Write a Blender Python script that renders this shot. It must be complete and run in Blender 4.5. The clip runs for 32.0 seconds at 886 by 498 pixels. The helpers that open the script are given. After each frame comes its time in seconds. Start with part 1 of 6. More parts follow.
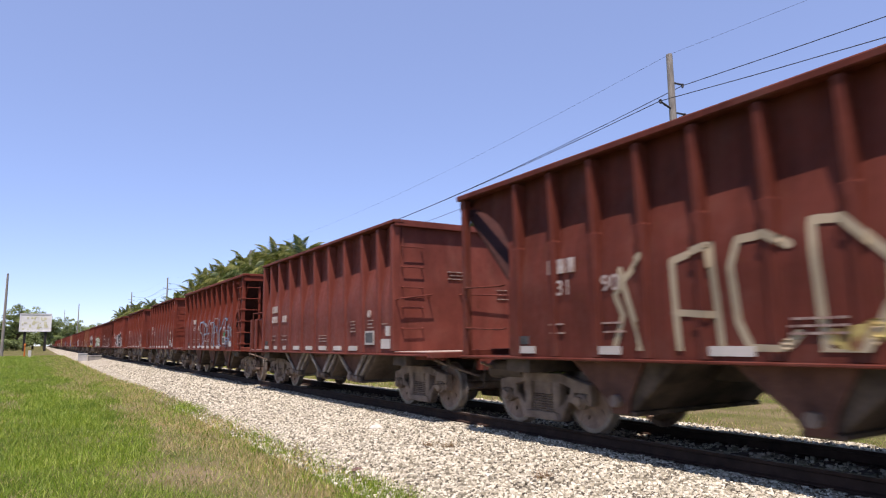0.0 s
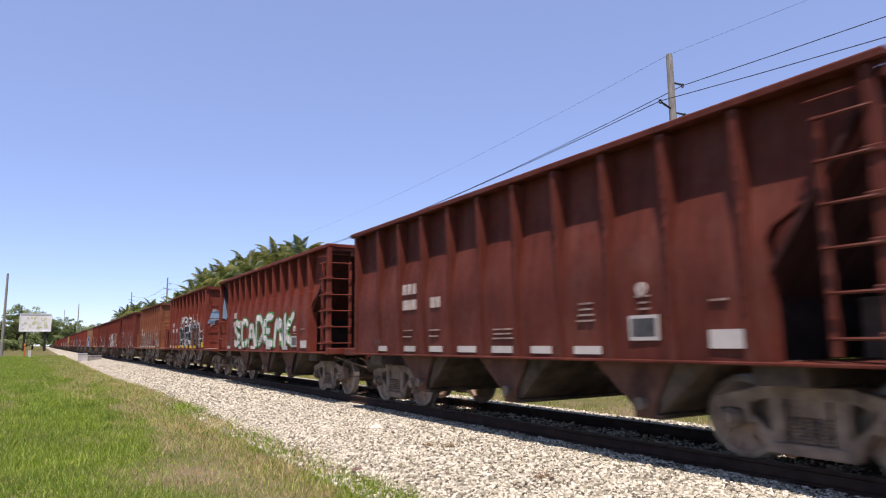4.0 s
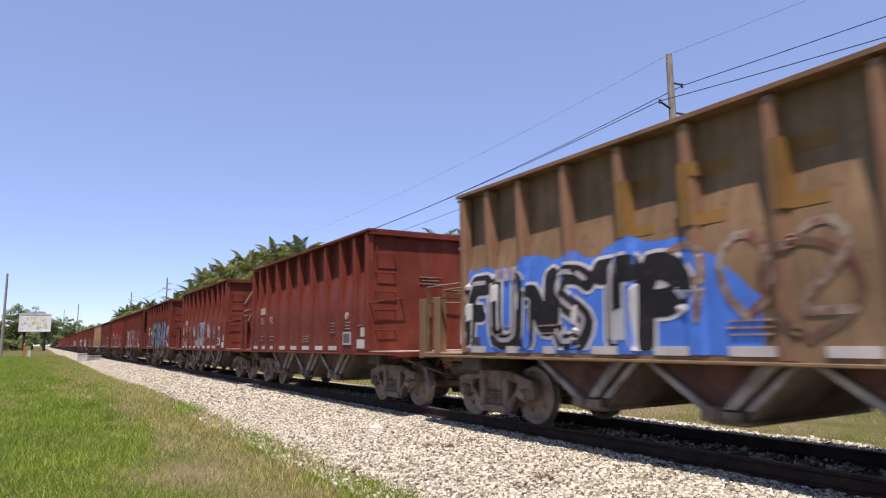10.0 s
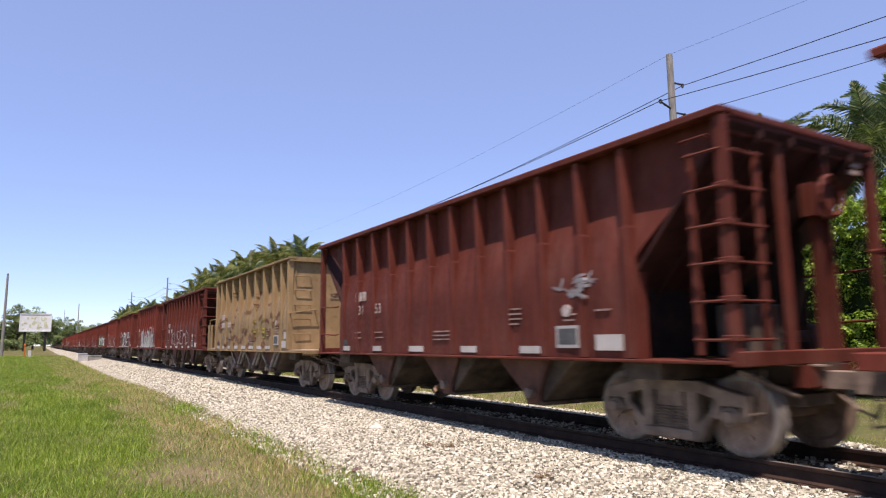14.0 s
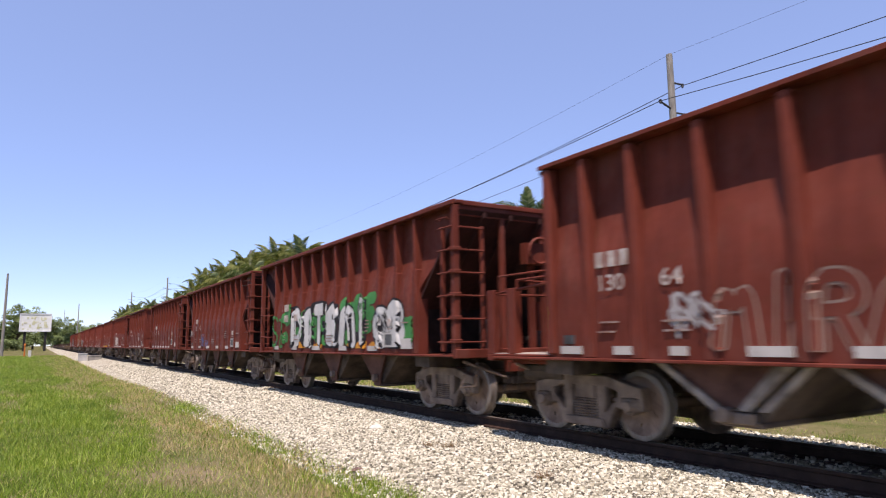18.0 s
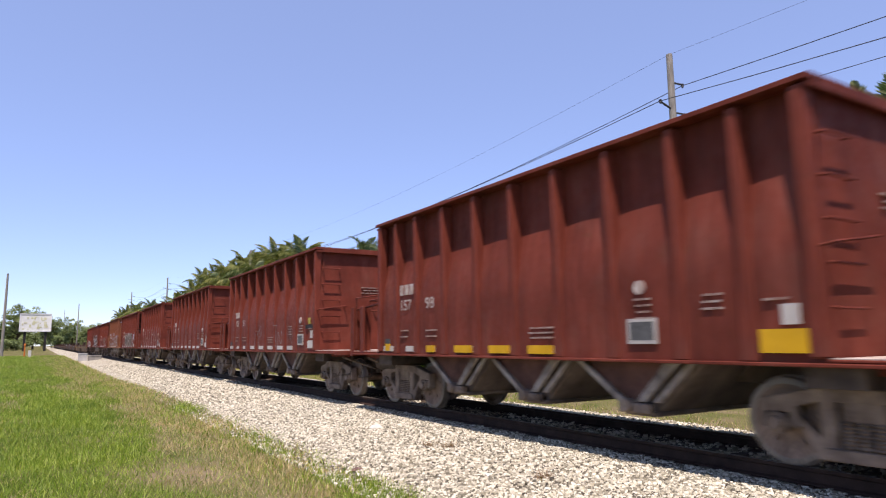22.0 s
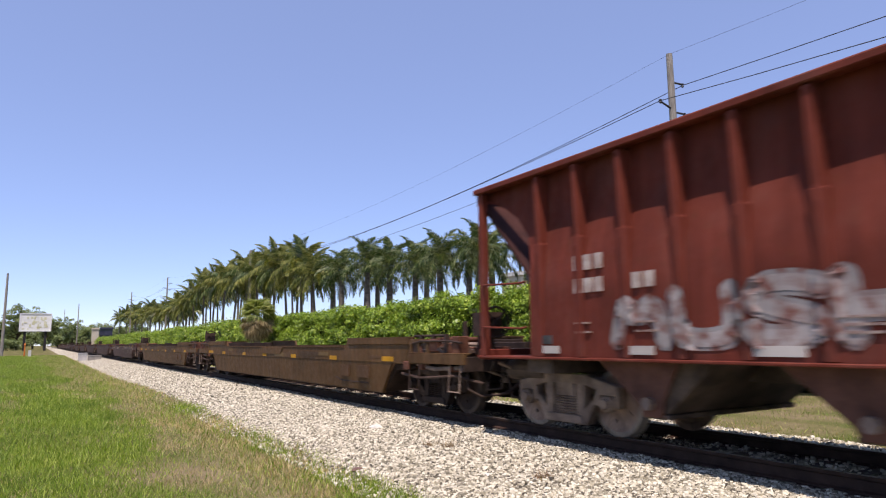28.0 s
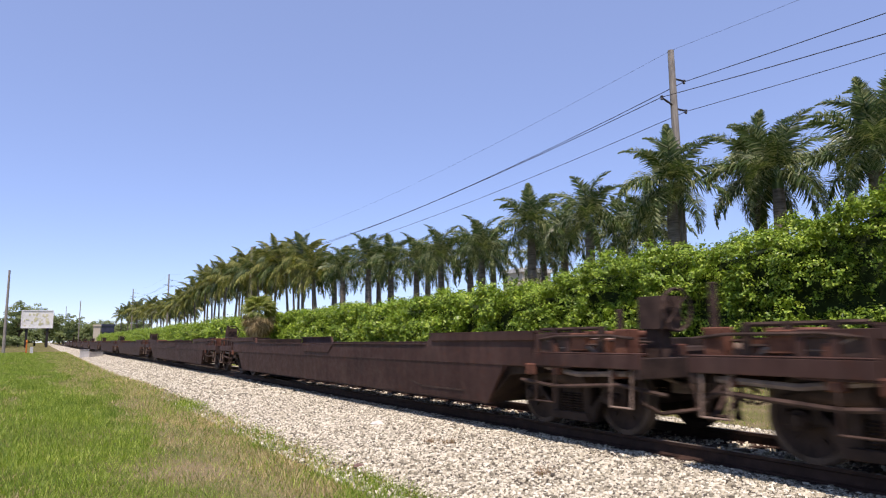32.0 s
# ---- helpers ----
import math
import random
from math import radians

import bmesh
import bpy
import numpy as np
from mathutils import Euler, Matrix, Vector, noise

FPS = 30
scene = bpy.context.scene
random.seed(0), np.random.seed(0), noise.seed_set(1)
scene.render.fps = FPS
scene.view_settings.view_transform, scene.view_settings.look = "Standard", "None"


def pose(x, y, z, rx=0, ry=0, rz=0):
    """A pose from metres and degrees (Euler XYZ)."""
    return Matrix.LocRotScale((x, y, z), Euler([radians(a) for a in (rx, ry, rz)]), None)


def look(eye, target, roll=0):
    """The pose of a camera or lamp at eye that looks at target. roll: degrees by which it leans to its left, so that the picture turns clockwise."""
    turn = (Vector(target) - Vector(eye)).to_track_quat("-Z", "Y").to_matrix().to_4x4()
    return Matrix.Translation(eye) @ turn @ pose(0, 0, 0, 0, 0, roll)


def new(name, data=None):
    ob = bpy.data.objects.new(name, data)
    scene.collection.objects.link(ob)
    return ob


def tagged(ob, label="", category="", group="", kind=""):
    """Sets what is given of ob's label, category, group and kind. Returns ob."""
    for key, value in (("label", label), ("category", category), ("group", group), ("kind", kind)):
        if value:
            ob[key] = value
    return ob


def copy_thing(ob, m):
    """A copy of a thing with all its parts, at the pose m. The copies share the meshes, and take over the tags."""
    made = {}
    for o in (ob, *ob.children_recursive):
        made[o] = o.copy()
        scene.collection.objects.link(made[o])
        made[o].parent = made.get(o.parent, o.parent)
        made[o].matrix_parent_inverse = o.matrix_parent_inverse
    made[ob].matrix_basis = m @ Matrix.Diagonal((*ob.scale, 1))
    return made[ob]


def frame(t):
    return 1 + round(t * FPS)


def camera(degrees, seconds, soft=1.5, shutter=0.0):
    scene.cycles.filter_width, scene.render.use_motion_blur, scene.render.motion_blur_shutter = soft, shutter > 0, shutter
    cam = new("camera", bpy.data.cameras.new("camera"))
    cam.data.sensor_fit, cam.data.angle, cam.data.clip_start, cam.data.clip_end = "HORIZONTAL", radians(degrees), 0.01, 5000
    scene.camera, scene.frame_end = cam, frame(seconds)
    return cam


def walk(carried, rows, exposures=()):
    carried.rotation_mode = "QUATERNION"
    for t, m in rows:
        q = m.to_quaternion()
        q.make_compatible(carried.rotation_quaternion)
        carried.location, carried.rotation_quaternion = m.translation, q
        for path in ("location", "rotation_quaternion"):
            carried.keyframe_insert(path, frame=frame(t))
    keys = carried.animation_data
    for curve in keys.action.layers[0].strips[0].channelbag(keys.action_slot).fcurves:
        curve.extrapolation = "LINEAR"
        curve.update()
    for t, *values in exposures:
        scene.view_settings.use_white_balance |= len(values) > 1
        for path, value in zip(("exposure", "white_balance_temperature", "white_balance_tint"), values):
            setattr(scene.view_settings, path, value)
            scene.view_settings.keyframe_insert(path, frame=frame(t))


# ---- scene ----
# One straight railway line runs along +Y, rail tops at z = 0, its middle at x = TRACK_X.
TRACK_X, SPEED = 7.65, 18.15
PITCH_HOPPER, FIRST_GAP = 13.016, 10.171
PITCH_WELL, WELL_START = 22.9, 517.5
EXPOSURE = 0.55
EYE = Vector((0.0, 0.0, 1.342))


def aim(yaw, pitch, roll):
    y, q = radians(yaw), radians(pitch)
    way = Vector((math.sin(y) * math.cos(q), math.cos(y) * math.cos(q), math.sin(q)))
    return look(EYE, EYE + way * 10, roll)


cam = camera(68.6, 32.0, soft=1.15, shutter=0.16)
YAW, PITCH, ROLL = 31.535, 8.064, -0.68
walk(cam, [(0, aim(YAW, PITCH, ROLL)), (3.5, aim(YAW, PITCH, ROLL)), (5.5, aim(YAW + .05, PITCH, ROLL)), (8.0, aim(YAW + .05, PITCH + .05, ROLL)),
           (10.0, aim(YAW + .03, PITCH, ROLL)), (12.0, aim(YAW, PITCH, ROLL)), (26.5, aim(YAW, PITCH, ROLL)), (28.5, aim(YAW, PITCH - .04, ROLL)),
           (29.5, aim(YAW - .08, PITCH - .15, ROLL)), (30.0, aim(YAW - .08, PITCH - .24, ROLL)), (31.0, aim(YAW - .1, PITCH - .3, ROLL)), (32.0, aim(YAW - .1, PITCH - .3, ROLL))],
     exposures=[(t, EXPOSURE + d, 6920, 25) for t, d in ((0, .04), (6, .02), (9, .06), (9.6, -.02), (10.2, -.04), (11, .04), (13, .08), (17, .1), (24.5, .12), (26, .02), (28.5, -.04), (30, -.06), (32, 0))])

# ---- light: a clear midday sky, the sun high behind the camera's side of the line ----
SUN_WAY = Vector((-0.243, -0.32, 1.0)).normalized()
elevation, azimuth = math.asin(SUN_WAY.z), math.atan2(SUN_WAY.x, SUN_WAY.y)
world = bpy.data.worlds.new("sky")
scene.world = world
world.use_nodes = True
wn = world.node_tree.nodes
sky = wn.new("ShaderNodeTexSky")
sky.sky_type, sky.sun_disc = "NISHITA", False
sky.sun_elevation, sky.sun_rotation = elevation, azimuth
sky.air_density, sky.dust_density, sky.ozone_density = 1.0, 0.7, 6.0
sky.altitude = 2500
wn["Background"].inputs["Strength"].default_value = 0.175
veil = wn.new("ShaderNodeMix")
veil.data_type = "RGBA"
veil.inputs[0].default_value, veil.inputs[7].default_value = .5, (1.25, 1.77, 3.0, 1)
world.node_tree.links.new(sky.outputs[0], veil.inputs[6])
world.node_tree.links.new(veil.outputs[2], wn["Background"].inputs["Color"])
sun = new("sun", bpy.data.lights.new("sun", "SUN"))
sun.data.energy, sun.data.angle, sun.data.color = 4.2, radians(0.55), (1.0, 0.96, 0.89)
sun.matrix_world = look(SUN_WAY * 60, (0, 0, 0))


# ---- materials ----
def mat(name, rough=0.6, metal=0.0):
    m = bpy.data.materials.new(name)
    m.use_nodes = True
    b = m.node_tree.nodes["Principled BSDF"]
    b.inputs["Roughness"].default_value, b.inputs["Metallic"].default_value = rough, metal
    return m, m.node_tree.nodes, m.node_tree.links, b


def noise_node(n, l, scale, detail=4.0, stretch=None, coord="Object", rough=0.6):
    tc = n.new("ShaderNodeTexCoord")
    mp = n.new("ShaderNodeMapping")
    if stretch:
        mp.inputs["Scale"].default_value = stretch
    t = n.new("ShaderNodeTexNoise")
    t.inputs["Scale"].default_value, t.inputs["Detail"].default_value, t.inputs["Roughness"].default_value = scale, detail, rough
    l.new(tc.outputs[coord], mp.inputs[0])
    l.new(mp.outputs[0], t.inputs["Vector"])
    return t.outputs["Fac"]


def ramp(n, l, fac, *stops):
    r = n.new("ShaderNodeValToRGB")
    while len(r.color_ramp.elements) < len(stops):
        r.color_ramp.elements.new(0.5)
    for e, (p, c) in zip(r.color_ramp.elements, stops):
        e.position, e.color = p, (*c, 1) if len(c) == 3 else c
    l.new(fac, r.inputs[0])
    return r.outputs["Color"]


def mix(n, l, fac, a, b, mode="MIX"):
    m = n.new("ShaderNodeMix")
    m.data_type, m.blend_type = "RGBA", mode
    for v, s in ((fac, m.inputs[0]), (a, m.inputs[6]), (b, m.inputs[7])):
        if isinstance(v, (int, float)):
            s.default_value = v
        elif isinstance(v, tuple):
            s.default_value = (*v, 1)
        else:
            l.new(v, s)
    return m.outputs[2]


def bump(n, l, b, height, strength=0.3, dist=0.02):
    u = n.new("ShaderNodeBump")
    u.inputs["Strength"].default_value, u.inputs["Distance"].default_value = strength, dist
    l.new(height, u.inputs["Height"])
    l.new(u.outputs[0], b.inputs["Normal"])


def grey(v):
    return (v, v, v)


def simple(name, dark, light, scale=8, rough=0.7, metal=0.0, bumped=0.3, stretch=None, dist=0.02, coord="Object"):
    """Two tones over fine and coarse grain."""
    m, n, l, b = mat(name, rough, metal)
    b.inputs["Specular IOR Level"].default_value = .2 if rough > .55 and not metal else .5
    fine, coarse = noise_node(n, l, scale * 6, 5, stretch, coord), noise_node(n, l, scale * .6, 3, stretch, coord)
    c1 = ramp(n, l, coarse, (.3, dark), (.7, light))
    l.new(mix(n, l, .35, c1, ramp(n, l, fine, (.25, grey(.25)), (.75, grey(1.0))), "MULTIPLY"), b.inputs["Base Color"])
    if bumped:
        bump(n, l, b, fine, bumped, dist)
    return m


def paint(name, rough, streak, rust, worn, chalk, start=.58):
    """Old paint in the object's own colour, with rust stains, streaks and chalky dust."""
    m, n, l, b = mat(name, rough)
    info = n.new("ShaderNodeObjectInfo")
    base = info.outputs["Color"]
    b.inputs["Specular IOR Level"].default_value = .13
    tone = ramp(n, l, noise_node(n, l, 1.1, 4), (.3, grey(.62)), (.7, grey(1.06)))
    c = mix(n, l, .8, base, tone, "MULTIPLY")
    c = mix(n, l, streak, c, ramp(n, l, noise_node(n, l, 2.2, 6, (1, 3.2, .35)), (.32, grey(.5)), (.6, grey(1.0))), "MULTIPLY")
    c = mix(n, l, ramp(n, l, noise_node(n, l, 5, 8), (start, grey(0)), (start + .2, grey(worn))), c, rust)
    c = mix(n, l, ramp(n, l, noise_node(n, l, 1.7, 6, (1, 1, .6)), (.5, grey(0)), (.85, grey(chalk))), c, (.42, .3, .24))
    l.new(c, b.inputs["Base Color"])
    l.new(ramp(n, l, noise_node(n, l, 9, 4), (.3, grey(rough - .12)), (.7, grey(min(1, rough + .2)))), b.inputs["Roughness"])
    bump(n, l, b, noise_node(n, l, 2.0, 5), .35, .03)
    return m


M_PAINT = paint("weathered_car_paint", .64, .6, (.10, .032, .014), .7, .1)
M_SPRAY = paint("spray_paint", .6, .25, (.16, .06, .04), .35, .05)
M_OLD = paint("worn_spray_paint", .7, .5, (.15, .045, .03), .95, .1, .44)
M_DIM = simple("faded_white_stencil", (.33, .23, .19), (.6, .53, .46), 9, .7)
M_TEST = simple("dark_lettered_panel", (.03, .03, .03), (.12, .12, .115), 5, .6, 0, 0)
M_GATE = simple("dusty_gate_steel", (.14, .11, .092), (.42, .355, .3), 5, .8)
M_UNDER = simple("dusty_underframe_steel", (.042, .03, .023), (.145, .105, .078), 4, .8)
M_CHUTE = simple("grimy_chute_steel", (.085, .062, .05), (.26, .195, .158), 2.5, .8, stretch=(1, 1, .5))
M_TRUCK = simple("dusty_cast_steel", (.1, .07, .054), (.34, .25, .19), 5, .75)
# Rusty steel of well car ends, bogie shade put into its colour.
M_TRUCK_DARK = simple("shade_darkened_rusty_steel", (.016, .01, .008), (.06, .038, .028), 5, .75)
M_RUSTY = simple("red_rust_steel", (.07, .026, .016), (.2, .085, .05), 6, .8)
M_WELL_IRON = simple("brown_grimy_iron", (.026, .016, .012), (.09, .055, .04), 6, .75)
M_GRIME = simple("grimy_red_paint", (.07, .03, .021), (.17, .078, .056), 4, .8)
M_WHEEL = simple("brown_wheel_steel", (.13, .078, .054), (.4, .275, .2), 5, .65)
M_DUST = simple("pale_dusty_deck", (.3, .22, .18), (.56, .47, .4), 3, .85)
M_TREAD = simple("bright_worn_tread", (.16, .13, .105), (.34, .29, .25), 6, .5, .5, .1)
M_DARK = simple("black_oily_steel", (.012, .011, .010), (.045, .04, .036), 6, .6)
# Car red darkened: the shade under the sloping ends is in this colour.
M_SLOPE = simple("red_steel_with_painted_shade", (.028, .0095, .0072), (.066, .022, .0165), 4, .85)
# Brown steel taken almost to black for the shadow inside the end bays.
M_BAY_SHADE = simple("bay_shade_brown_steel", (.012, .007, .006), (.04, .024, .018), 5, .9)
M_FAINT = simple("worn_data_stencil", (.22, .11, .085), (.42, .33, .28), 9, .75)
M_RAIL = simple("rusty_rail_web", (.022, .012, .009), (.06, .033, .023), 8, .8)
M_TIE = simple("grey_weathered_tie", (.06, .048, .038), (.17, .14, .11), 5, .9, 0, .6, (6, 1, 6), .03)
M_POLE = simple("grey_pole", (.2, .18, .15), (.36, .33, .28), 4, .85, 0, .4, (5, 5, .6))
M_WIRE = simple("dark_cable", (.03, .03, .035), (.06, .06, .065), 6, .6)
M_INSUL = simple("dark_insulator", (.03, .028, .03), (.07, .06, .06), 6, .35)
M_BARK = simple("palm_bark", (.11, .09, .07), (.27, .23, .19), 3, .9, 0, .6, (1, 1, 7), .03)
M_SHAFT = simple("palm_crownshaft", (.06, .11, .025), (.13, .2, .05), 4, .5)
M_STEM = simple("woody_stem", (.045, .035, .025), (.11, .09, .06), 6, .9)


def leafy(name, dark, mid, light, rough=.45, sheen=.3, coord="Object", patch=.35):
    m, n, l, b = mat(name, rough)
    b.inputs["Specular IOR Level"].default_value = .3
    geo = n.new("ShaderNodeNewGeometry")
    c = ramp(n, l, geo.outputs["Random Per Island"], (.0, dark), (.5, mid), (1.0, light))
    c = mix(n, l, .55, c, ramp(n, l, noise_node(n, l, patch, 3), (.3, (.5, .56, .5)), (.7, (1.3, 1.2, 1.0))), "MULTIPLY")
    l.new(c, b.inputs["Base Color"])
    tr = n.new("ShaderNodeBsdfTranslucent")
    l.new(mix(n, l, 1.0, c, (1.0, 1.0, .55), "MULTIPLY"), tr.inputs["Color"])
    ms = n.new("ShaderNodeMixShader")
    ms.inputs[0].default_value = sheen
    l.new(b.outputs[0], ms.inputs[1])
    l.new(tr.outputs[0], ms.inputs[2])
    l.new(ms.outputs[0], n["Material Output"].inputs["Surface"])
    return m


M_LEAF = leafy("hedge_leaf", (.085, .16, .015), (.185, .31, .03), (.4, .51, .08), .4, .24, patch=.5)
# Near-black green that paints the shade in the hedge's hollows.
M_CORE = simple("hedge_hollow_shade", (.008, .016, .004), (.03, .05, .01), 5, .95)
M_FROND = leafy("palm_leaflet", (.034, .068, .02), (.088, .142, .044), (.36, .39, .21), .34, .2)
M_COCO = leafy("yellowing_palm_leaflet", (.06, .095, .02), (.17, .205, .05), (.5, .47, .18), .36, .24)
M_DEAD = leafy("dry_palm_leaf", (.22, .16, .08), (.36, .27, .14), (.5, .4, .23), .8, .3)
M_TREE = leafy("tree_leaf", (.12, .17, .07), (.2, .26, .11), (.3, .36, .17), .6, .4)
M_BLADE = leafy("grass_blade", (.09, .165, .014), (.205, .335, .033), (.52, .6, .16), .5, .45, patch=.8)
M_STRAW = leafy("dry_grass_blade", (.36, .285, .16), (.52, .42, .24), (.7, .58, .36), .7, .4)

m, n, l, b = mat("ballast_stone", .85)
geo = n.new("ShaderNodeNewGeometry")
c = ramp(n, l, geo.outputs["Random Per Island"], (.0, (.04, .032, .022)), (.27, (.23, .21, .145)), (.6, (.455, .42, .31)), (1.0, (.72, .68, .54)))
l.new(mix(n, l, .4, c, ramp(n, l, noise_node(n, l, 30, 4), (.3, grey(.55)), (.7, grey(1.1))), "MULTIPLY"), b.inputs["Base Color"])
M_STONE = m

m, n, l, b = mat("ballast_bed", .95)
v = n.new("ShaderNodeTexVoronoi")
v.inputs["Scale"].default_value = 24
tc = n.new("ShaderNodeTexCoord")
l.new(tc.outputs["Object"], v.inputs["Vector"])
sep = n.new("ShaderNodeSeparateColor")
l.new(v.outputs["Color"], sep.inputs[0])
c = ramp(n, l, sep.outputs[0], (.0, (.29, .255, .18)), (.4, (.52, .485, .37)), (1.0, (.695, .66, .53)))
c = mix(n, l, 1.0, c, ramp(n, l, v.outputs["Distance"], (.15, grey(1.0)), (.75, grey(.5))), "MULTIPLY")
c = mix(n, l, .6, c, ramp(n, l, noise_node(n, l, .8, 4), (.3, (.86, .8, .7)), (.65, grey(1.05))), "MULTIPLY")
l.new(c, b.inputs["Base Color"])
b.inputs["Specular IOR Level"].default_value = .1
bump(n, l, b, v.outputs["Distance"], .8, .04)
M_BED = m

m, n, l, b = mat("grassy_ground", .95)
c = ramp(n, l, noise_node(n, l, .55, 5), (.36, (.075, .1, .024)), (.5, (.13, .125, .05)), (.64, (.2, .16, .095)))
tc = n.new("ShaderNodeTexCoord")
sep = n.new("ShaderNodeSeparateXYZ")
l.new(tc.outputs["Object"], sep.inputs[0])
near = n.new("ShaderNodeMapRange")
near.inputs["From Min"].default_value, near.inputs["From Max"].default_value = 1.0, 3.4
l.new(sep.outputs[0], near.inputs["Value"])
bare = mix(n, l, 1.0, ramp(n, l, near.outputs[0], (.0, grey(0)), (1.0, grey(1.0))), ramp(n, l, noise_node(n, l, .9, 5), (.35, grey(.35)), (.6, grey(1.0))), "MULTIPLY")
beyond = n.new("ShaderNodeMapRange")
beyond.inputs["From Min"].default_value, beyond.inputs["From Max"].default_value = 11.0, 9.0
l.new(sep.outputs[0], beyond.inputs["Value"])
bare = mix(n, l, 1.0, bare, ramp(n, l, beyond.outputs[0], (.0, grey(.15)), (1.0, grey(.55))), "MULTIPLY")
c = mix(n, l, bare, c, (.29, .235, .145))
far = ramp(n, l, noise_node(n, l, 9, 6), (.3, grey(.5)), (.7, grey(1.15)))
l.new(mix(n, l, .7, c, far, "MULTIPLY"), b.inputs["Base Color"])
bump(n, l, b, noise_node(n, l, 25, 5), .6, .05)
b.inputs["Specular IOR Level"].default_value = 0
M_GROUND = m

# ---- mesh builder ----
class Shape:
    """Collects faces of one mesh; every method adds a closed solid or a sheet."""

    def __init__(self):
        self.v, self.f, self.k = [], [], []

    def add(self, verts, faces, k=0):
        o = len(self.v)
        self.v += [tuple(p) for p in verts]
        self.f += [tuple(o + i for i in f) for f in faces]
        self.k += [k] * len(faces)
        return self

    def box(self, x0, x1, y0, y1, z0, z1, m=None, k=0):
        p = [(x, y, z) for x in (x0, x1) for y in (y0, y1) for z in (z0, z1)]
        if m:
            p = [m @ Vector(q) for q in p]
        return self.add(p, [(0, 1, 3, 2), (4, 6, 7, 5), (0, 4, 5, 1), (2, 3, 7, 6), (0, 2, 6, 4), (1, 5, 7, 3)], k)

    def prism(self, outline, axis, a, b, k=0):
        """The outline, in the two other axes, pushed from a to b."""
        n = len(outline)

        def at(p, d):
            return {"x": (d, p[0], p[1]), "y": (p[0], d, p[1]), "z": (p[0], p[1], d)}[axis]
        faces = [tuple(range(n))[::-1], tuple(range(n, 2 * n))] + [(i, (i + 1) % n, n + (i + 1) % n, n + i) for i in range(n)]
        return self.add([at(p, a) for p in outline] + [at(p, b) for p in outline], faces, k)

    def rod(self, p0, p1, r, n=8, r1=None, k=0):
        p0, p1 = Vector(p0), Vector(p1)
        q = (p1 - p0).to_track_quat("Z", "Y")
        r1 = r if r1 is None else r1
        ring = [Vector((math.cos(2 * math.pi * i / n), math.sin(2 * math.pi * i / n), 0)) for i in range(n)]
        v = [p0 + q @ (u * r) for u in ring] + [p1 + q @ (u * r1) for u in ring]
        return self.add(v, [tuple(range(n))[::-1], tuple(range(n, 2 * n))] + [(i, (i + 1) % n, n + (i + 1) % n, n + i) for i in range(n)], k)

    def pipe(self, pts, r, n=6):
        """One bent tube through the points."""
        pts, v, f = [Vector(p) for p in pts], [], []
        for i, p in enumerate(pts):
            way = (pts[min(i + 1, len(pts) - 1)] - p).normalized() + (p - pts[max(i - 1, 0)]).normalized()
            q = way.to_track_quat("Z", "Y")
            v += [p + q @ Vector((r * math.cos(2 * math.pi * k / n), r * math.sin(2 * math.pi * k / n), 0)) for k in range(n)]
        for i in range(len(pts) - 1):
            f += [(i * n + k, i * n + (k + 1) % n, (i + 1) * n + (k + 1) % n, (i + 1) * n + k) for k in range(n)]
        f += [tuple(range(n))[::-1], tuple(range(len(v) - n, len(v)))]
        return self.add(v, f)

    def lathe(self, profile, axis, centre=(0, 0, 0), n=28, k=0):
        """profile: (distance along the axis, radius)."""
        c, v, f, m = Vector(centre), [], [], len(profile)
        for i in range(n):
            a = 2 * math.pi * i / n
            for d, r in profile:
                u = (d, r * math.cos(a), r * math.sin(a)) if axis == "x" else (r * math.cos(a), r * math.sin(a), d)
                v.append(c + Vector(u))
        for i in range(n):
            j = (i + 1) % n
            f += [(i * m + q, i * m + q + 1, j * m + q + 1, j * m + q) for q in range(m - 1)]
        return self.add(v, f, k)

    def sheet(self, rows, k=0):
        h, w = len(rows), len(rows[0])
        return self.add([p for r in rows for p in r], [(i * w + j, i * w + j + 1, (i + 1) * w + j + 1, (i + 1) * w + j) for i in range(h - 1) for j in range(w - 1)], k)


def mesh_of(name, shape, mats, bevel=0.0, smooth=False):
    me = bpy.data.meshes.new(name)
    me.from_pydata(shape.v, [], shape.f)
    for m in mats:
        me.materials.append(m)
    if len(mats) > 1:
        me.polygons.foreach_set("material_index", shape.k)
    bm = bmesh.new()
    bm.from_mesh(me)
    bmesh.ops.recalc_face_normals(bm, faces=bm.faces)
    if bevel:
        edges = [e for e in bm.edges if len(e.link_faces) == 2 and e.calc_face_angle(0) > .6]
        bmesh.ops.bevel(bm, geom=edges, offset=bevel, segments=1, affect="EDGES", clamp_overlap=True)
    bm.to_mesh(me)
    bm.free()
    if smooth:
        me.polygons.foreach_set("use_smooth", [True] * len(me.polygons))
        me.set_sharp_from_angle(angle=radians(40))
    me.update()
    return me


def part(name, shape, material, parent, label="", bevel=0.0, smooth=False, m=None):
    """One mesh object under a thing or a part."""
    mats = material if isinstance(material, (list, tuple)) else [material]
    data = shape if isinstance(shape, bpy.types.Mesh) else mesh_of(name, shape, mats, bevel, smooth)
    ob = new(name, data)
    ob.parent = parent
    if m:
        ob.matrix_basis = m
    return tagged(ob, label) if label else ob


def thing(name, label, category, group="", kind="", m=None):
    ob = new(name)
    ob.empty_display_size = .3
    if m:
        ob.matrix_basis = m
    return tagged(ob, label, category, group, kind)


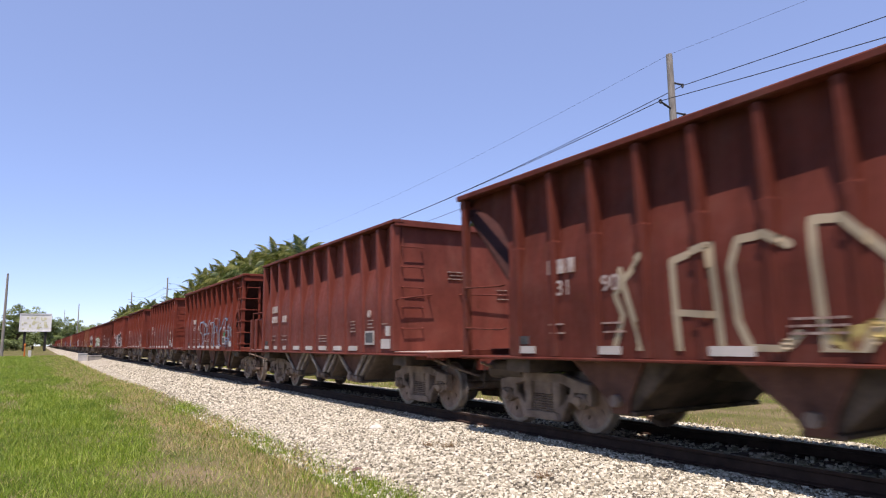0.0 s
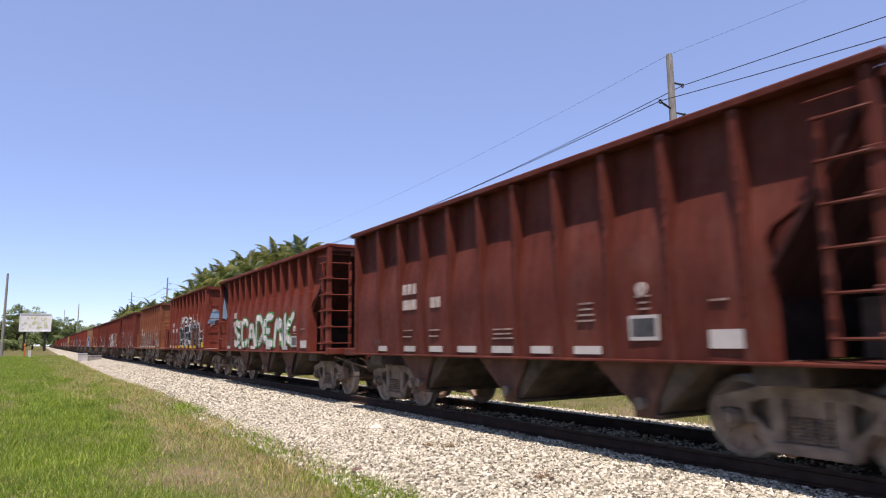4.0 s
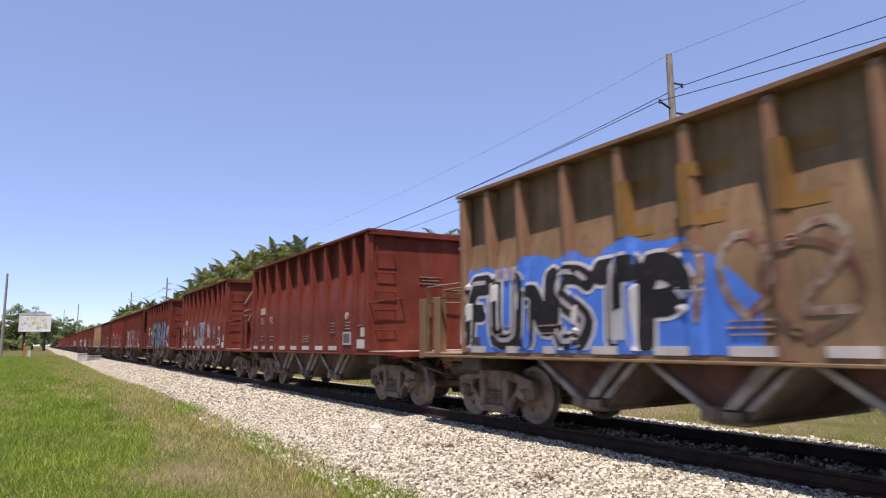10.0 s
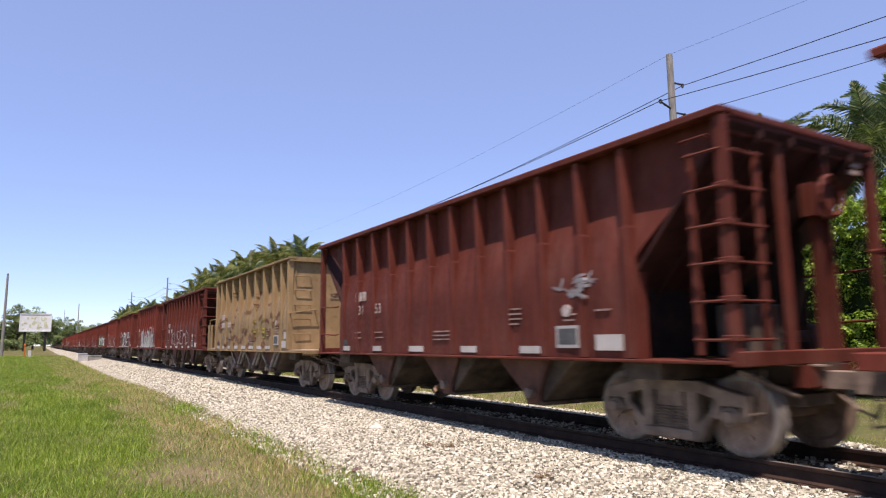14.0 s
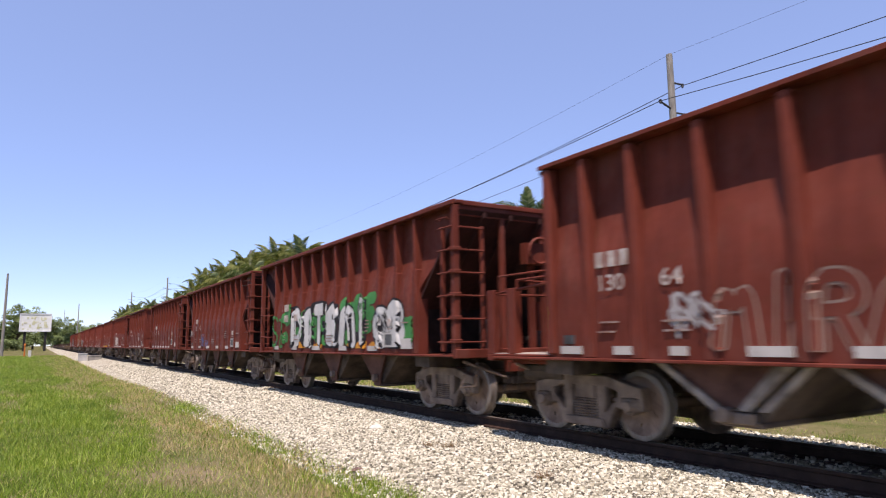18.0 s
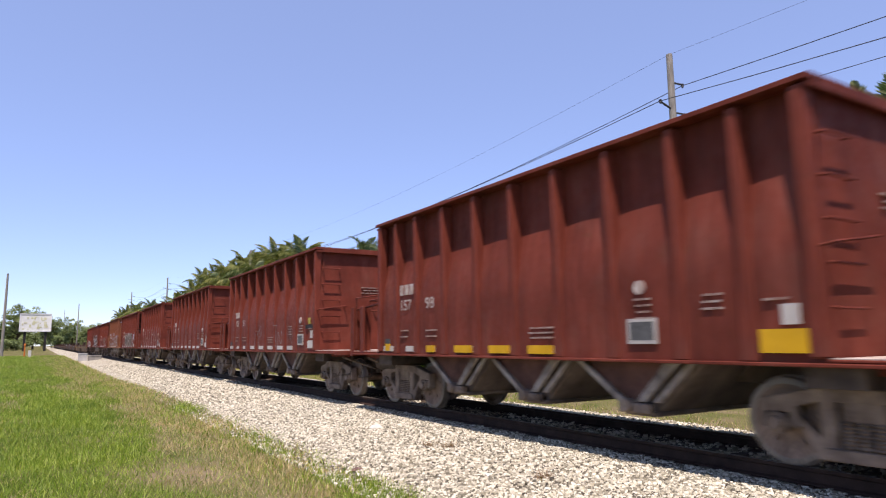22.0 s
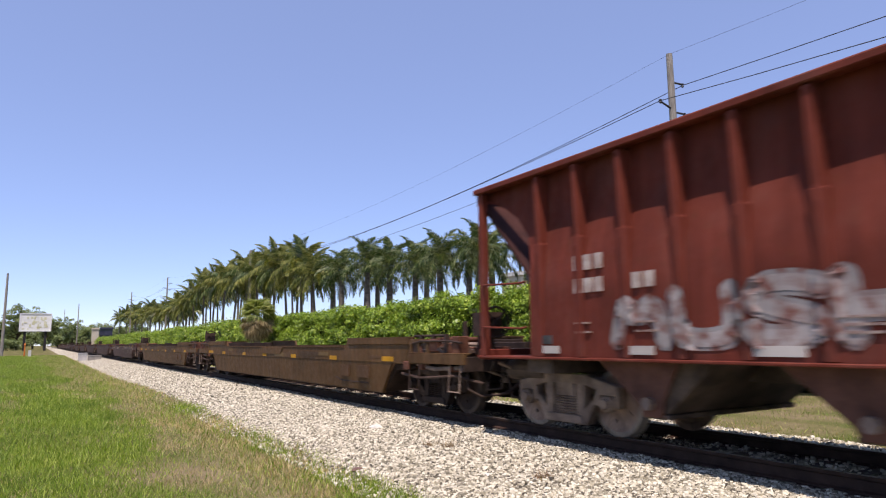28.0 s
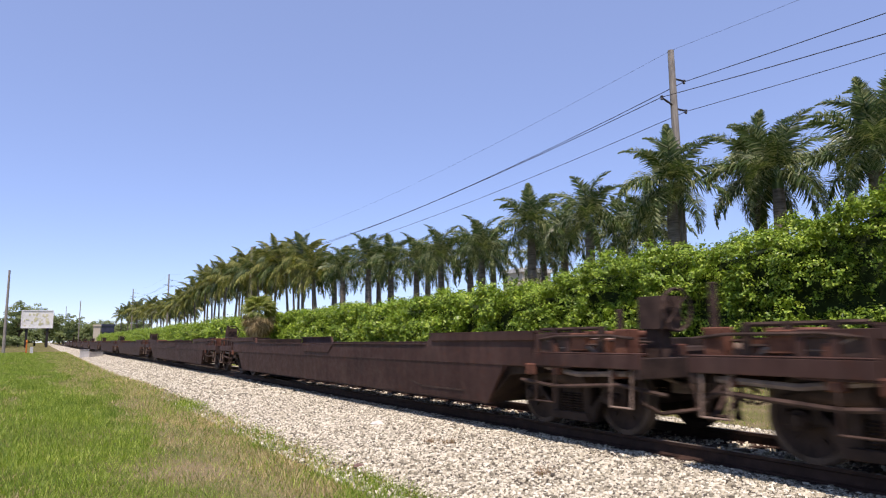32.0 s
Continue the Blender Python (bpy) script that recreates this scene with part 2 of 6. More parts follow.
def solid(name, shape, material, label, category="", group="", kind="", bevel=0.0, smooth=False, m=None):
    mats = material if isinstance(material, (list, tuple)) else [material]
    ob = new(name, mesh_of(name, shape, mats, bevel, smooth))
    if m:
        ob.matrix_basis = m
    return tagged(ob, label, category, group, kind)


def cloud(name, verts, quads, material, corners=4):
    """A mesh of very many loose faces, from arrays."""
    me = bpy.data.meshes.new(name)
    v, q = np.asarray(verts, np.float32), np.asarray(quads, np.int32)
    me.vertices.add(len(v))
    me.vertices.foreach_set("co", v.ravel())
    me.loops.add(q.size)
    me.loops.foreach_set("vertex_index", q.ravel())
    me.polygons.add(len(q))
    me.polygons.foreach_set("loop_start", np.arange(0, q.size, q.shape[1], dtype=np.int32))
    me.materials.append(material)
    me.update(calc_edges=True)
    return me

# ---- ground, ballast, track ----
GROUND_Z = -0.45
rng = np.random.default_rng(7)


def widening(y):
    """How much further the bank reaches on the near side, down the line."""
    u = max(0.0, min(1.0, (y - 17) / 28))
    return .75 * u * u * (3 - 2 * u)


def ground_sheet():
    xs = [-2500, -600, -150, -60] + [-30 + 1.2 * i for i in range(51)] + [45, 80, 200, 600, 2500]
    ys = [-2500, -300, -60, -20] + [-10 + 1.6 * i for i in range(70)] + [130, 180, 300, 600, 1200, 2500, 4500]
    rows = []
    for y in ys:
        row = []
        for x in xs:
            z = GROUND_Z + .05 * noise.noise((x * .35, y * .35, 0)) + .02 * noise.noise((x * 1.3, y * 1.3, 4))
            off = abs(x - TRACK_X)
            if off < 4.4 + (widening(y) if x < TRACK_X else 0):
                z = GROUND_Z - .12
            if x > 45 or x < -30 or y > 110 or y < -10:
                z = GROUND_Z - .02
            row.append((x, y, z))
        rows.append(row)
    return solid("ground", Shape().sheet(rows), M_GROUND, "flat grassy ground with dry patches beside the railway line", kind="structure", smooth=True)


ground_sheet()


def bed_height(off, y):
    """Height of the ballast at a distance from the line's middle."""
    a = abs(off)
    h = -.19 if a < 1.75 else -.19 - (a - 1.75) * .118
    if a < .62:
        h = -.2
    return h + .02 * noise.noise((off * 2.5, y * 2.5, 9)) + (.03 * noise.noise((y * .6, 3, 1)) if a > 2.5 else 0)


def ballast():
    offs = [-3.95 - .2, -3.75, -3.2, -2.6, -2.0, -1.7, -1.2, -.6, 0, .6, 1.2, 1.7, 2.0, 2.6, 3.2, 3.75, 4.15]
    ys = [-300, -60] + [-20 + .8 * i for i in range(200)] + [160, 220, 320, 500, 900, 2000]
    rows = [[(TRACK_X + o - (widening(y) if o < -3.5 else 0) + (.25 * noise.noise((y * .5, o > 0, 2)) + .12 * noise.noise((y * 1.9, o > 0, 5)) if abs(o) > 3.5 else 0), y, GROUND_Z - .1 if abs(o) > 4 else bed_height(o, y)) for o in offs] for y in ys]
    return solid("ballast", Shape().sheet(rows), M_BED, "bank of pale crushed limestone ballast under the rails", kind="structure", smooth=True)


ballast()


def stones(name, x0, x1, y0, y1, count, size, label):
    """Loose chips lying on the bank: bent blocks of eight corners."""
    x, y = rng.uniform(x0, x1, count), y0 + (y1 - y0) * rng.uniform(0, 1, count) ** 1.25
    z = np.array([max(bed_height(a - TRACK_X, b), GROUND_Z - .01) for a, b in zip(x, y)])
    corner = np.array([(i, j, k) for i in (-1, 1) for j in (-1, 1) for k in (-1, 1)], float)
    s = size * rng.uniform(.5, 1.15, (count, 1, 1)) * rng.uniform(.65, 1.2, (count, 1, 3))
    p = corner[None] * s * rng.uniform(.55, 1.1, (count, 8, 1))
    a, b = rng.uniform(0, 6.283, count), rng.uniform(-.7, .7, count)
    ca, sa, cb, sb = np.cos(a)[:, None], np.sin(a)[:, None], np.cos(b)[:, None], np.sin(b)[:, None]
    px, py, pz = p[..., 0], p[..., 1], p[..., 2]
    px, pz = px * cb - pz * sb, px * sb + pz * cb
    px, py = px * ca - py * sa, px * sa + py * ca
    v = np.stack([px + x[:, None], py + y[:, None], pz + (z + size * rng.uniform(-.1, .75, count))[:, None]], -1).reshape(-1, 3)
    q = np.array([(0, 1, 3, 2), (4, 6, 7, 5), (0, 4, 5, 1), (2, 3, 7, 6), (1, 5, 7, 3)])
    q = (q[None] + 8 * np.arange(count)[:, None, None]).reshape(-1, 4)
    return tagged(new(name, cloud(name, v, q, M_STONE)), label, "gravel", kind="stuff")


stones("ballast_stones", TRACK_X - 3.85, TRACK_X - .9, 2.5, 18, 76000, .0205, "loose pale limestone chips lying on the ballast bank")
stones("ballast_stones", TRACK_X - 3.85, TRACK_X - .9, 18, 62, 36000, .03, "loose pale limestone chips further along the bank")
stones("ballast_stones", TRACK_X - 4.35, TRACK_X - 3.6, 3, 40, 5200, .024, "scattered pale chips at the ragged ballast edge")
stones("ballast_stones", TRACK_X - 3.85, TRACK_X - .9, 2.6, -8, 16000, .027, "loose pale chips on the bank behind the camera")
stones("ballast_stones", TRACK_X - .6, TRACK_X + 4.0, 2, 22, 18000, .028, "loose pale chips between and beyond the rails")


def rail_track():
    """The two rails on their ties: rails in one length, each tie a part."""
    track = thing("railway_track", "rusty steel rails spiked to weathered wooden ties", "railway track", kind="structure")
    head = [(-.037, 0), (-.034, -.036), (-.009, -.05), (-.009, -.145), (-.07, -.158), (-.07, -.175), (.07, -.175), (.07, -.158), (.009, -.145), (.009, -.05), (.034, -.036), (.037, 0)]
    for s in (-1, 1):
        sh = Shape().prism(head, "y", -400, 1500)
        part("rail", sh, M_RAIL, track, m=pose(TRACK_X + s * .755, 0, 0))
        part("rail_head", Shape().box(-.03, .03, -400, 1500, .0005, .002), M_TREAD, track, "bright running surface", m=pose(TRACK_X + s * .755, 0, 0))
    tie = mesh_of("tie", Shape().box(-1.3, 1.3, -.115, .115, -.34, -.178), [M_TIE], .015)
    plate = mesh_of("tie_plate", Shape().box(-.17, .17, -.09, .09, -.178, -.166), [M_RAIL])
    r = random.Random(3)
    for i in range(220):
        t = part("tie", tie, M_TIE, track, m=pose(TRACK_X + r.uniform(-.05, .05), -8 + .5 * i + r.uniform(-.03, .03), r.uniform(-.012, .01), 0, 0, r.uniform(-1.2, 1.2)))
        if i < 32:
            for s in (-1, 1):
                part("tie_plate", plate, M_RAIL, t, m=pose(s * .755, 0, 0))
    far = Shape()
    for i in range(700):
        far.box(TRACK_X - 1.3, TRACK_X + 1.3, 102 + .5 * i - .115, 102 + .5 * i + .115, -.34, -.178)
    tagged(part("far_ties", far, M_TIE, track), "row of wooden ties running into the distance", kind="stuff")


# ---- the train ----
RED, PINKISH, DEEP, TAN, ORANGE = (.174, .0375, .0225), (.19, .05, .035), (.134, .0325, .0205), (.25, .158, .085), (.245, .089, .039)
SAND = (.34, .225, .11)
GOLD, BROWN = (.108, .057, .022), (.066, .035, .0275)
WHITE, YELLOW = (.52, .48, .43), (.62, .34, .015)
AXLE_R, AXLE_GAP = .457, 1.71


def wheelset(parent, y, cast=None):
    prof = [(.0, .09), (.03, .16), (.02, .34), (-.005, .39), (-.005, AXLE_R - .012), (.0, AXLE_R), (.095, AXLE_R + .008), (.1, AXLE_R + .028), (.125, AXLE_R + .026), (.135, .40), (.09, .36), (.08, .17), (.16, .1)]
    sh = Shape()
    for s in (-1, 1):
        sh.lathe([(s * (.80 - d), r) for d, r in prof[:4]], "x", n=32)
        sh.lathe([(s * (.80 - d), r) for d, r in prof[3:9]], "x", n=32, k=1)
        sh.lathe([(s * (.80 - d), r) for d, r in prof[8:]], "x", n=32)
        sh.rod((s * .79, 0, 0), (s * 1.0, 0, 0), .085, 12)
        for a in range(5):
            q = a * 2 * math.pi / 5
            sh.rod((s * .78, .25 * math.cos(q), .25 * math.sin(q)), (s * .8, .25 * math.cos(q), .25 * math.sin(q)), .028, 6)
    sh.rod((-.8, 0, 0), (.8, 0, 0), .08, 12)
    return part("wheelset", sh, [M_WHEEL, M_TREAD] if cast is M_TRUCK else [M_TRUCK_DARK, M_UNDER], parent, "steel wheelset with worn treads", smooth=True, m=pose(0, y, AXLE_R))


def truck(parent, y, cast=None):
    """A three-piece bogie: bolster, two cast side frames, springs, two wheelsets."""
    cast = cast or M_TRUCK
    bolster = Shape().box(-1.0, 1.0, -.2, .2, .52, .74).box(-.3, .3, -.25, .25, .74, .84)
    for s in (-1, 1):
        bolster.box(-.95, .95, s * .42 - .035, s * .42 + .035, .30, .38)
    t = part("truck", bolster, cast, parent, "dusty cast steel bogie", .015, m=pose(0, y, 0))
    for s in (-1, 1):
        f = Shape()
        x0, x1 = s * .93 - .075, s * .93 + .075
        h = AXLE_GAP / 2
        f.prism([(-h - .2, .60), (-h + .16, .62), (-.42, .70), (.42, .70), (h - .16, .62), (h + .2, .60), (h + .2, .70), (h - .1, .76), (.45, .84), (-.45, .84), (-h + .1, .76), (-h - .2, .70)], "x", x0, x1)
        for u in (-1, 1):
            f.prism([(u * (h - .2), .66), (u * (h + .2), .66), (u * (h + .2), .40), (u * (h + .14), .40), (u * (h + .13), .57), (u * (h - .13), .57), (u * (h - .15), .40), (u * (h - .25), .44)], "x", x0, x1)
            f.prism([(u * (h - .14), .62), (u * (h - .27), .40), (u * .44, .13), (u * .2, .13), (u * .3, .30), (u * .42, .36)], "x", x0, x1)
            f.prism([(u * .42, .76), (u * .24, .76), (u * .25, .24), (u * .40, .24)], "x", x0, x1)
            f.rod((x0 + s * .02, u * h, AXLE_R), (x1 + s * .05, u * h, AXLE_R), .115, 14)
            f.rod((x1 if s > 0 else x0, u * h, AXLE_R), ((x1 if s > 0 else x0) + s * .08, u * h, AXLE_R), .075, 12)
        f.prism([(-.42, .14), (.42, .14), (.36, .26), (-.36, .26)], "x", x0 - .03, x1 + .03)
        part("side_frame", f, cast, t, bevel=.012)
        for u in (-.15, 0, .15):
            coil = [(.262 + i * .019, .075 if i % 2 else .05) for i in range(15)]
            part("spring", Shape().lathe(coil, "z", (s * .95, u, 0), 10), cast, t)
    for u in (-1, 1):
        wheelset(t, u * AXLE_GAP / 2, cast)
    return t


def coupler(parent, y, s, z=.86):
    c = Shape().box(-.12, .12, min(y, y + s * .5), max(y, y + s * .5), z - .1, z + .1)
    c.prism([(-.16, y + s * .48), (.16, y + s * .46), (.18, y + s * .62), (.05, y + s * .74), (-.14, y + s * .66)], "z", z - .14, z + .14)
    c.rod((-.9, y - s * .02, z + .2), (-.1, y + s * .2, z + .15), .022, 6)
    c.rod((-1.3, y - s * .1, z + .12), (-.4, y + s * .05, z - .2), .028, 6).box(-.3, .3, min(y, y - s * .3), max(y, y - s * .3), z - .3, z - .16)
    c.pipe([(.25, y, z - .1), (.28, y + s * .25, z - .32), (.22, y + s * .5, z - .42), (.1, y + s * .62, z - .25)], .022)
    return part("coupler", c, M_TRUCK, parent, "rusty knuckle coupler with air hose", .01)


def smooth01(a, b, v):
    u = max(0.0, min(1.0, (v - a) / (b - a)))
    return u * u * (3 - 2 * u)


def skin_a(y, z, edges):
    """Distance of a side sheet from the car's middle: set back under the rim, bulged out below, panel by panel."""
    s = smooth01(3.25, 2.0, z)
    i = min(len(edges) - 2, max(0, sum(e <= y for e in edges) - 1))
    u = 2 * (y - edges[i]) / (edges[i + 1] - edges[i]) - 1
    u = max(-1, min(1, u))
    return 1.395 + .165 * s + .014 * (1 - u ** 4) * math.exp(-((z - 2.6) / .4) ** 2) + .006 * (1 - u * u) + .011 * noise.noise((y * 1.7, z * 1.7, i))


def side_sheet(edges, front, rear, top, low=1.102):
    """One whole side, its front end at -front(z) and its rear end at rear(z)."""
    zs = [low + (top - low) * i / 24 for i in range(25)]
    rows = []
    for z in zs:
        ys = [-front(z)] + [edges[i] + (edges[i + 1] - edges[i]) * j / 5 for i in range(len(edges) - 1) for j in range(5)] + [edges[-1], rear(z)]
        rows.append([(-skin_a(y, z, edges), y, z) for y in ys])
    back = [[(-1.36, p[1], p[2]) for p in r] for r in rows]
    sh = Shape().sheet(rows)
    sh.sheet([r[::-1] for r in back])
    for k in (0, -1):
        sh.sheet([[r[k] for r in rows], [r[k] for r in back]])
    return sh


def mirrored(sh):
    """The same shape on the other side of the car."""
    out = Shape()
    out.v, out.f, out.k = [(-x, y, z) for x, y, z in sh.v], [f[::-1] for f in sh.f], list(sh.k)
    return out


EDGES_A = [-4.6, -3.85, -3.03, -2.02, -1.01, 0, 1.01, 2.02, 3.03, 3.85, 4.6]
EDGES_B = [-4.5 + .805 * i for i in range(12)]
EDGES_C = [-4.36 + .95 * i for i in range(10)]
EDGES = {"a": EDGES_A, "b": EDGES_B, "c": EDGES_C, "d": EDGES_C}
FLIP = pose(0, 0, 0, 0, 0, 180)


# lettering on the side that faces the camera: where the mark starts, the reflectors, the data panel, the white panel and the dot
MARKS = {"a": (3.66, ((4.39, .4), (3.42, .3), (2.56, .23), (1.6, .47), (.58, .47), (-.39, .5), (-1.38, .46), (-2.31, .46)), (-3.21, 1.28), (-4.02, 1.2), (-3.42, 1.95)),
         "b": (3.63, ((4.4, .42), (2.7, .36), (1.08, .52), (-.76, .48), (-2.37, .48)), (-3.19, 1.23), (-3.94, 1.2), (-3.4, 1.73)),
         "c": (3.06, ((4.23, .43), (3.0, .4), (2.02, .42), (1.06, .52), (.07, .5), (-.9, .43), (-1.81, .48)), (-2.79, 1.32), (-3.9, 1.23), (-3.0, 1.93))}
MARKS["d"] = MARKS["c"]
FACE_X = 1.584


def text_rows(sh, y, z, w, n, pitch, r, h=.025):
    """Rows of small unreadable words."""
    for k in range(n):
        a = y - r.uniform(0, .06)
        while a > y - w + .05:
            b = max(y - w, a - r.uniform(.06, .16))
            sh.box(-FACE_X - .004, -FACE_X + .03, b, a, z + k * pitch, z + k * pitch + h)
            a = b - .035


def stencils(proto, kind):
    """White marks and data panels on the side that faces the camera, each a part."""
    x, r = FACE_X, random.Random(ord(kind))
    start, refl, (fy, fz), (wy, wz), (dy, dz) = MARKS[kind]
    sh = Shape()
    for i in range(3):
        a = start - i * .2
        sh.box(-x - .004, -x + .02, a - .125, a, 2.25, 2.45)
    tagged(part("reporting_mark", sh, M_DIM, proto, "three cream lettering blocks"), kind="stuff")
    for i, (y, w) in enumerate(refl):
        part("reflector", Shape().box(-x - .005, -x + .03, y - w, y, 1.15, 1.255), M_SPRAY, proto, "faded white reflector")
    data = Shape()
    text_rows(data, start + .02, 1.42, .36, 2, .12, r)
    text_rows(data, start - 1.0, 1.42, .38, 2, .11, r)
    text_rows(data, (-.37, .2, .07, .07)["abcd".index(kind)], 1.36, .55, 3, .07, r)
    text_rows(data, (-2.38, -2.1, -1.88, -1.88)["abcd".index(kind)], 1.57, .3, 4, .075, r)
    text_rows(data, fy - .12, fz + .36, .26, 3, .075, r)
    text_rows(data, wy + .02, wz + .5, .3, 1, .07, r)
    tagged(part("data_lettering", data, M_FAINT, proto, "small faded data lettering"), kind="stuff")
    part("stencil_box", Shape().box(-x - .004, -x + .03, 4.12, 4.32, 1.28, 1.4), M_TEST, proto, "dark stencilled box")
    part("data_panel", Shape().box(-x - .004, -x + .03, fy - .44, fy, fz, fz + .3), M_SPRAY, proto, "white framed data panel")
    cells = Shape().box(-x - .006, -x + .03, fy - .4, fy - .04, fz + .045, fz + .26)
    part("test_panel", cells, M_TEST, proto, "dark lettered test panel")
    part("route_panel", Shape().box(-x - .004, -x + .03, wy - .45, wy, wz, wz + .2), M_SPRAY, proto, "white painted panel")
    if kind == "a":
        part("route_panel", Shape().box(-x - .004, -x + .03, wy - .38, wy - .21, wz + .26, wz + .46), M_SPRAY, proto, "white painted panel")
    part("dot", Shape().rod((-x + .02, dy, dz), (-x - .005, dy, dz), .085, 16), M_DIM, proto, "faded white dot")


def road_number(car, kind, digits):
    """The car's number in two groups, or plain blocks where it has faded."""
    start = MARKS[kind][0]
    for text, y in zip((digits or "### ##").split(), (start, start - (1.02 if kind in "ab" else 1.08))):
        if "#" in text:
            sh = Shape()
            for i in range(len(text)):
                sh.box(-FACE_X - .004, -FACE_X + .02, y - i * .19 - .14, y - i * .19, 1.95, 2.14)
            me = mesh_of("road_number", sh, [M_DIM])
        else:
            cu = bpy.data.curves.new("number", "FONT")
            cu.body, cu.offset = text, .012
            ob = bpy.data.objects.new("number", cu)
            scene.collection.objects.link(ob)
            me = bpy.data.meshes.new_from_object(ob.evaluated_get(bpy.context.evaluated_depsgraph_get()))
            bpy.data.objects.remove(ob)
            for v in me.vertices:
                v.co = (-FACE_X - .006, y - v.co.x * .315, 1.95 + v.co.y * .29)
            me.materials.clear()
            me.materials.append(M_DIM)
        tagged(part("road_number", me, M_DIM, car, "cream stencilled number"), kind="stuff")


def ladder(x0, x1, y, zs, s):
    sh = Shape()
    for z in zs:
        sh.pipe([(x0, y, z), (x0, y + s * .09, z - .02), (x1, y + s * .09, z - .02), (x1, y, z)], .016)
    return sh


def hopper_a():
    """Straight-ended hopper: flush end sheets, end platforms with railings, four cross chutes."""
    car = thing("hopper_car", "rust-red open steel hopper car with straight ends", "hopper car", "hopper cars of the train")
    me = mesh_of("side_sheet", side_sheet(EDGES_A, lambda z: 4.62, lambda z: 4.62, 3.80), [M_PAINT], smooth=True)
    sill = mesh_of("side_sill", Shape().box(-1.622, -1.42, -5.95, 5.95, 1.062, 1.10), [M_PAINT], .008)
    rib = mesh_of("rib", Shape().prism([(-1.61, 3.75), (-1.60, 2.6), (-1.595, 1.102), (-1.37, 1.102), (-1.37, 3.75)], "y", -.06, .06).add([(x, y * w, z) for z, w in ((1.102, .1), (2.45, .095), (3.3, .055)) for x, y in ((-1.585, -1), (-1.585, 1), (-1.4, 1), (-1.4, -1))], [(0, 1, 2, 3), (8, 9, 10, 11)] + [(4 * k + i, 4 * k + (i + 1) % 4, 4 * k + 4 + (i + 1) % 4, 4 * k + 4 + i) for k in (0, 1) for i in range(4)]), [M_PAINT], .012)
    post = mesh_of("corner_post", Shape().box(-1.62, -1.45, -.075, .075, 1.14, 3.76), [M_PAINT], .02)
    for f in (pose(0, 0, 0), FLIP):
        part("side_sheet", me, M_PAINT, car, m=f)
        part("side_sill", sill, M_PAINT, car, m=f)
        for y in EDGES_A[1:-1]:
            part("rib", rib, M_PAINT, car, m=f @ pose(0, y, 0))
        for y in (-4.56, 4.56):
            part("corner_post", post, M_PAINT, car, m=f @ pose(0, y, 0))
    rung = mesh_of("rung", ladder(-1.42, -.95, -4.62, [0], -1), [M_PAINT], smooth=True)
    rim = Shape()
    for s in (-1, 1):
        rim.prism([(s * 1.64, 3.785), (s * 1.64, 3.84), (s * 1.60, 3.85), (s * 1.36, 3.85), (s * 1.36, 3.79), (s * 1.56, 3.79), (s * 1.56, 3.785)], "y", -4.7, 4.7)
        rim.box(-1.4, 1.4, s * 4.7 - .16 * (s > 0), s * 4.7 + .16 * (s < 0), 3.77, 3.85)
        rim.box(-1.6, 1.6, s * 4.7 - .03 * (s > 0), s * 4.7 + .03 * (s < 0), 3.72, 3.77)
    part("top_rim", rim, M_PAINT, car, bevel=.01)
    inside = Shape().box(-1.4, 1.4, -4.58, 4.58, 1.19, 1.26)
    for i in range(5):
        y = -3.48 + 1.74 * i
        inside.prism([(y - .6, 1.26), (y + .6, 1.26), (y, 1.75)], "x", -1.4, 1.4)
    part("floor", inside, M_CHUTE, car, "dusty ridged hopper floor")
    for f in (pose(0, 0, 0), FLIP):
        e = Shape()
        cols = [-1.5 + 3.0 * i / 10 for i in range(11)]
        rows = [[(x, -4.59 - .045 * smooth01(3.3, 2.4, z) + .01 * noise.noise((x, z, 3)), z) for x in cols] for z in [1.1 + 2.66 * k / 14 for k in range(15)]]
        e.sheet(rows)
        e.sheet([[(x, -4.54, r[0][2]) for x in cols[::-1]] for r in rows])
        part("end_sheet", e, M_PAINT, car, smooth=True, m=f)
        for i in range(5):
            part("rung", rung, M_PAINT, car, m=f @ pose(0, 0, 1.62 + .42 * i))
        part("grab_iron", Shape().pipe([(-1.55, -4.62, 2.18), (-1.55, -4.78, 2.2), (-.8, -4.8, 2.3), (-.8, -4.62, 2.3)], .018), M_PAINT, car, m=f)
        g = Shape().pipe([(0, -4.62, 2.33), (.05, -4.75, 2.33), (1.55, -4.8, 2.33), (1.6, -5.75, 2.33), (1.55, -5.85, 1.2)], .02)
        part("handrail", g, M_PAINT, car, "bent corner handrail", smooth=True, m=f)
        pl = Shape().box(-1.6, 1.6, -5.95, -4.64, 1.105, 1.135).box(-1.6, 1.6, -6.1, -5.95, 1.03, 1.136).box(-.5, .5, -6.1, -5.95, .78, 1.03)
        for x in (-1.2, -.4, .4, 1.2):
            pl.box(x - .04, x + .04, -5.95, -4.7, .98, 1.1)
        part("end_platform", pl, M_PAINT, car, "worn end platform", .008, m=f)
        part("deck_plate", Shape().box(-1.59, 1.59, -5.94, -4.66, 1.136, 1.146), M_DUST, car, "pale dusty deck plate", m=f)
    r = Shape().box(.1, .17, 5.64, 5.71, 1.135, 2.2).box(.85, .92, 5.64, 5.71, 1.135, 2.2)
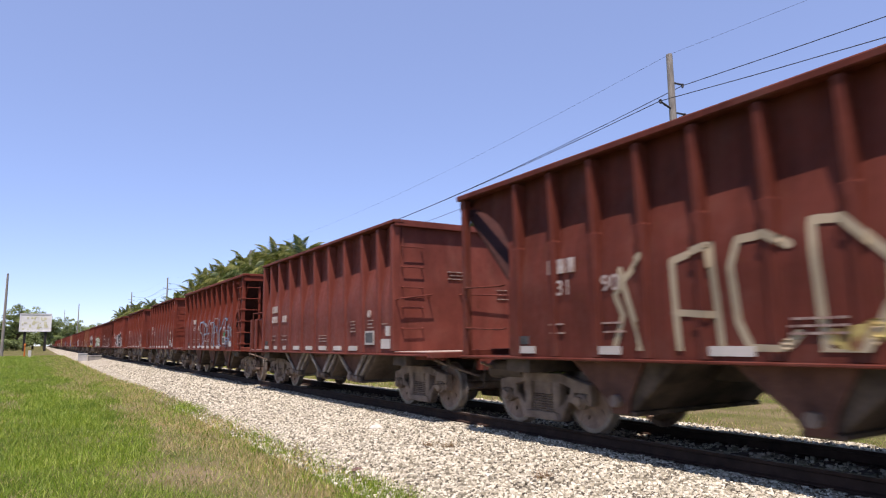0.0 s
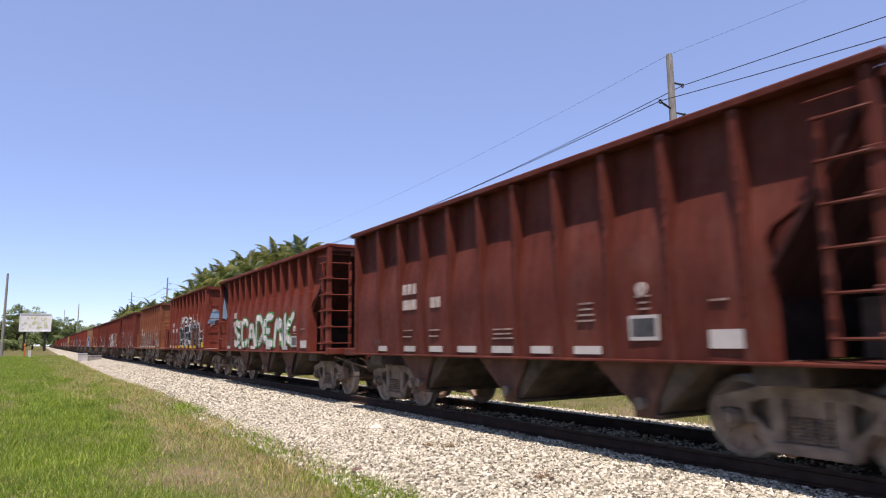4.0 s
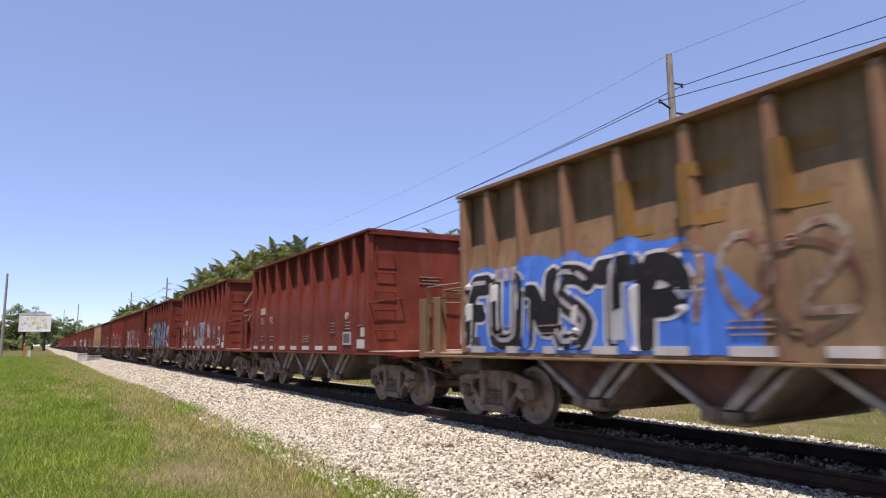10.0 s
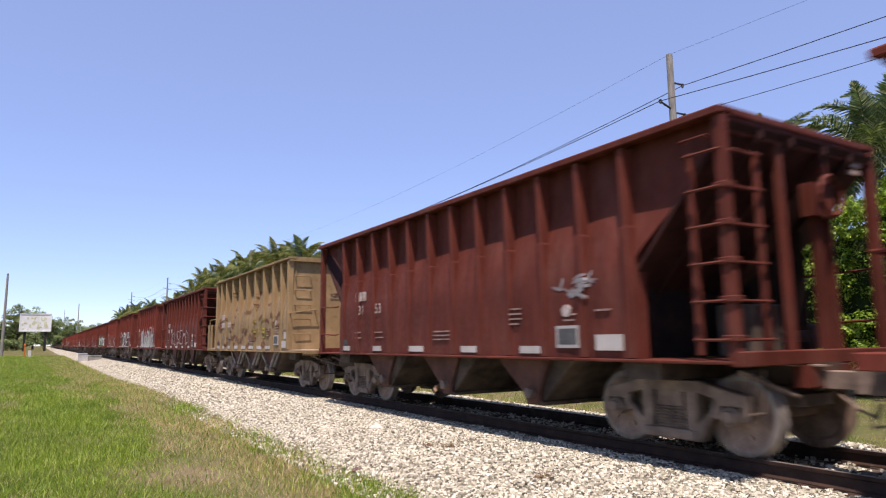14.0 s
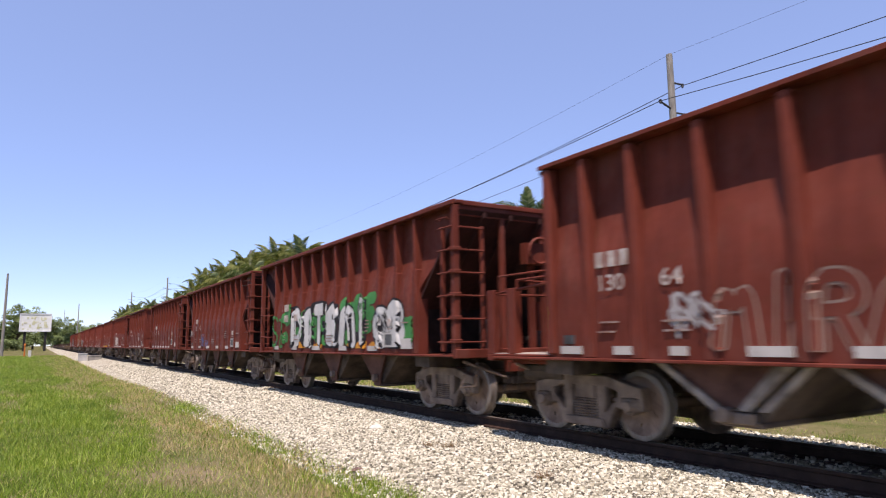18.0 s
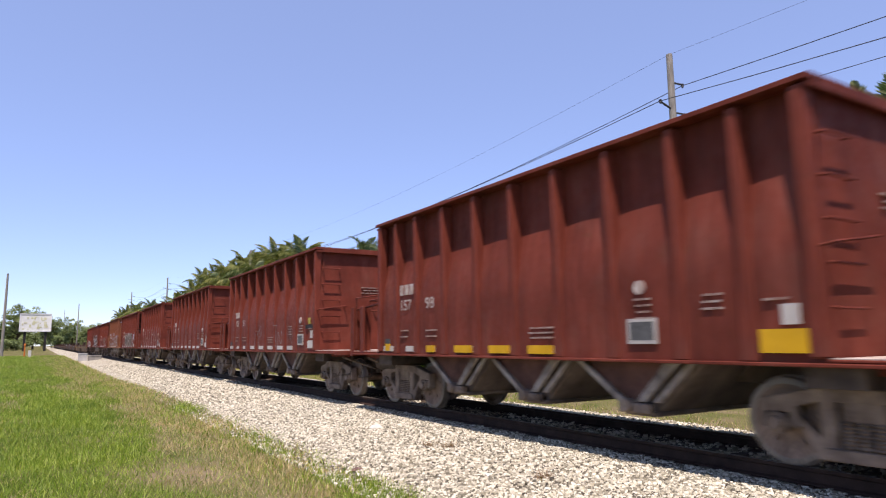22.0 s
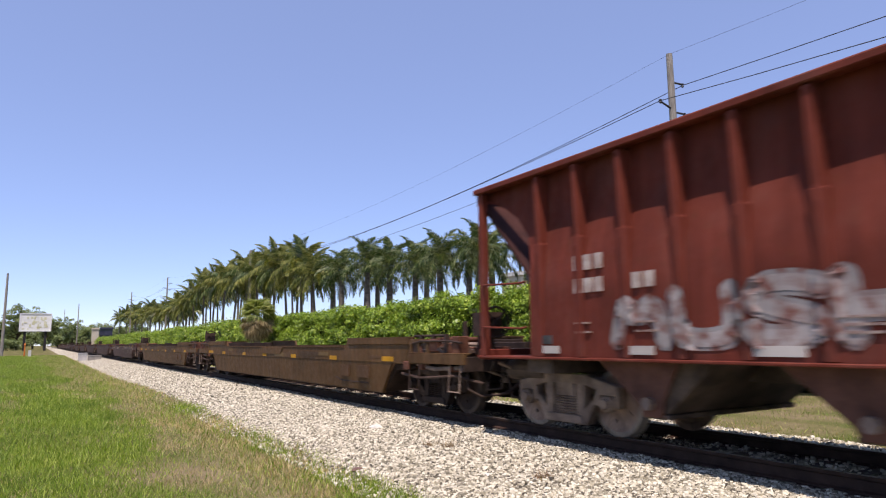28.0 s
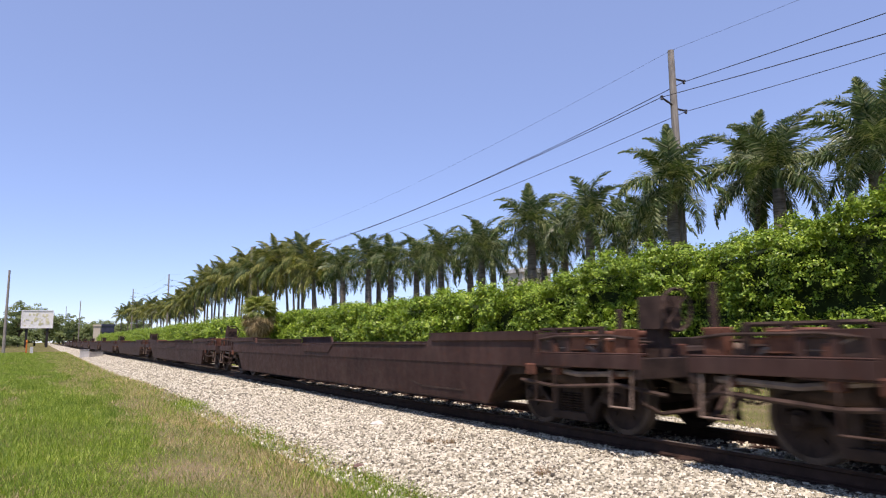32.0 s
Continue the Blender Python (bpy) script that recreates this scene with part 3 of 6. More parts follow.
    r.pipe([(-1.3, 4.6, 2.28), (-1.3, 5.68, 2.28), (1.2, 5.68, 2.22)], .022).pipe([(-1.3, 5.68, 2.28), (-1.3, 5.68, 1.13)], .022).pipe([(-.6, 5.68, 1.95), (1.2, 5.68, 1.92), (1.2, 4.6, 1.92)], .018).pipe([(1.2, 5.68, 2.22), (1.2, 5.68, 1.13)], .022)
    r.pipe([(-1.5, 5.95, 2.08), (-1.5, 5.5, 2.1), (-1.5, 4.62, 2.16)], .024).pipe([(-1.5, 5.93, 2.06), (.9, 5.68, 2.06)], .022)
    part("platform_railing", r, M_PAINT, car, "bent pipe railing on the rear platform")
    for y in (5.48, 6.0):
        part("railing_post", Shape().box(-1.6, -1.54, y - .09, y + .09, 1.136, 2.13).box(-1.54, -1.36, y + .03, y + .09, 1.136, 2.1), M_PAINT, car, bevel=.008)
    for y in (2.04, 0, -2.04):
        c = Shape()
        c.prism([(y - 1.0, 1.06), (y + .9, 1.06), (y + .12, .44), (y - .3, .44)], "x", -1.2, 1.2)
        c.box(-1.28, 1.28, y - .34, y + .16, .40, .46)
        part("chute", c, M_CHUTE, car, "grimy sloping discharge chute", .012)
        for s in (-1, 1):
            part("chute_gusset", Shape().prism([(y + .85, 1.062), (y - .6, 1.062), (y - .12, .6), (y + .06, .6)], "x", s * 1.3 - .02, s * 1.3 + .02), M_GRIME, car, bevel=.008)
            g = Shape().prism([(y + .92, 1.058), (y + .78, 1.058), (y - .02, .54), (y + .14, .54)], "x", s * 1.36 - .025, s * 1.36 + .03)
            g.prism([(y - .12, .58), (y - .26, .58), (y - .78, 1.058), (y - .58, 1.058)], "x", s * 1.36 - .025, s * 1.36 + .03)
            g.prism([(y - .34, .58), (y - .46, .58), (y - .98, 1.058), (y - .88, 1.058)], "x", s * 1.32 - .025, s * 1.32 + .03)
            part("chute_gate", g, M_GATE, car, "pale dusty diagonal bars of a chute gate", .008)
            lock = Shape().rod((s * 1.22, y, .53), (s * 1.47, y, .53), .085, 10).rod((s * 1.22, y - .2, .5), (s * 1.42, y - .2, .5), .06, 8)
            lock.box(min(s * 1.3, s * 1.4), max(s * 1.3, s * 1.4), y - .32, y + .16, .44, .56)
            part("gate_lock", lock, M_TRUCK, car, "dusty gate lock and pin", .01)
    under_frame(car, 4.59)
    stencils(car, "a")
    endmark, r = Shape(), random.Random(8)

    def end_text(x0, x1, z, h):
        x = x0
        while x < x1 - .03:
            w = min(r.uniform(.05, .13), x1 - x)
            endmark.box(x, x + w, -4.655, -4.6, z, z + h)
            x += w + .03
    for k in range(3):
        end_text(-.3 + .06 * (k == 1), .3 - .08 * (k == 1), 2.8 - k * .075, .022)
    for k in range(3):
        end_text(1.0, 1.3, 2.44 - k * .1, .025)
    end_text(.8, 1.38, 3.5, .07)
    tagged(part("end_stencil", endmark, M_FAINT, car, "faded white lettering blocks on the end"), kind="stuff")
    return car


def under_frame(car, centre):
    u = Shape().box(-.27, .27, -6.0, 6.0, .80, 1.06)
    for s in (-1, 1):
        u.box(-1.45, 1.45, s * centre - .28, s * centre + .28, .86, 1.06)
    u.rod((-.9, 5.0, .86), (-.9, 5.9, .86), .16, 12).rod((.75, -5.2, .88), (.75, -4.6, .88), .2, 12)
    for s in (-1, 1):
        u.pipe([(s * 1.3, -5.9, 1.0), (s * 1.45, -5.9, .55), (s * 1.15, -5.9, .55), (s * 1.1, -5.9, 1.0)], .018)
        u.pipe([(s * 1.3, 5.9, 1.0), (s * 1.45, 5.9, .55), (s * 1.15, 5.9, .55), (s * 1.1, 5.9, 1.0)], .018)
    part("underframe", u, M_UNDER, car, "dark dusty underframe with centre sill", .01)
    truck(car, -centre)
    truck(car, centre)
    coupler(car, -5.85, -1)
    coupler(car, 5.85, 1)


def slope_of(z, pairs):
    """A length that changes with height along a bent line of (height, length)."""
    for (a, u), (b, v) in zip(pairs, pairs[1:]):
        if z < b:
            return u + (v - u) * max(0, (z - a) / (b - a))
    return pairs[-1][1]


# sloping-end cars: b has notches at both ends, c a closed rear, d upright open bays at both ends
SLOPES = {
    "b": dict(front=((2.35, 4.62), (3.6, 5.86)), rear=((2.4, 4.6), (2.9, 4.75), (3.25, 5.05), (3.5, 5.45), (3.66, 5.84)), rim=(-5.96, 5.92), post=-5.9, stile=-5.48, slope=((-6.0, 3.66), (-3.75, 1.2)), pockets=(2.65, .15, -2.3), head=3.56),
    "c": dict(front=((2.4, 4.58), (2.75, 5.15), (3.3, 5.66)), rear=((2.4, 5.42), (3.6, 5.44)), rim=(-5.86, 5.56), post=-5.68, stile=-5.18, slope=((-5.8, 3.7), (-4.05, 1.2)), pockets=(2.78, -.02, -2.72), head=3.58),
    "d": dict(front=((3.42, 4.72), (3.44, 5.62)), rear=((3.2, 4.66), (3.24, 5.4)), rim=(-5.76, 5.5), post=-5.62, stile=-5.0, slope=((-5.6, 3.5), (-4.3, 1.2)), pockets=(2.78, -.02, -2.72), head=3.4)}


def hopper_b(kind):
    """Slope-ended hopper: overhanging ends on corner ladders, three deep pockets."""
    car = thing("hopper_car", "rust-red open steel hopper car with sloping ends and corner ladders", "hopper car", "hopper cars of the train")
    d, edges = SLOPES[kind], EDGES[kind]
    fy, ry = d["rim"]
    sheet = side_sheet(edges, lambda z: slope_of(z, d["front"]), lambda z: slope_of(z, d["rear"]), 3.78)
    low, high = -5.9 if kind == "b" else fy + .06, 5.9 if kind == "b" else ry - .02
    sill = Shape().box(-1.622, -1.42, low, high, 1.062, 1.10)
    rib = Shape().prism([(-1.61, 3.72), (-1.585, 2.75), (-1.60, 2.6), (-1.595, 1.102), (-1.37, 1.102), (-1.37, 3.72)], "y", -.05, .05)
    if kind == "b":
        rib.prism([(-1.59, 2.72), (-1.575, 1.102), (-1.40, 1.102), (-1.40, 2.72)], "y", -.085, .085)
    else:
        for i in range(15):
            rib.box(-1.612, -1.59, -.01, .01, 1.25 + i * .17, 1.268 + i * .17)
    for turn in (lambda q: q, mirrored):
        part("side_sheet", mesh_of("side_sheet", turn(sheet), [M_PAINT], smooth=True), M_PAINT, car)
        part("side_sill", mesh_of("side_sill", turn(sill), [M_PAINT], .01), M_PAINT, car)
        me = mesh_of("rib", turn(rib), [M_PAINT], .012 if kind == "b" else 0)
        for y in edges if kind != "c" else edges + [5.34]:
            part("rib", me, M_PAINT, car, m=pose(0, y, 0))
    rim = Shape()
    for s in (-1, 1):
        rim.prism([(s * 1.64, 3.74), (s * 1.64, 3.82), (s * 1.60, 3.84), (s * 1.36, 3.84), (s * 1.36, 3.77), (s * 1.56, 3.77), (s * 1.56, 3.74)], "y", fy, ry)
    for y0, y1 in ((fy, fy + .16), (ry - .16, ry)):
        rim.box(-1.4, 1.4, y0, y1, 3.75, 3.84)
    part("top_rim", rim, M_PAINT, car, bevel=.01)
    part("floor", Shape().box(-1.4, 1.4, -3.4, 3.4, 1.16, 1.24), M_CHUTE, car, "dusty hopper floor")
    (sy0, sz0), (sy1, sz1) = d["slope"]
    for end in (-1, 1):
        f = pose(0, 0, 0) if end < 0 else FLIP
        reach = -fy if end < 0 else ry
        shift = 0 if end < 0 else ry + fy
        if kind == "c" and end > 0:
            part("end_sheet", Shape().box(-1.5, 1.5, 5.36, 5.4, 1.1, 3.76), M_PAINT, car)
            part("end_frame", Shape().box(-1.6, 1.6, 5.4, 5.95, 1.04, 1.2).box(-.5, .5, 5.8, 6.0, .78, 1.04), M_PAINT, car, "closed end on an end sill", .012)
            part("handrail", Shape().pipe([(-1.3, 5.4, 2.1), (-1.3, 5.85, 2.1), (1.3, 5.85, 2.1), (1.3, 5.4, 2.1)], .022), M_PAINT, car)
            continue
        # Slope sheet and its stiffeners carry the overhang's shade in their colour.
        part("slope_sheet", Shape().prism([(sy0 - shift, sz0), (sy1 - shift, sz1), (sy1 - shift + .05, sz1), (sy0 - shift + .07, sz0)], "x", -1.5, 1.5), M_SLOPE, car, "sloping end sheet with shade put into its dark red", m=f)
        part("header_plate", Shape().box(-1.58, 1.58, -reach + .03, -reach + .07, d["head"], 3.75), M_PAINT, car, bevel=.006, m=f)
        # These two plates fill the bay with its shadow as a dark colour.
        part("shear_plate", Shape().prism([(-4.46, 1.1), (-5.5, 1.1), (-5.5, 2.7), (-4.46, 1.9)], "x", .55, .58), M_BAY_SHADE, car, "web plate darkened for the shade under the slope", m=f)
        part("bulkhead", Shape().box(-1.37, 1.37, -4.45, -4.4, 1.1, 2.0), M_BAY_SHADE, car, "inner bulkhead darkened for the shade of the end bay", m=f)
        for x in (-.95, -.35, .35, .95):
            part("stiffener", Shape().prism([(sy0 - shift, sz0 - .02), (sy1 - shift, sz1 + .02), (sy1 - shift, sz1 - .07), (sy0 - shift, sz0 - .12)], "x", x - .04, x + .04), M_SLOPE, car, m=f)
        py, st = d["post"] if end < 0 else -(ry - .14), d["stile"] if end < 0 else -(ry - .5)
        e = Shape()
        for x in (-1.54, 1.54):
            e.box(x - .06, x + .06, py - .06, py + .06, 1.1, 3.74)
        for x in (-.5, .45):
            e.box(x - .05, x + .05, py - .03, py + .06, 1.1, 3.7)
        e.box(-1.0, -.92, py - .03, py + .03, 1.15, 3.4)
        if end < 0 or kind == "b":
            e.box(-1.58, -1.50, st - .04, st + .04, 1.15, 3.4)
        e.box(-1.6, 1.6, py - .1, py + .04, 1.04, 1.2).box(-.5, .5, py - .1, py + .04, .78, 1.04).box(-1.6, 1.6, py + .04, -4.5, 1.06, 1.1)
        if kind == "d":
            e.box(-1.6, -1.48, py, st, 3.3, 3.44).box(-1.56, -1.44, -4.74, -4.66, 1.1, 3.42)
        part("end_frame", e, M_PAINT, car, "open end frame of posts on an end sill", .012, m=f)
        if end < 0:
            side = mesh_of("rung", Shape().pipe([(-1.6, py, 0), (-1.65, py + .04, -.012), (-1.65, st - .02, -.012), (-1.58, st, 0)], .018), [M_PAINT], smooth=True)
            front = mesh_of("rung", Shape().pipe([(-1.5, py, 0), (-1.46, py - .07, -.012), (-.97, py - .07, -.012), (-.95, py, 0)], .018), [M_PAINT], smooth=True)
            for i in range(6):
                part("rung", side, M_PAINT, car, m=pose(0, 0, 1.33 + i * .405))
                part("rung", front, M_PAINT, car, m=pose(0, 0, 1.33 + i * .405))
            clamp = mesh_of("post_clamp", Shape().box(-1.63, -1.46, py - .085, py + .085, 0, .07), [M_PAINT], .01)
            for i in range(5):
                part("post_clamp", clamp, M_PAINT, car, m=pose(0, 0, 1.3 + i * .405))
            part("top_grip", Shape().pipe([(-1.6, py + .1, 3.5), (-1.67, py + .1, 3.52), (-1.67, st, 3.52), (-1.6, st, 3.5)], .016), M_PAINT, car)
        for z in (1.53, 2.2):
            part("grab_iron", Shape().pipe([(1.56, py + .04, z), (1.62, py + .08, z + .02), (1.62, -4.75, z - .02), (1.56, -4.68, z)], .018), M_PAINT, car, smooth=True, m=f)
        part("brake_box", Shape().box(-.3, .3, -5.3, -4.8, 1.1, 1.75).rod((.7, -5.5, 1.35), (.7, -4.8, 1.35), .17, 12), M_UNDER, car, "dark brake gear under the slope", .02, m=f)
    by = d["post"]
    b = Shape().box(.1, .2, by - .06, by + .04, 1.2, 2.3)
    if kind == "b":
        b.box(-.05, .4, by - .12, by + .04, 2.75, 3.15).box(.1, .2, by - .06, by + .04, 2.2, 2.8)
        wheel = (.25, by - .14, 3.0)
    else:
        b.box(-.1, .3, by - .14, by + .04, 1.95, 2.3).pipe([(-.3, by - .05, 2.15), (.7, by - .1, 2.2), (.7, by, 1.8)], .03).box(-.75, -.45, by - .1, by - .08, 1.75, 2.15)
        wheel = (.12, by - .18, 2.12)
    start = len(b.v)
    b.lathe([(0, .24), (.03, .27), (.06, .24), (.03, .21), (0, .24)], "x", (0, 0, 0), 16)
    for i in range(start, len(b.v)):
        x, y, z = b.v[i]
        b.v[i] = (y + wheel[0], wheel[1] - x, z + wheel[2])
    part("brake_wheel", b, M_PAINT, car, "hand brake wheel and gear box on the end frame")
    mark = Shape()
    for k in range(2):
        mark.box(.95 + k * .03, 1.3 - k * .04, fy + .024, fy + .05, 3.5 - k * .1, 3.555 - k * .1)
    tagged(part("end_stencil", mark, M_FAINT, car, "faded white lettering blocks on the end"), kind="stuff")
    for y in d["pockets"]:
        c = Shape().prism([(y + .82, 1.06), (y + .14, .44), (y - .2, .44), (y - .9, 1.06)], "x", -1.26, 1.26)
        c.box(-1.3, 1.3, y - .24, y + .18, .38, .44)
        part("pocket", c, M_UNDER, car, "deep discharge pocket with sloping walls", .012)
        for side in (-1, 1):
            part("pocket_gusset", Shape().prism([(y + .84, 1.062), (y - .45, 1.062), (y - .2, .62), (y - .16, .4), (y + .12, .4), (y + .2, .55)], "x", side * 1.31 - .02, side * 1.31 + .02), M_GRIME, car, bevel=.008)
            part("pocket_hinge", Shape().rod((side * 1.3, y, .56), (side * 1.42, y, .56), .08, 8), M_CHUTE, car)
    under_frame(car, 4.55)
    stencils(car, kind)
    return car


def tint(car, colour, gain=1.0):
    for o in car.children_recursive:
        if o.type == "MESH" and o.data.materials and o.data.materials[0] == M_PAINT:
            o.color = (*[c * gain for c in colour], 1)
        elif o.type == "MESH" and o.data.materials and o.data.materials[0] == M_SPRAY:
            o.color = (*WHITE, 1)
    return car


def well_car():
    """A deep-well container flat: low plate sides, raised shoulders at both ends, a truck under each end deck."""
    car = thing("well_car", "empty deep-well container car with plate sides", "well car", "well cars of the train")
    outline = [(-9.15, .89), (-8.3, .89), (-7.78, .27), (7.78, .27), (8.3, .89), (9.15, .89), (9.15, 1.41), (6.0, 1.41), (5.85, 1.22), (-5.85, 1.22), (-6.0, 1.41), (-9.15, 1.41)]
    for s, f in ((1, pose(0, 0, 0)), (-1, FLIP)):
        near = (lambda q: q) if s > 0 else mirrored  # the end gear stands on the camera's side at both ends
        side = Shape().prism(outline, "x", -1.42, -1.36)
        side.v = [(x + .05 * max(0, .89 - z) / .62, y, z) for x, y, z in side.v]
        part("side_plate", side, M_PAINT, car, bevel=.01, m=f)
        brace = Shape().prism([(-1.16, 1.2), (1.16, 1.2), (.9, 1.0), (-.9, 1.0)], "x", -1.45, -1.43)
        part("side_gusset", brace, M_PAINT, car, bevel=.012, m=f)
        part("side_seam", Shape().prism([(-7.1, .42), (-5.6, .42), (-5.2, .5), (-5.2, .53), (-5.62, .45), (-7.1, .45)], "x", -1.39, -1.33), M_WELL_IRON, car, m=f)
        up = Shape().prism([(-8.95, .9), (8.95, .9), (9.1, 1.39), (6.05, 1.39), (5.9, 1.2), (-5.9, 1.2), (-6.05, 1.39), (-9.1, 1.39)], "x", -1.429, -1.42)
        part("upper_plate", up, M_PAINT, car, bevel=.006, m=f)
        chord = Shape().box(-1.446, -1.3, -5.85, 5.85, 1.212, 1.24)
        for u in (-1, 1):
            chord.box(-1.446, -1.3, min(u * 6.0, u * 9.15), max(u * 6.0, u * 9.15), 1.402, 1.43)
        chord.box(-1.36, -1.26, -7.76, 7.76, .25, .3)
        part("side_chord", chord, M_PAINT, car, m=f)
        for u in (-1, 1):
            part("shoulder_band", Shape().prism([(-1.43, 1.27), (-1.455, 1.29), (-1.455, 1.4), (-1.43, 1.4)], "y", min(u * 6.1, u * 9.1), max(u * 6.1, u * 9.1)), M_PAINT, car, m=f)
        plate = Shape().box(-1.44, -1.38, -9.86, -9.153, .9, 1.02).box(-1.44, -1.38, -9.86, -9.153, 1.3, 1.38)
        for y in (-9.86, -9.53, -9.21):
            plate.box(-1.445, -1.375, y, y + .09, .9, 1.38)
        part("end_plate", near(plate), M_PAINT, car, "slotted end plate over the bogie", .006, m=f)
        part("end_panel", near(Shape().box(-1.41, -1.385, -9.8, -9.2, 1.02, 1.3)), M_WELL_IRON, car, m=f)
        post = Shape()
        for y in (-9.5, -9.95, -10.4):
            post.box(-1.4, -1.32, y - .04, y + .04, .95, 1.46)
        post.pipe([(-1.36, -9.2, 1.44), (-1.36, -10.44, 1.44)], .028).pipe([(-1.36, -9.2, 1.22), (-1.36, -10.44, 1.22)], .022).pipe([(-1.36, -10.4, 1.28), (-1.1, -11.0, 1.25)], .02)
        x, y, h = (-.85, -10.25, 1.7) if s > 0 else (-1.2, -10.9, 1.93)
        part("guide_post", near(Shape().box(x - .035, x + .035, y - .035, y + .035, 1.05, h)), M_WELL_IRON, car, bevel=.01, m=f)
        gear = Shape().box(-1.35, -1.1, -10.5, -10.0, 1.06, 1.3).box(-1.42, -1.2, -10.9, -10.66, 1.1, 1.42).box(-.9, -.3, -10.9, -10.2, 1.06, 1.22)
        gear.rod((-1.4, -10.15, 1.36), (-.2, -10.15, 1.36), .05, 8).rod((-1.42, -10.6, .84), (1.0, -10.6, .84), .06, 8)
        part("end_gear", near(gear), M_RUSTY, car, "grimy boxes and brackets on the end deck", .012, m=f)
        rods = Shape().pipe([(-1.38, -8.7, .7), (-1.4, -9.5, .64), (-1.4, -10.7, .72), (-1.1, -11.2, .6)], .03).pipe([(-1.25, -10.9, .9), (-1.3, -11.0, .5), (-1.1, -11.1, .38), (-.7, -11.3, .42), (-.3, -11.4, .7)], .028)
        rods.pipe([(-.5, -11.05, .9), (-.5, -11.2, .35), (-.2, -11.35, .3), (-.1, -11.5, .6)], .03).pipe([(-1.42, -9.1, .88), (-1.44, -9.1, .42), (-1.44, -9.5, .42), (-1.42, -9.5, .88)], .02)
        part("brake_rigging", near(rods), M_WELL_IRON, car, "hanging brake rods, hoses and a step iron", smooth=True, m=f)
        part("end_railing", near(post), M_WELL_IRON, car, "dark end railing and guide posts", m=f)
        deck = Shape().box(-1.4, 1.4, -11.0, -9.0, .98, 1.05).box(-.7, -.3, -10.9, -9.3, 1.05, 1.2).box(.3, .9, -10.6, -9.3, 1.05, 1.3)
        part("centre_sill", Shape().box(-.35, .35, -11.3, -9.0, .76, .976), M_TRUCK_DARK, car, bevel=.01, m=f)
        part("well_bulkhead", Shape().box(-1.34, 1.34, -9.2, -9.1, 1.052, 1.36), M_TRUCK_DARK, car, bevel=.01, m=f)
        part("buffer_beam", Shape().box(-1.45, 1.45, -11.1, -11.002, .8, 1.06), M_TRUCK_DARK, car, bevel=.01, m=f)
        slope = Shape().prism([(-9.1, .9), (-9.1, .8), (-8.3, .75), (-7.72, .27), (-7.66, .32), (-8.25, .9)], "x", -1.3, 1.3)
        part("slope_plate", slope, M_TRUCK_DARK, car, bevel=.01, m=f)
        for y in (-10.6, -9.8):
            part("cross_pipe", Shape().rod((-1.3, y, 1.12), (1.3, y, 1.12), .07, 8), M_WELL_IRON, car, smooth=True, m=f)
        part("end_deck", deck, M_TRUCK_DARK, car, "grimy end deck with pipes and brake gear", .01, m=f)
        part("step", near(Shape().pipe([(-1.42, -10.6, .98), (-1.46, -10.6, .45), (-1.46, -10.95, .45), (-1.42, -10.95, .98)], .02)), M_TRUCK, car, "bent step iron", m=f)
        pipes = Shape().pipe([(-1.38, -9.3, 1.3), (-1.38, -9.6, 1.18), (-1.38, -10.2, 1.18), (-1.3, -10.5, .95), (-.6, -11.0, .9)], .035).pipe([(-1.3, -9.2, .9), (-1.34, -9.9, .82), (-1.34, -10.8, .86)], .04)
        pipes.rod((-1.0, -9.5, 1.2), (.2, -9.5, 1.2), .11, 10).rod((-1.15, -10.75, 1.16), (-1.15, -10.35, 1.16), .09, 10)
        part("brake_piping", near(pipes), M_TRUCK, car, "rusty brake pipes and cylinders", smooth=True, m=f)
        for fit in (Shape().box(-1.42, -1.3, -10.15, -9.85, 1.14, 1.38), Shape().box(-1.43, -1.3, -9.6, -9.45, .8, 1.25)):
            part("end_fitting", near(fit), M_RUSTY, car, "red-brown rusty end bracket", .012, m=f)
        part("end_bracket", near(Shape().prism([(-9.12, .78), (-8.9, .78), (-8.9, .95), (-9.12, .95)], "x", -1.47, -1.40)), M_RUSTY, car, "rusty end bracket", .02, m=f)
        beam = Shape().box(-1.46, -1.38, -11.1, -9.12, .92, 1.1).box(-1.46, -1.3, -11.1, -9.12, 1.1, 1.12)
        part("deck_beam", near(beam), M_PAINT, car, "painted side beam of the end deck", .008, m=f)
        tank = Shape().rod((-1.1, -9.9, .8), (-1.1, -9.3, .8), .15, 12).pipe([(-1.42, -9.2, 1.3), (-1.44, -9.6, 1.34), (-1.44, -10.6, 1.34), (-1.42, -11.0, 1.3)], .022)
        part("air_tank", near(tank), M_WELL_IRON, car, "air tank and grab rail", smooth=True, m=f)
    box = Shape().box(-.92, -.72, -11.0, -10.75, 1.05, 1.6).box(-.98, -.6, -11.08, -10.7, 1.42, 1.84).rod((-.8, -11.08, 1.66), (-.8, -11.16, 1.66), .05, 8)
    rim = [(-.8 + .27 * math.cos(a * math.pi / 8), -11.17, 1.66 + .27 * math.sin(a * math.pi / 8)) for a in range(17)]
    box.pipe(rim, .022)
    for a in range(4):
        box.rod((-.8, -11.16, 1.66), rim[a * 4 + 2], .013, 5)
    part("brake_stand", box, M_WELL_IRON, car, "tall hand brake stand")
    floor = Shape().box(-1.28, .4, -7.7, 7.7, .27, .32)
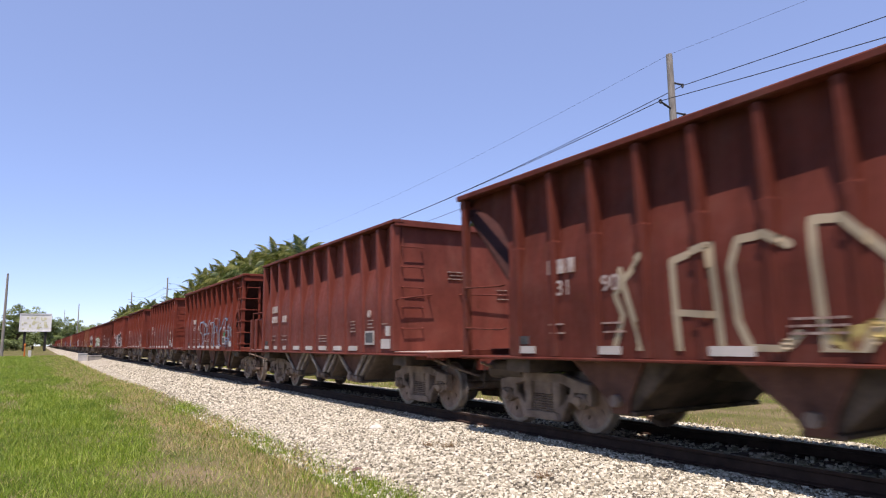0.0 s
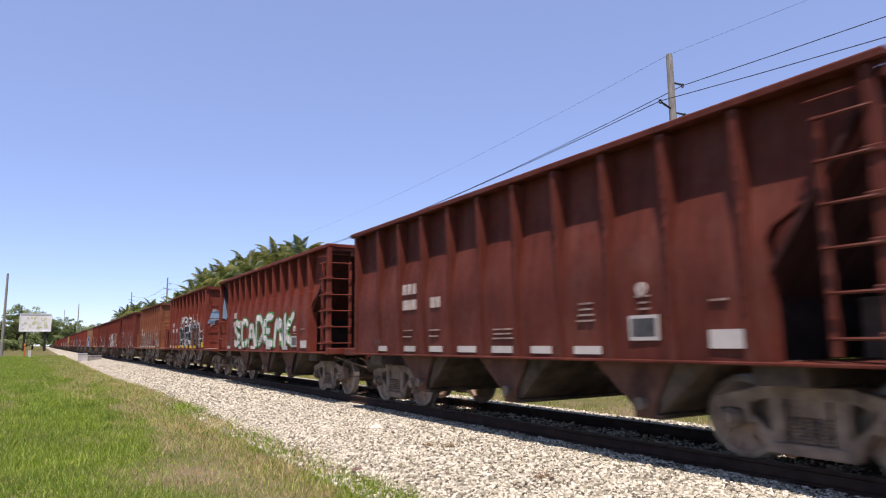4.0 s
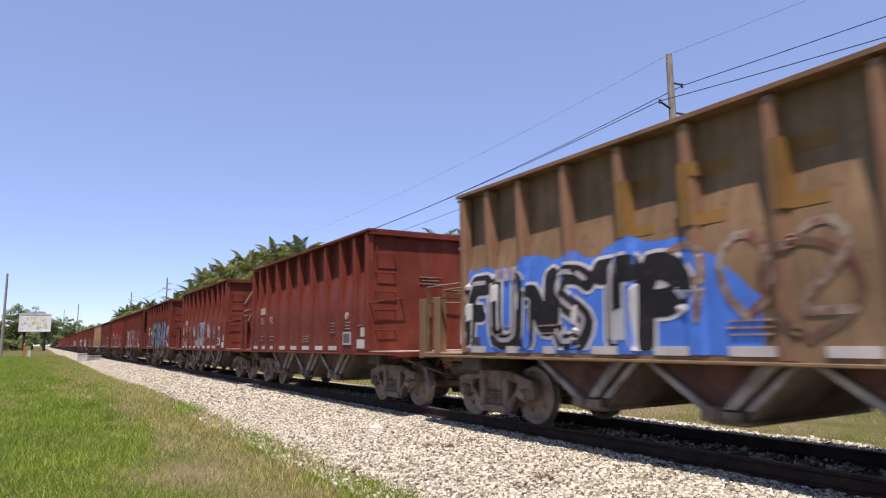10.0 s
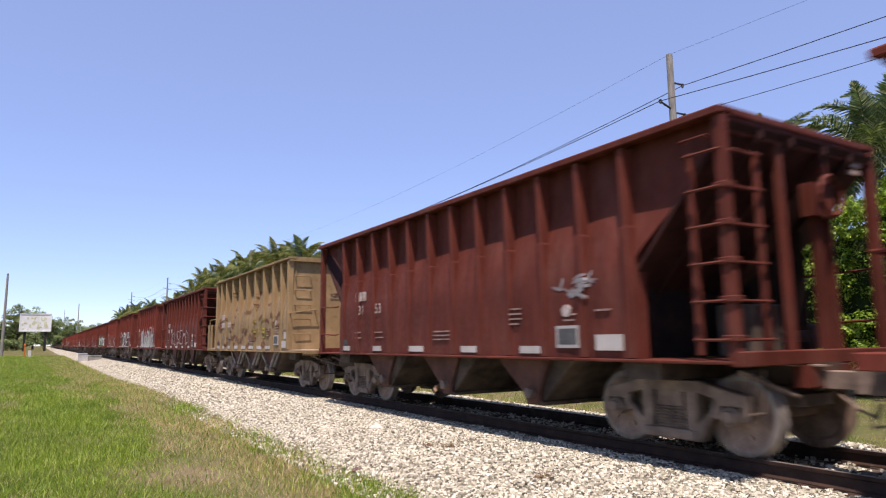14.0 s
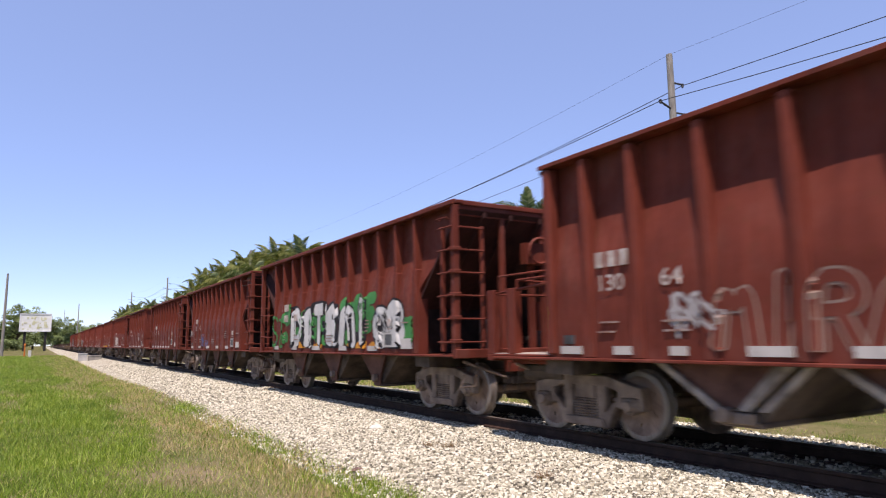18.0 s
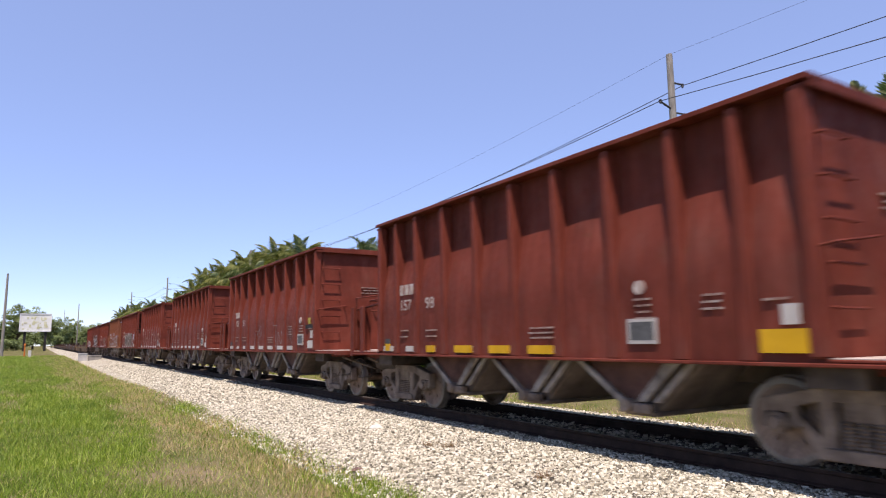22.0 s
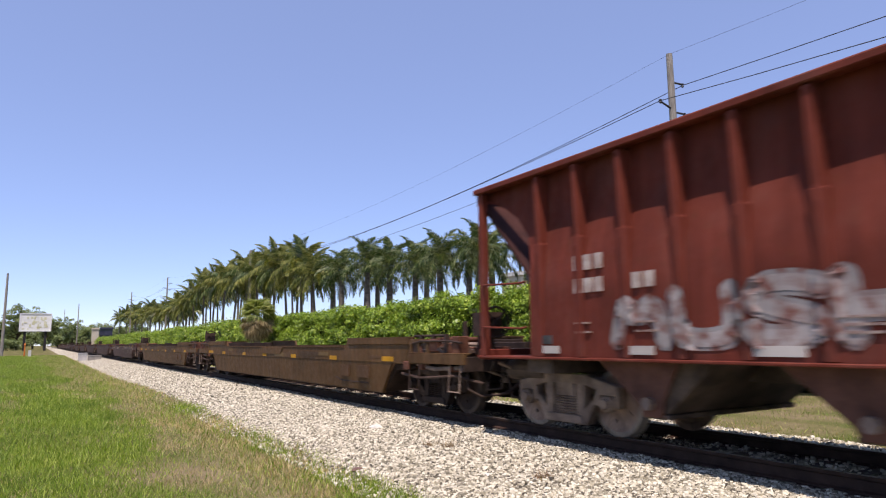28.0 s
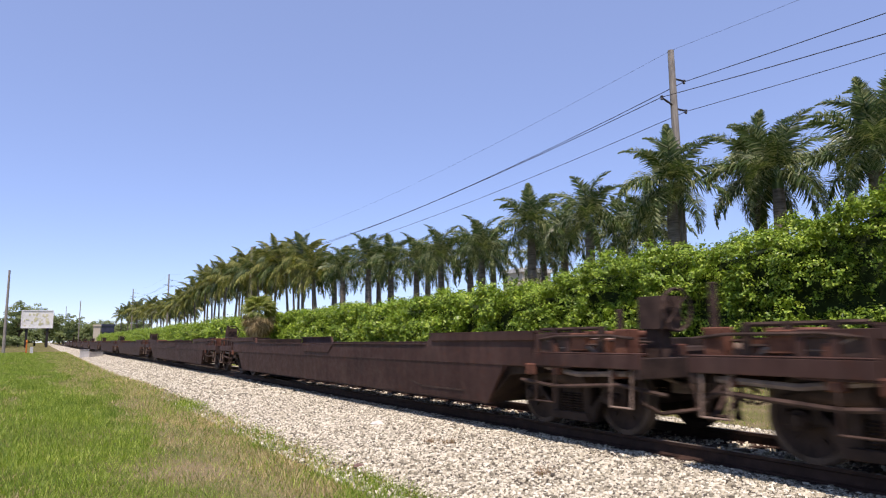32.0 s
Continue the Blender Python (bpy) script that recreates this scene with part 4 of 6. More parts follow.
    for k in range(16):
        floor.box(.4, 1.26, -7.7 + k * 1.0, -7.3 + k * 1.0, .27, .32)
    part("well_floor", floor, M_UNDER, car, "grimy well floor with open slots")
    truck(car, -9.36, M_TRUCK_DARK)
    truck(car, 9.28, M_TRUCK_DARK)
    coupler(car, -10.9, -1)
    coupler(car, 10.9, 1)
    return car


# ---- painted lettering ----
def near_side(kind, y, z):
    edges = EDGES[kind]
    s = skin_a(y, z, edges)
    if min(abs(y - e) for e in edges) < .11:
        s = max(s, 1.606)
    return s


def stroke(sh, kind, pts, w, lift):
    """A round-ended band of paint along a line on the car's side, laid on the sheet and over the ribs."""
    pts = [Vector(q) for q in pts]
    pts[0] = pts[0] + (pts[0] - pts[1]).normalized() * w * .45
    pts[-1] = pts[-1] + (pts[-1] - pts[-2]).normalized() * w * .45
    dense, step = [], min(.06, max(.03, w * .18))
    for p, q in zip(pts, pts[1:]):
        n = max(1, int((q - p).length / step))
        dense += [p.lerp(q, i / n) for i in range(n)]
    dense.append(pts[-1])
    run = [0.0]
    for p, q in zip(dense, dense[1:]):
        run.append(run[-1] + (q - p).length)
    rows = []
    for i, p in enumerate(dense):
        way = dense[min(len(dense) - 1, i + 1)] - dense[max(0, i - 1)]
        side = Vector((-way.y, way.x)).normalized() if way.length else Vector((0, 1))
        d = min(run[i], run[-1] - run[i]) / (w * .5)
        wide = w * (math.sqrt(max(.02, 1 - (1 - d) ** 2)) if d < 1 else 1)
        row = []
        for u in (-.5, -.2, .2, .5):
            y, z = p.x + side.x * wide * u, max(1.2, p.y + side.y * wide * u)
            row.append((-near_side(kind, y, z) - lift, y, z))
        rows.append(row)
    sh.sheet(rows)


def arc(cy, cz, ry, rz, a0, a1, n=9):
    return [(cy + ry * math.cos(a0 + (a1 - a0) * i / n), cz + rz * math.sin(a0 + (a1 - a0) * i / n)) for i in range(n + 1)]


# stroke forms on a grid six wide and eight high: "xy xy xy", strokes parted by commas
FORMS = {
    "A": "00 38 60,13 53", "B": "00 08 48 66 44 04,44 62 50 00", "C": "67 48 18 06 02 10 40 61", "D": "00 08 38 65 63 30 00", "E": "68 08 00 60,04 44",
    "F": "00 08 68,04 44", "G": "67 48 18 06 02 10 40 61 64 34", "H": "00 08,60 68,04 64", "I": "30 38", "K": "00 08,68 13 60", "L": "08 00 60",
    "M": "00 18 34 58 60", "N": "00 08 60 68", "O": "30 12 06 38 66 62 30", "P": "00 08 48 66 54 04", "R": "00 08 48 66 54 04,34 60", "S": "67 48 18 06 15 53 62 40 10 01",
    "T": "08 68,38 30", "U": "08 02 10 50 62 68", "V": "08 30 68", "W": "08 10 35 50 68", "Y": "08 34 68,34 30", "Z": "08 68 00 60", "2": "06 28 58 65 00 60",
    "3": "07 38 66 34 62 30 01", "7": "08 68 20", "9": "64 24 06 28 58 66 50", "a": "06 38 57 50,53 14 01 20 52", "t": "28 21 40 51,06 56", "n": "00 06 36 55 50", "i": "30 35,37 38",
    "/": "20 48", "^": "00 38 60", "J": "04 00 30 58 38", "v": "07 31 67 60", "x": "00 12 23 15 26 58,27 40", "y": "17 68 60,17 10,13 63"}


def rounded(pts, times):
    """Corners of a line worn round."""
    for _ in range(times):
        out = [pts[0]]
        for (a, b), (c, e) in zip(pts, pts[1:]):
            out += [(a * .75 + c * .25, b * .75 + e * .25), (a * .25 + c * .75, b * .25 + e * .75)]
        pts = out + [pts[-1]]
    return pts


def spray_layer(car, kind, name, lines, grow, lift, colour, label="", old=False):
    sh = Shape()
    for k, (g, fat) in enumerate(lines):
        stroke(sh, kind, g, fat + grow, lift + .0006 * (k % 5))
    tagged(part(name, sh, M_OLD if old else M_SPRAY, car, label), kind="stuff").color = (*colour, 1)


def piece(car, kind, text, y0, y1, z0, z1, fill, fat=.2, edge=None, grow=.1, glow=None, shine=None, old=False, round_=1, lean=.0, seed=1):
    """A row of letter-like sprayed forms: fill, an outline round them, a glow behind and a shine inside."""
    r = random.Random(seed)
    step, body = (y0 - y1) / len(text), []
    for i, ch in enumerate(text):
        top, drop = r.uniform(.93, 1.05), r.uniform(-.03, .04)
        for line in FORMS[ch].split(","):
            pts = []
            for q in line.split():
                u, v = int(q[0]) / 6, int(q[1]) / 8
                h = (z1 - z0 - fat) * top
                pts.append((y0 - step * (i + .12 + .76 * u + r.uniform(-.03, .03)) - lean * v * h, z0 + fat / 2 + drop + h * (v + r.uniform(-.025, .025))))
            body.append((rounded(pts, round_) if len(pts) > 2 else pts, fat * r.uniform(.88, 1.1)))
    if glow:
        spray_layer(car, kind, "graffiti_shadow", [([(y + .07, z - .03) for y, z in g], f) for g, f in body], grow * 2.0, .003, glow, "sprayed shadow")
    if edge:
        spray_layer(car, kind, "graffiti_outline", body, grow, .006, edge, "sprayed outline", old)
    spray_layer(car, kind, "graffiti", body, 0, .010, fill, "sprayed letter-like graffiti", old)
    if shine:
        spray_layer(car, kind, "graffiti_highlight", [([(y + fat * .22, z + fat * .14) for y, z in g], fat * .24) for g, f in body[::2]], 0, .014, shine, "sprayed highlight lines", old)


def scrawl(car, kind, y0, y1, z0, z1, colour, w=.035, loops=4, seed=1, old=False):
    """A quick unreadable signature: one looping line with a few slashes."""
    r, lines = random.Random(seed), []
    for row in range(2):
        pts, n, ph = [], loops * 7, r.uniform(0, 6)
        for i in range(n + 1):
            u = i / n
            a = ph + u * loops * 6.28
            pts.append((y0 + (y1 - y0) * (u * .86 + .07) + .55 * (y0 - y1) / loops * math.cos(a) * r.uniform(.4, 1), (z0 + z1) / 2 + (.25 - .5 * row) * (z1 - z0) * .5 + (z1 - z0) * .3 * math.sin(a * 1.13) * r.uniform(.5, 1)))
        lines.append((pts, w))
    for i in range(3):
        a = y0 + (y1 - y0) * r.uniform(.1, .8)
        lines.append(([(a, z0 + r.uniform(0, .2) * (z1 - z0)), (a - r.uniform(-.1, .15), z1 - r.uniform(0, .15) * (z1 - z0))], w))
    spray_layer(car, kind, "graffiti", lines, 0, .011, colour, "sprayed unreadable signature", old)


def smear(car, kind, y0, y1, z0, z1, colour, w=.2, n=8, seed=1, old=True):
    """Loose patches of rolled or dusted paint."""
    r, lines = random.Random(seed), []
    for i in range(n):
        y, z = y0 - r.random() * max(.01, y0 - y1 - .3), z0 + w / 2 + r.random() * max(.01, z1 - z0 - w)
        lines.append(([(y, z), (y - r.uniform(.08, .2), z + r.uniform(-.1, .1)), (y - r.uniform(.2, .36), z + r.uniform(-.08, .14))], w * r.uniform(.6, 1.2)))
    spray_layer(car, kind, "graffiti", lines, 0, .005, colour, "patchy sprayed paint", old)


def field(car, kind, y0, y1, z0, z1, colour, seed=1, ragged_end=.6):
    """A sprayed ground of one colour with a cloudy upper edge."""
    sh, rows, n = Shape(), [], int((y0 - y1) / .07)
    for j in range(10):
        row = []
        for i in range(n + 1):
            y = y0 - i * .07
            hi = z1 + .2 * noise.noise((y * 1.6, seed, 0)) + .12 * noise.noise((y * 5, seed, 2))
            fade = min(1, .45 + (n - i) * .07 / ragged_end)
            z = z0 + (hi - z0) * fade * j / 9
            row.append((-near_side(kind, y, z) - .003, y, z))
        rows.append(row)
    sh.sheet(rows)
    part("graffiti_background", sh, M_SPRAY, car, "sprayed colour field").color = (*colour, 1)


def patch(car, kind, y0, y1, z0, z1, colour, name="painted_patch", lift=.02):
    """A flat rectangle of paint or a glued plate."""
    rows = [[(-near_side(kind, y0 + (y1 - y0) * i / 6, z) - lift, y0 + (y1 - y0) * i / 6, z) for i in range(7)] for z in (z0, (z0 + z1) / 2, z1)]
    part(name, Shape().sheet(rows), M_SPRAY, car, "painted patch").color = (*colour, 1)


def word_on_side(car, word, y0, y1, z0, z1, colours):
    """Big block letters, one mesh a letter, with a pale outline behind."""
    widths = (y0 - y1) / len(word)
    for i, ch in enumerate(word):
        for grow, lift, col, nm in ((.1, .012, colours[2], "graffiti_outline"), (.03, .017, colours[0] if i < 3 else colours[1], "graffiti_letter")):
            cu = bpy.data.curves.new("letter", "FONT")
            cu.body, cu.offset, cu.extrude = ch, grow, 0
            ob = bpy.data.objects.new("letter", cu)
            scene.collection.objects.link(ob)
            me = bpy.data.meshes.new_from_object(ob.evaluated_get(bpy.context.evaluated_depsgraph_get()))
            bpy.data.objects.remove(ob)
            co = np.array([v.co[:] for v in me.vertices])
            if grow > .05:
                base = (co[:, 0].min() + .07, co[:, 0].max() - .07, co[:, 1].min() + .07, co[:, 1].max() - .07)
                ref = base
            else:
                ref = (co[:, 0].min(), co[:, 0].max(), co[:, 1].min(), co[:, 1].max())
            sx, sz = widths * .96 / (ref[1] - ref[0]), (z1 - z0 - .1) / (ref[3] - ref[2])
            yy = y0 - i * widths - (co[:, 0] - ref[0]) * sx
            zz = z0 + .05 + (co[:, 1] - ref[2]) * sz + .04 * (i % 2)
            for v, a, b in zip(me.vertices, yy, zz):
                v.co = (-1.607 - lift, a, b)
            me.materials.clear()
            me.materials.append(M_SPRAY)
            o = part(nm, me, M_SPRAY, car, "sprayed block letter" if grow < .05 else "")
            o.color = (*col, 1)


# ---- the consist: type, colour and graffiti of each hopper car ----
W, K, BLU, PALE, GRN, GRY, ORG = (.6, .58, .54), (.022, .02, .021), (.07, .2, .62), (.3, .45, .6), (.05, .22, .06), (.3, .28, .27), (.6, .25, .03)
CREAM = (.62, .55, .33)
KINDS = {**{k: "b" for k in (0, 7, 11, 18, 20, 22, 26, 27, 35, 39)}, **{k: "c" for k in (2, 6, 19, 30, 37)}, 28: "d"}
COLOURS = {1: PINKISH, 9: ORANGE, 10: DEEP, 14: TAN, 21: SAND, 36: ORANGE, 22: DEEP, 18: DEEP, 20: DEEP, 6: DEEP, 12: DEEP, 0: DEEP, 5: RED, 38: DEEP}
NUMBERS = {0: "131 90", 2: "160 48", 3: "151 63", 4: "153 31", 10: "152 75", 11: "131 31", 12: "151 24", 13: "130 33", 15: "151 92", 16: "151 01", 18: "132 30", 19: "160 49", 20: "131 53", 23: "158 59", 25: "130 64", 27: "132 42", 28: "161 26", 29: "154 42", 31: "157 98", 32: "158 51", 33: "153 71", 34: "155 47", 37: "160 40"}
DULL, SMOKE = (.4, .36, .34), (.115, .085, .068)
HAZE, OLIVE, RUSTY_BROWN = (.5, .44, .44), (.3, .3, .12), (.09, .035, .02)
LAVENDER = (.34, .31, .36)


def sprayed(k, car, kind):
    """The graffiti of one car, front half last."""
    a = (car, kind)
    if k == 0:
        piece(*a, "xyCD", 2.55, -.9, 1.13, 2.42, (.37, .3, .2), .085, round_=0, lean=-.05, seed=3)
        piece(*a, "ETCL", -.9, -3.9, 1.13, 2.42, (.37, .3, .2), .085, round_=0, lean=-.05, seed=4)
        smear(*a, -.2, -1.0, 1.2, 1.5, (.5, .4, .14), .16, 5, 2)
    elif k == 2:
        piece(*a, "SPEZM", 1.55, -2.0, 1.17, 2.3, (.22, .33, .43), .04, round_=2, lean=.12, seed=5)
        piece(*a, "SREKE", 1.45, -2.1, 1.2, 2.35, (.33, .3, .3), .035, round_=2, lean=-.1, seed=9)
        piece(*a, "K7", -2.0, -3.3, 1.25, 2.4, (.24, .35, .45), .05, round_=0, lean=.3, seed=7)
        scrawl(*a, -3.5, -4.3, 1.5, 2.1, (.26, .3, .34), .035, 2, 4)
        scrawl(*a, -3.4, -4.2, 1.17, 1.6, (.2, .3, .4), .05, 2, 5, True)
        patch(*a, -2.95, -3.2, 1.6, 1.78, (.03, .25, .09))
    elif k == 5:
        smear(*a, 2.55, -3.0, 1.3, 2.55, (.34, .18, .17), .2, 26, 3)
        smear(*a, 2.5, 1.5, 1.2, 2.2, HAZE, .06, 16, 4)
        piece(*a, "AMBEA", 1.5, -3.1, 1.15, 2.4, K, .4, (.46, .4, .38), .12, None, (.4, .37, .36), False, 2, .1, 6)
        smear(*a, 1.4, -3.0, 1.2, 2.2, (.4, .3, .29), .05, 20, 12)
        piece(*a, "SZ", 2.4, 1.4, 1.2, 2.1, HAZE, .06, seed=2)
    elif k == 7:
        piece(*a, "SCADEMK", 3.4, -3.4, 1.2, 2.2, W, .2, GRN, .1, seed=3)
    elif k == 8:
        field(*a, 1.55, -4.0, 1.16, 1.95, K, 4, .2)
        piece(*a, "TAFEIDB", 1.62, -3.5, 1.18, 2.2, K, .3, (.5, .48, .46), .1, None, None, False, 0, 0, 4)
        piece(*a, "TFEEP", 1.4, -2.2, 1.3, 1.95, (.42, .4, .38), .045, round_=0, seed=12)
        piece(*a, "^^^^^", 1.3, -3.3, 1.95, 2.68, K, .1, (.5, .48, .46), .1, round_=0, seed=8)
        patch(*a, -1.66, -2.34, 1.22, 2.05, RUSTY_BROWN)
        patch(*a, -2.56, -3.22, 1.2, 2.07, RUSTY_BROWN)
        piece(*a, "EF", -3.25, -4.1, 1.16, 1.9, (.5, .48, .46), .06, round_=0, seed=3)
        for i in range(4):
            piece(*a, "Z", -4.22, -4.55 + .04 * i, 1.38 + .14 * i, 1.56 + .14 * i, HAZE, .04, seed=i)
    elif k == 9:
        smear(*a, 3.5, -1.5, 1.2, 2.0, (.26, .21, .17), .14, 26, 6)
        piece(*a, "HUKRUEK", 3.4, -1.5, 1.2, 1.95, (.3, .25, .21), .05, old=True, seed=4)
        patch(*a, -2.1, -2.7, 1.27, 1.6, (.12, .02, .025))
    elif k == 11:
        piece(*a, "NUO", 1.9, -.35, 1.14, 2.5, (.43, .4, .38), .46, (.09, .13, .3), .1, None, (.33, .31, .3), False, 2, 0, 8)
        piece(*a, "O", -.35, -1.05, 1.14, 1.72, (.43, .4, .38), .3, (.09, .13, .3), .08, seed=2)
        piece(*a, "UI", 1.55, .3, 1.5, 2.2, (.16, .2, .36), .035, old=True, seed=5)
        piece(*a, "Tint", -1.2, -3.4, 1.33, 2.55, (.34, .26, .14), .15, None, .1, None, None, True, 1, 0, 3)
        smear(*a, -1.3, -3.4, 1.3, 2.5, (.32, .24, .13), .12, 14, 9)
        scrawl(*a, 4.2, 3.3, 1.85, 2.25, DULL, .06, 2, 3, True)
    elif k == 12:
        piece(*a, "VV", 1.7, 1.1, 1.55, 2.05, W, .16, (.3, .32, .34), .05, seed=1)
        patch(*a, 1.62, 1.16, 1.78, 2.06, W)
        smear(*a, -1.2, -1.85, 1.28, 1.66, (.12, .11, .1), .15, 9, 3)
    elif k == 13:
        piece(*a, "N7", 2.45, 1.05, 1.15, 2.35, GRY, .12, None, .1, None, None, True, 0, 0, 2)
        smear(*a, 2.4, 1.1, 1.2, 2.2, (.3, .3, .3), .06, 12, 5)
        piece(*a, "VNN", .65, -.95, 1.15, 1.95, GRY, .11, None, .1, None, None, True, 0, 0, 6)
    elif k == 14:
        field(*a, 4.55, -.8, 1.16, 2.5, BLU, 2, 1.6)
        piece(*a, "FUNSTP", 4.55, .1, 1.16, 2.35, K, .3, W, .1, None, DULL, False, 1, .08, 5)
        piece(*a, "9O2", .55, -1.75, 1.5, 2.45, (.31, .25, .18), .09, None, .1, None, None, True, 1, 0, 3)
        piece(*a, "I", -2.2, -2.7, 1.5, 2.45, (.4, .36, .3), .12, None, .1, None, None, True, 0, 0, 3)
        piece(*a, "O", -.6, -1.9, 1.3, 2.4, (.14, .1, .065), .08, None, .1, None, None, True, 2, 0, 7)
        piece(*a, "n^", -2.2, -4.0, 1.3, 1.95, (.17, .125, .075), .05, None, .1, None, None, True, 2, 0, 9)
        for y in (1.05, .1, -1.0):
            patch(*a, y, y - .16, 2.58, 3.3, (.24, .13, .04), lift=.006)
            patch(*a, y - .16, y - .55, 3.14, 3.3, (.24, .13, .04), lift=.006)
            patch(*a, y - .16, y - .5, 2.58, 2.72, (.24, .13, .04), lift=.006)
    elif k == 16:
        scrawl(*a, 1.8, 1.25, 1.6, 2.2, DULL, .045, 3, 2)
        smear(*a, 1.5, .5, 1.15, 1.5, DULL, .1, 9, 4)
        piece(*a, "UT", .85, -.85, 1.16, 2.3, (.2, .26, .36), .24, DULL, .1, None, None, True, 0, .1, 3)
        smear(*a, .7, -.9, 1.2, 1.7, (.4, .33, .24), .16, 9, 6)
        scrawl(*a, -1.2, -1.85, 1.5, 2.25, DULL, .045, 3, 5)
        scrawl(*a, -2.3, -2.8, 1.5, 2.15, (.33, .24, .22), .035, 3, 6, True)
        smear(*a, 3.9, 3.3, 1.16, 1.5, (.4, .33, .24), .12, 6, 3)
        smear(*a, 4.4, 4.1, 1.3, 2.2, CREAM, .07, 8, 7)
        patch(*a, -3.98, -4.42, 1.17, 1.36, (.12, .2, .4))
    elif k == 17:
        smear(*a, 2.05, 1.6, 1.2, 2.2, OLIVE, .1, 12, 3)
        piece(*a, "S3", 2.05, 1.6, 1.2, 2.2, K, .04, seed=4)
        scrawl(*a, 3.6, 2.9, 1.5, 1.9, (.2, .24, .26), .05, 2, 3, True)
        piece(*a, "v", -3.42, -3.98, 1.85, 2.45, (.24, .19, .34), .18, K, .1, OLIVE, seed=2)
        piece(*a, "CS", -3.9, -4.4, 1.72, 2.42, (.3, .28, .14), .06, None, .1, None, None, True, 1, 0, 5)
    elif k == 18:
        piece(*a, "KUHUTU", 2.75, -1.6, 1.18, 2.4, (.4, .345, .315), .1, None, .1, None, None, True, 1, .06, 4)
        piece(*a, "VTL7", 2.5, -1.4, 1.2, 2.5, (.46, .41, .38), .05, None, .1, None, None, True, 1, .08, 8)
        smear(*a, 1.9, -1.4, 1.2, 1.4, (.44, .39, .36), .1, 12, 2)
    elif k == 19:
        piece(*a, "OYD", 1.3, -.95, 1.35, 2.3, DULL, .06, None, .1, None, None, False, 2, .06, 3)
        scrawl(*a, 1.2, 0, 1.4, 2.2, (.3, .27, .27), .035, 3, 2, True)
    elif k == 20:
        smear(*a, -3.1, -4.0, 1.85, 2.15, GRY, .05, 10, 3)
    elif k == 21:
        smear(*a, 4.4, -4.2, 1.2, 2.3, (.2, .11, .055), .13, 34, 3)
        smear(*a, 3.5, -4.2, 2.2, 3.3, (.24, .13, .06), .06, 18, 4)
        smear(*a, -.5, -3.0, 1.5, 2.2, (.34, .27, .06), .09, 14, 5)
    elif k == 22:
        piece(*a, "KUSEMD", 2.5, -2.5, 1.3, 2.0, DULL, .05, seed=3)
    elif k == 23:
        field(*a, 2.0, -3.5, 1.16, 1.95, (.4, .4, .36), 5, .3)
        smear(*a, 2.0, -3.8, 1.7, 2.5, (.4, .22, .2), .2, 22, 3)
        piece(*a, "SUAPUW", 2.1, -3.4, 1.18, 2.28, (.37, .38, .34), .22, (.09, .08, .075), .05, None, None, False, 2, .05, 5)
        piece(*a, "IIII", 1.4, -2.5, 1.3, 2.1, (.22, .22, .2), .03, None, .1, None, None, True, 0, 0, 5)
    elif k == 24:
        piece(*a, "DFIUF", 2.05, -2.35, 1.16, 2.32, K, .36, W, .1, None, (.5, .46, .36), False, 0, .06, 4)
        smear(*a, 2.1, 1.7, 1.2, 1.5, (.35, .03, .02), .1, 4, 3)
        patch(*a, -2.16, -2.85, 1.3, 1.86, (.11, .022, .014))
        scrawl(*a, -2.5, -2.98, 1.82, 2.1, DULL, .04, 2, 2)
        scrawl(*a, 3.6, 3.0, 1.5, 1.8, DULL, .045, 2, 7)
    elif k == 25:
        piece(*a, "MIRA", 1.98, -.05, 1.2, 1.98, (.18, .042, .026), .12, (.3, .2, .155), .055, None, None, False, 2, .05, 3)
        scrawl(*a, -2.1, -2.7, 1.45, 1.87, DULL, .045, 3, 4)
        scrawl(*a, 2.5, 1.9, 1.35, 1.9, DULL, .05, 2, 5)
    elif k == 26:
        smear(*a, 3.6, -2.9, 1.25, 2.45, GRN, .3, 40, 3, False)
        smear(*a, -3.9, -4.5, 1.2, 1.8, GRN, .24, 10, 4, False)
        smear(*a, 3.2, -4.4, 1.16, 1.36, ORG, .12, 16, 5, False)
        piece(*a, "DaTaMi", 2.7, -2.5, 1.2, 2.3, W, .34, K, .1, K, None, False, 1, 0, 5)
        piece(*a, "OB", -2.7, -4.0, 1.2, 2.15, W, .36, K, .1, None, None, False, 2, 0, 4)
        scrawl(*a, -2.9, -3.4, 1.4, 2.0, K, .035, 2, 3)
        piece(*a, "S5".replace("5", "Z"), 4.6, 3.4, 1.2, 2.1, GRN, .08, seed=6)
    elif k == 27:
        smear(*a, -4.62, -5.3, 3.38, 3.7, (.24, .16, .135), .06, 30, 3)
        smear(*a, 2.05, 1.4, 1.2, 1.75, (.11, .12, .22), .1, 7, 8)
        smear(*a, 1.35, .7, 1.2, 1.55, (.13, .13, .22), .12, 6, 9)
        scrawl(*a, 4.6, 3.9, 1.6, 2.0, DULL, .03, 2, 5, True)
    elif k == 29:
        piece(*a, "TS", -1.2, -1.95, 1.82, 2.12, DULL, .05, round_=0, seed=2)
        scrawl(*a, -1.2, -1.95, 1.6, 1.9, DULL, .045, 3, 4)
        piece(*a, "I3", 4.4, 3.7, 1.65, 2.2, (.24, .12, .1), .045, None, .1, None, None, True, 2, 0, 6)
    elif k == 30:
        for i, y in enumerate((3.15, 2.2, 1.55)):
            smear(*a, y, y - .75, 1.16, 2.2 - .12 * i, (.5, .45, .4), .28, 12, i, i != 1)
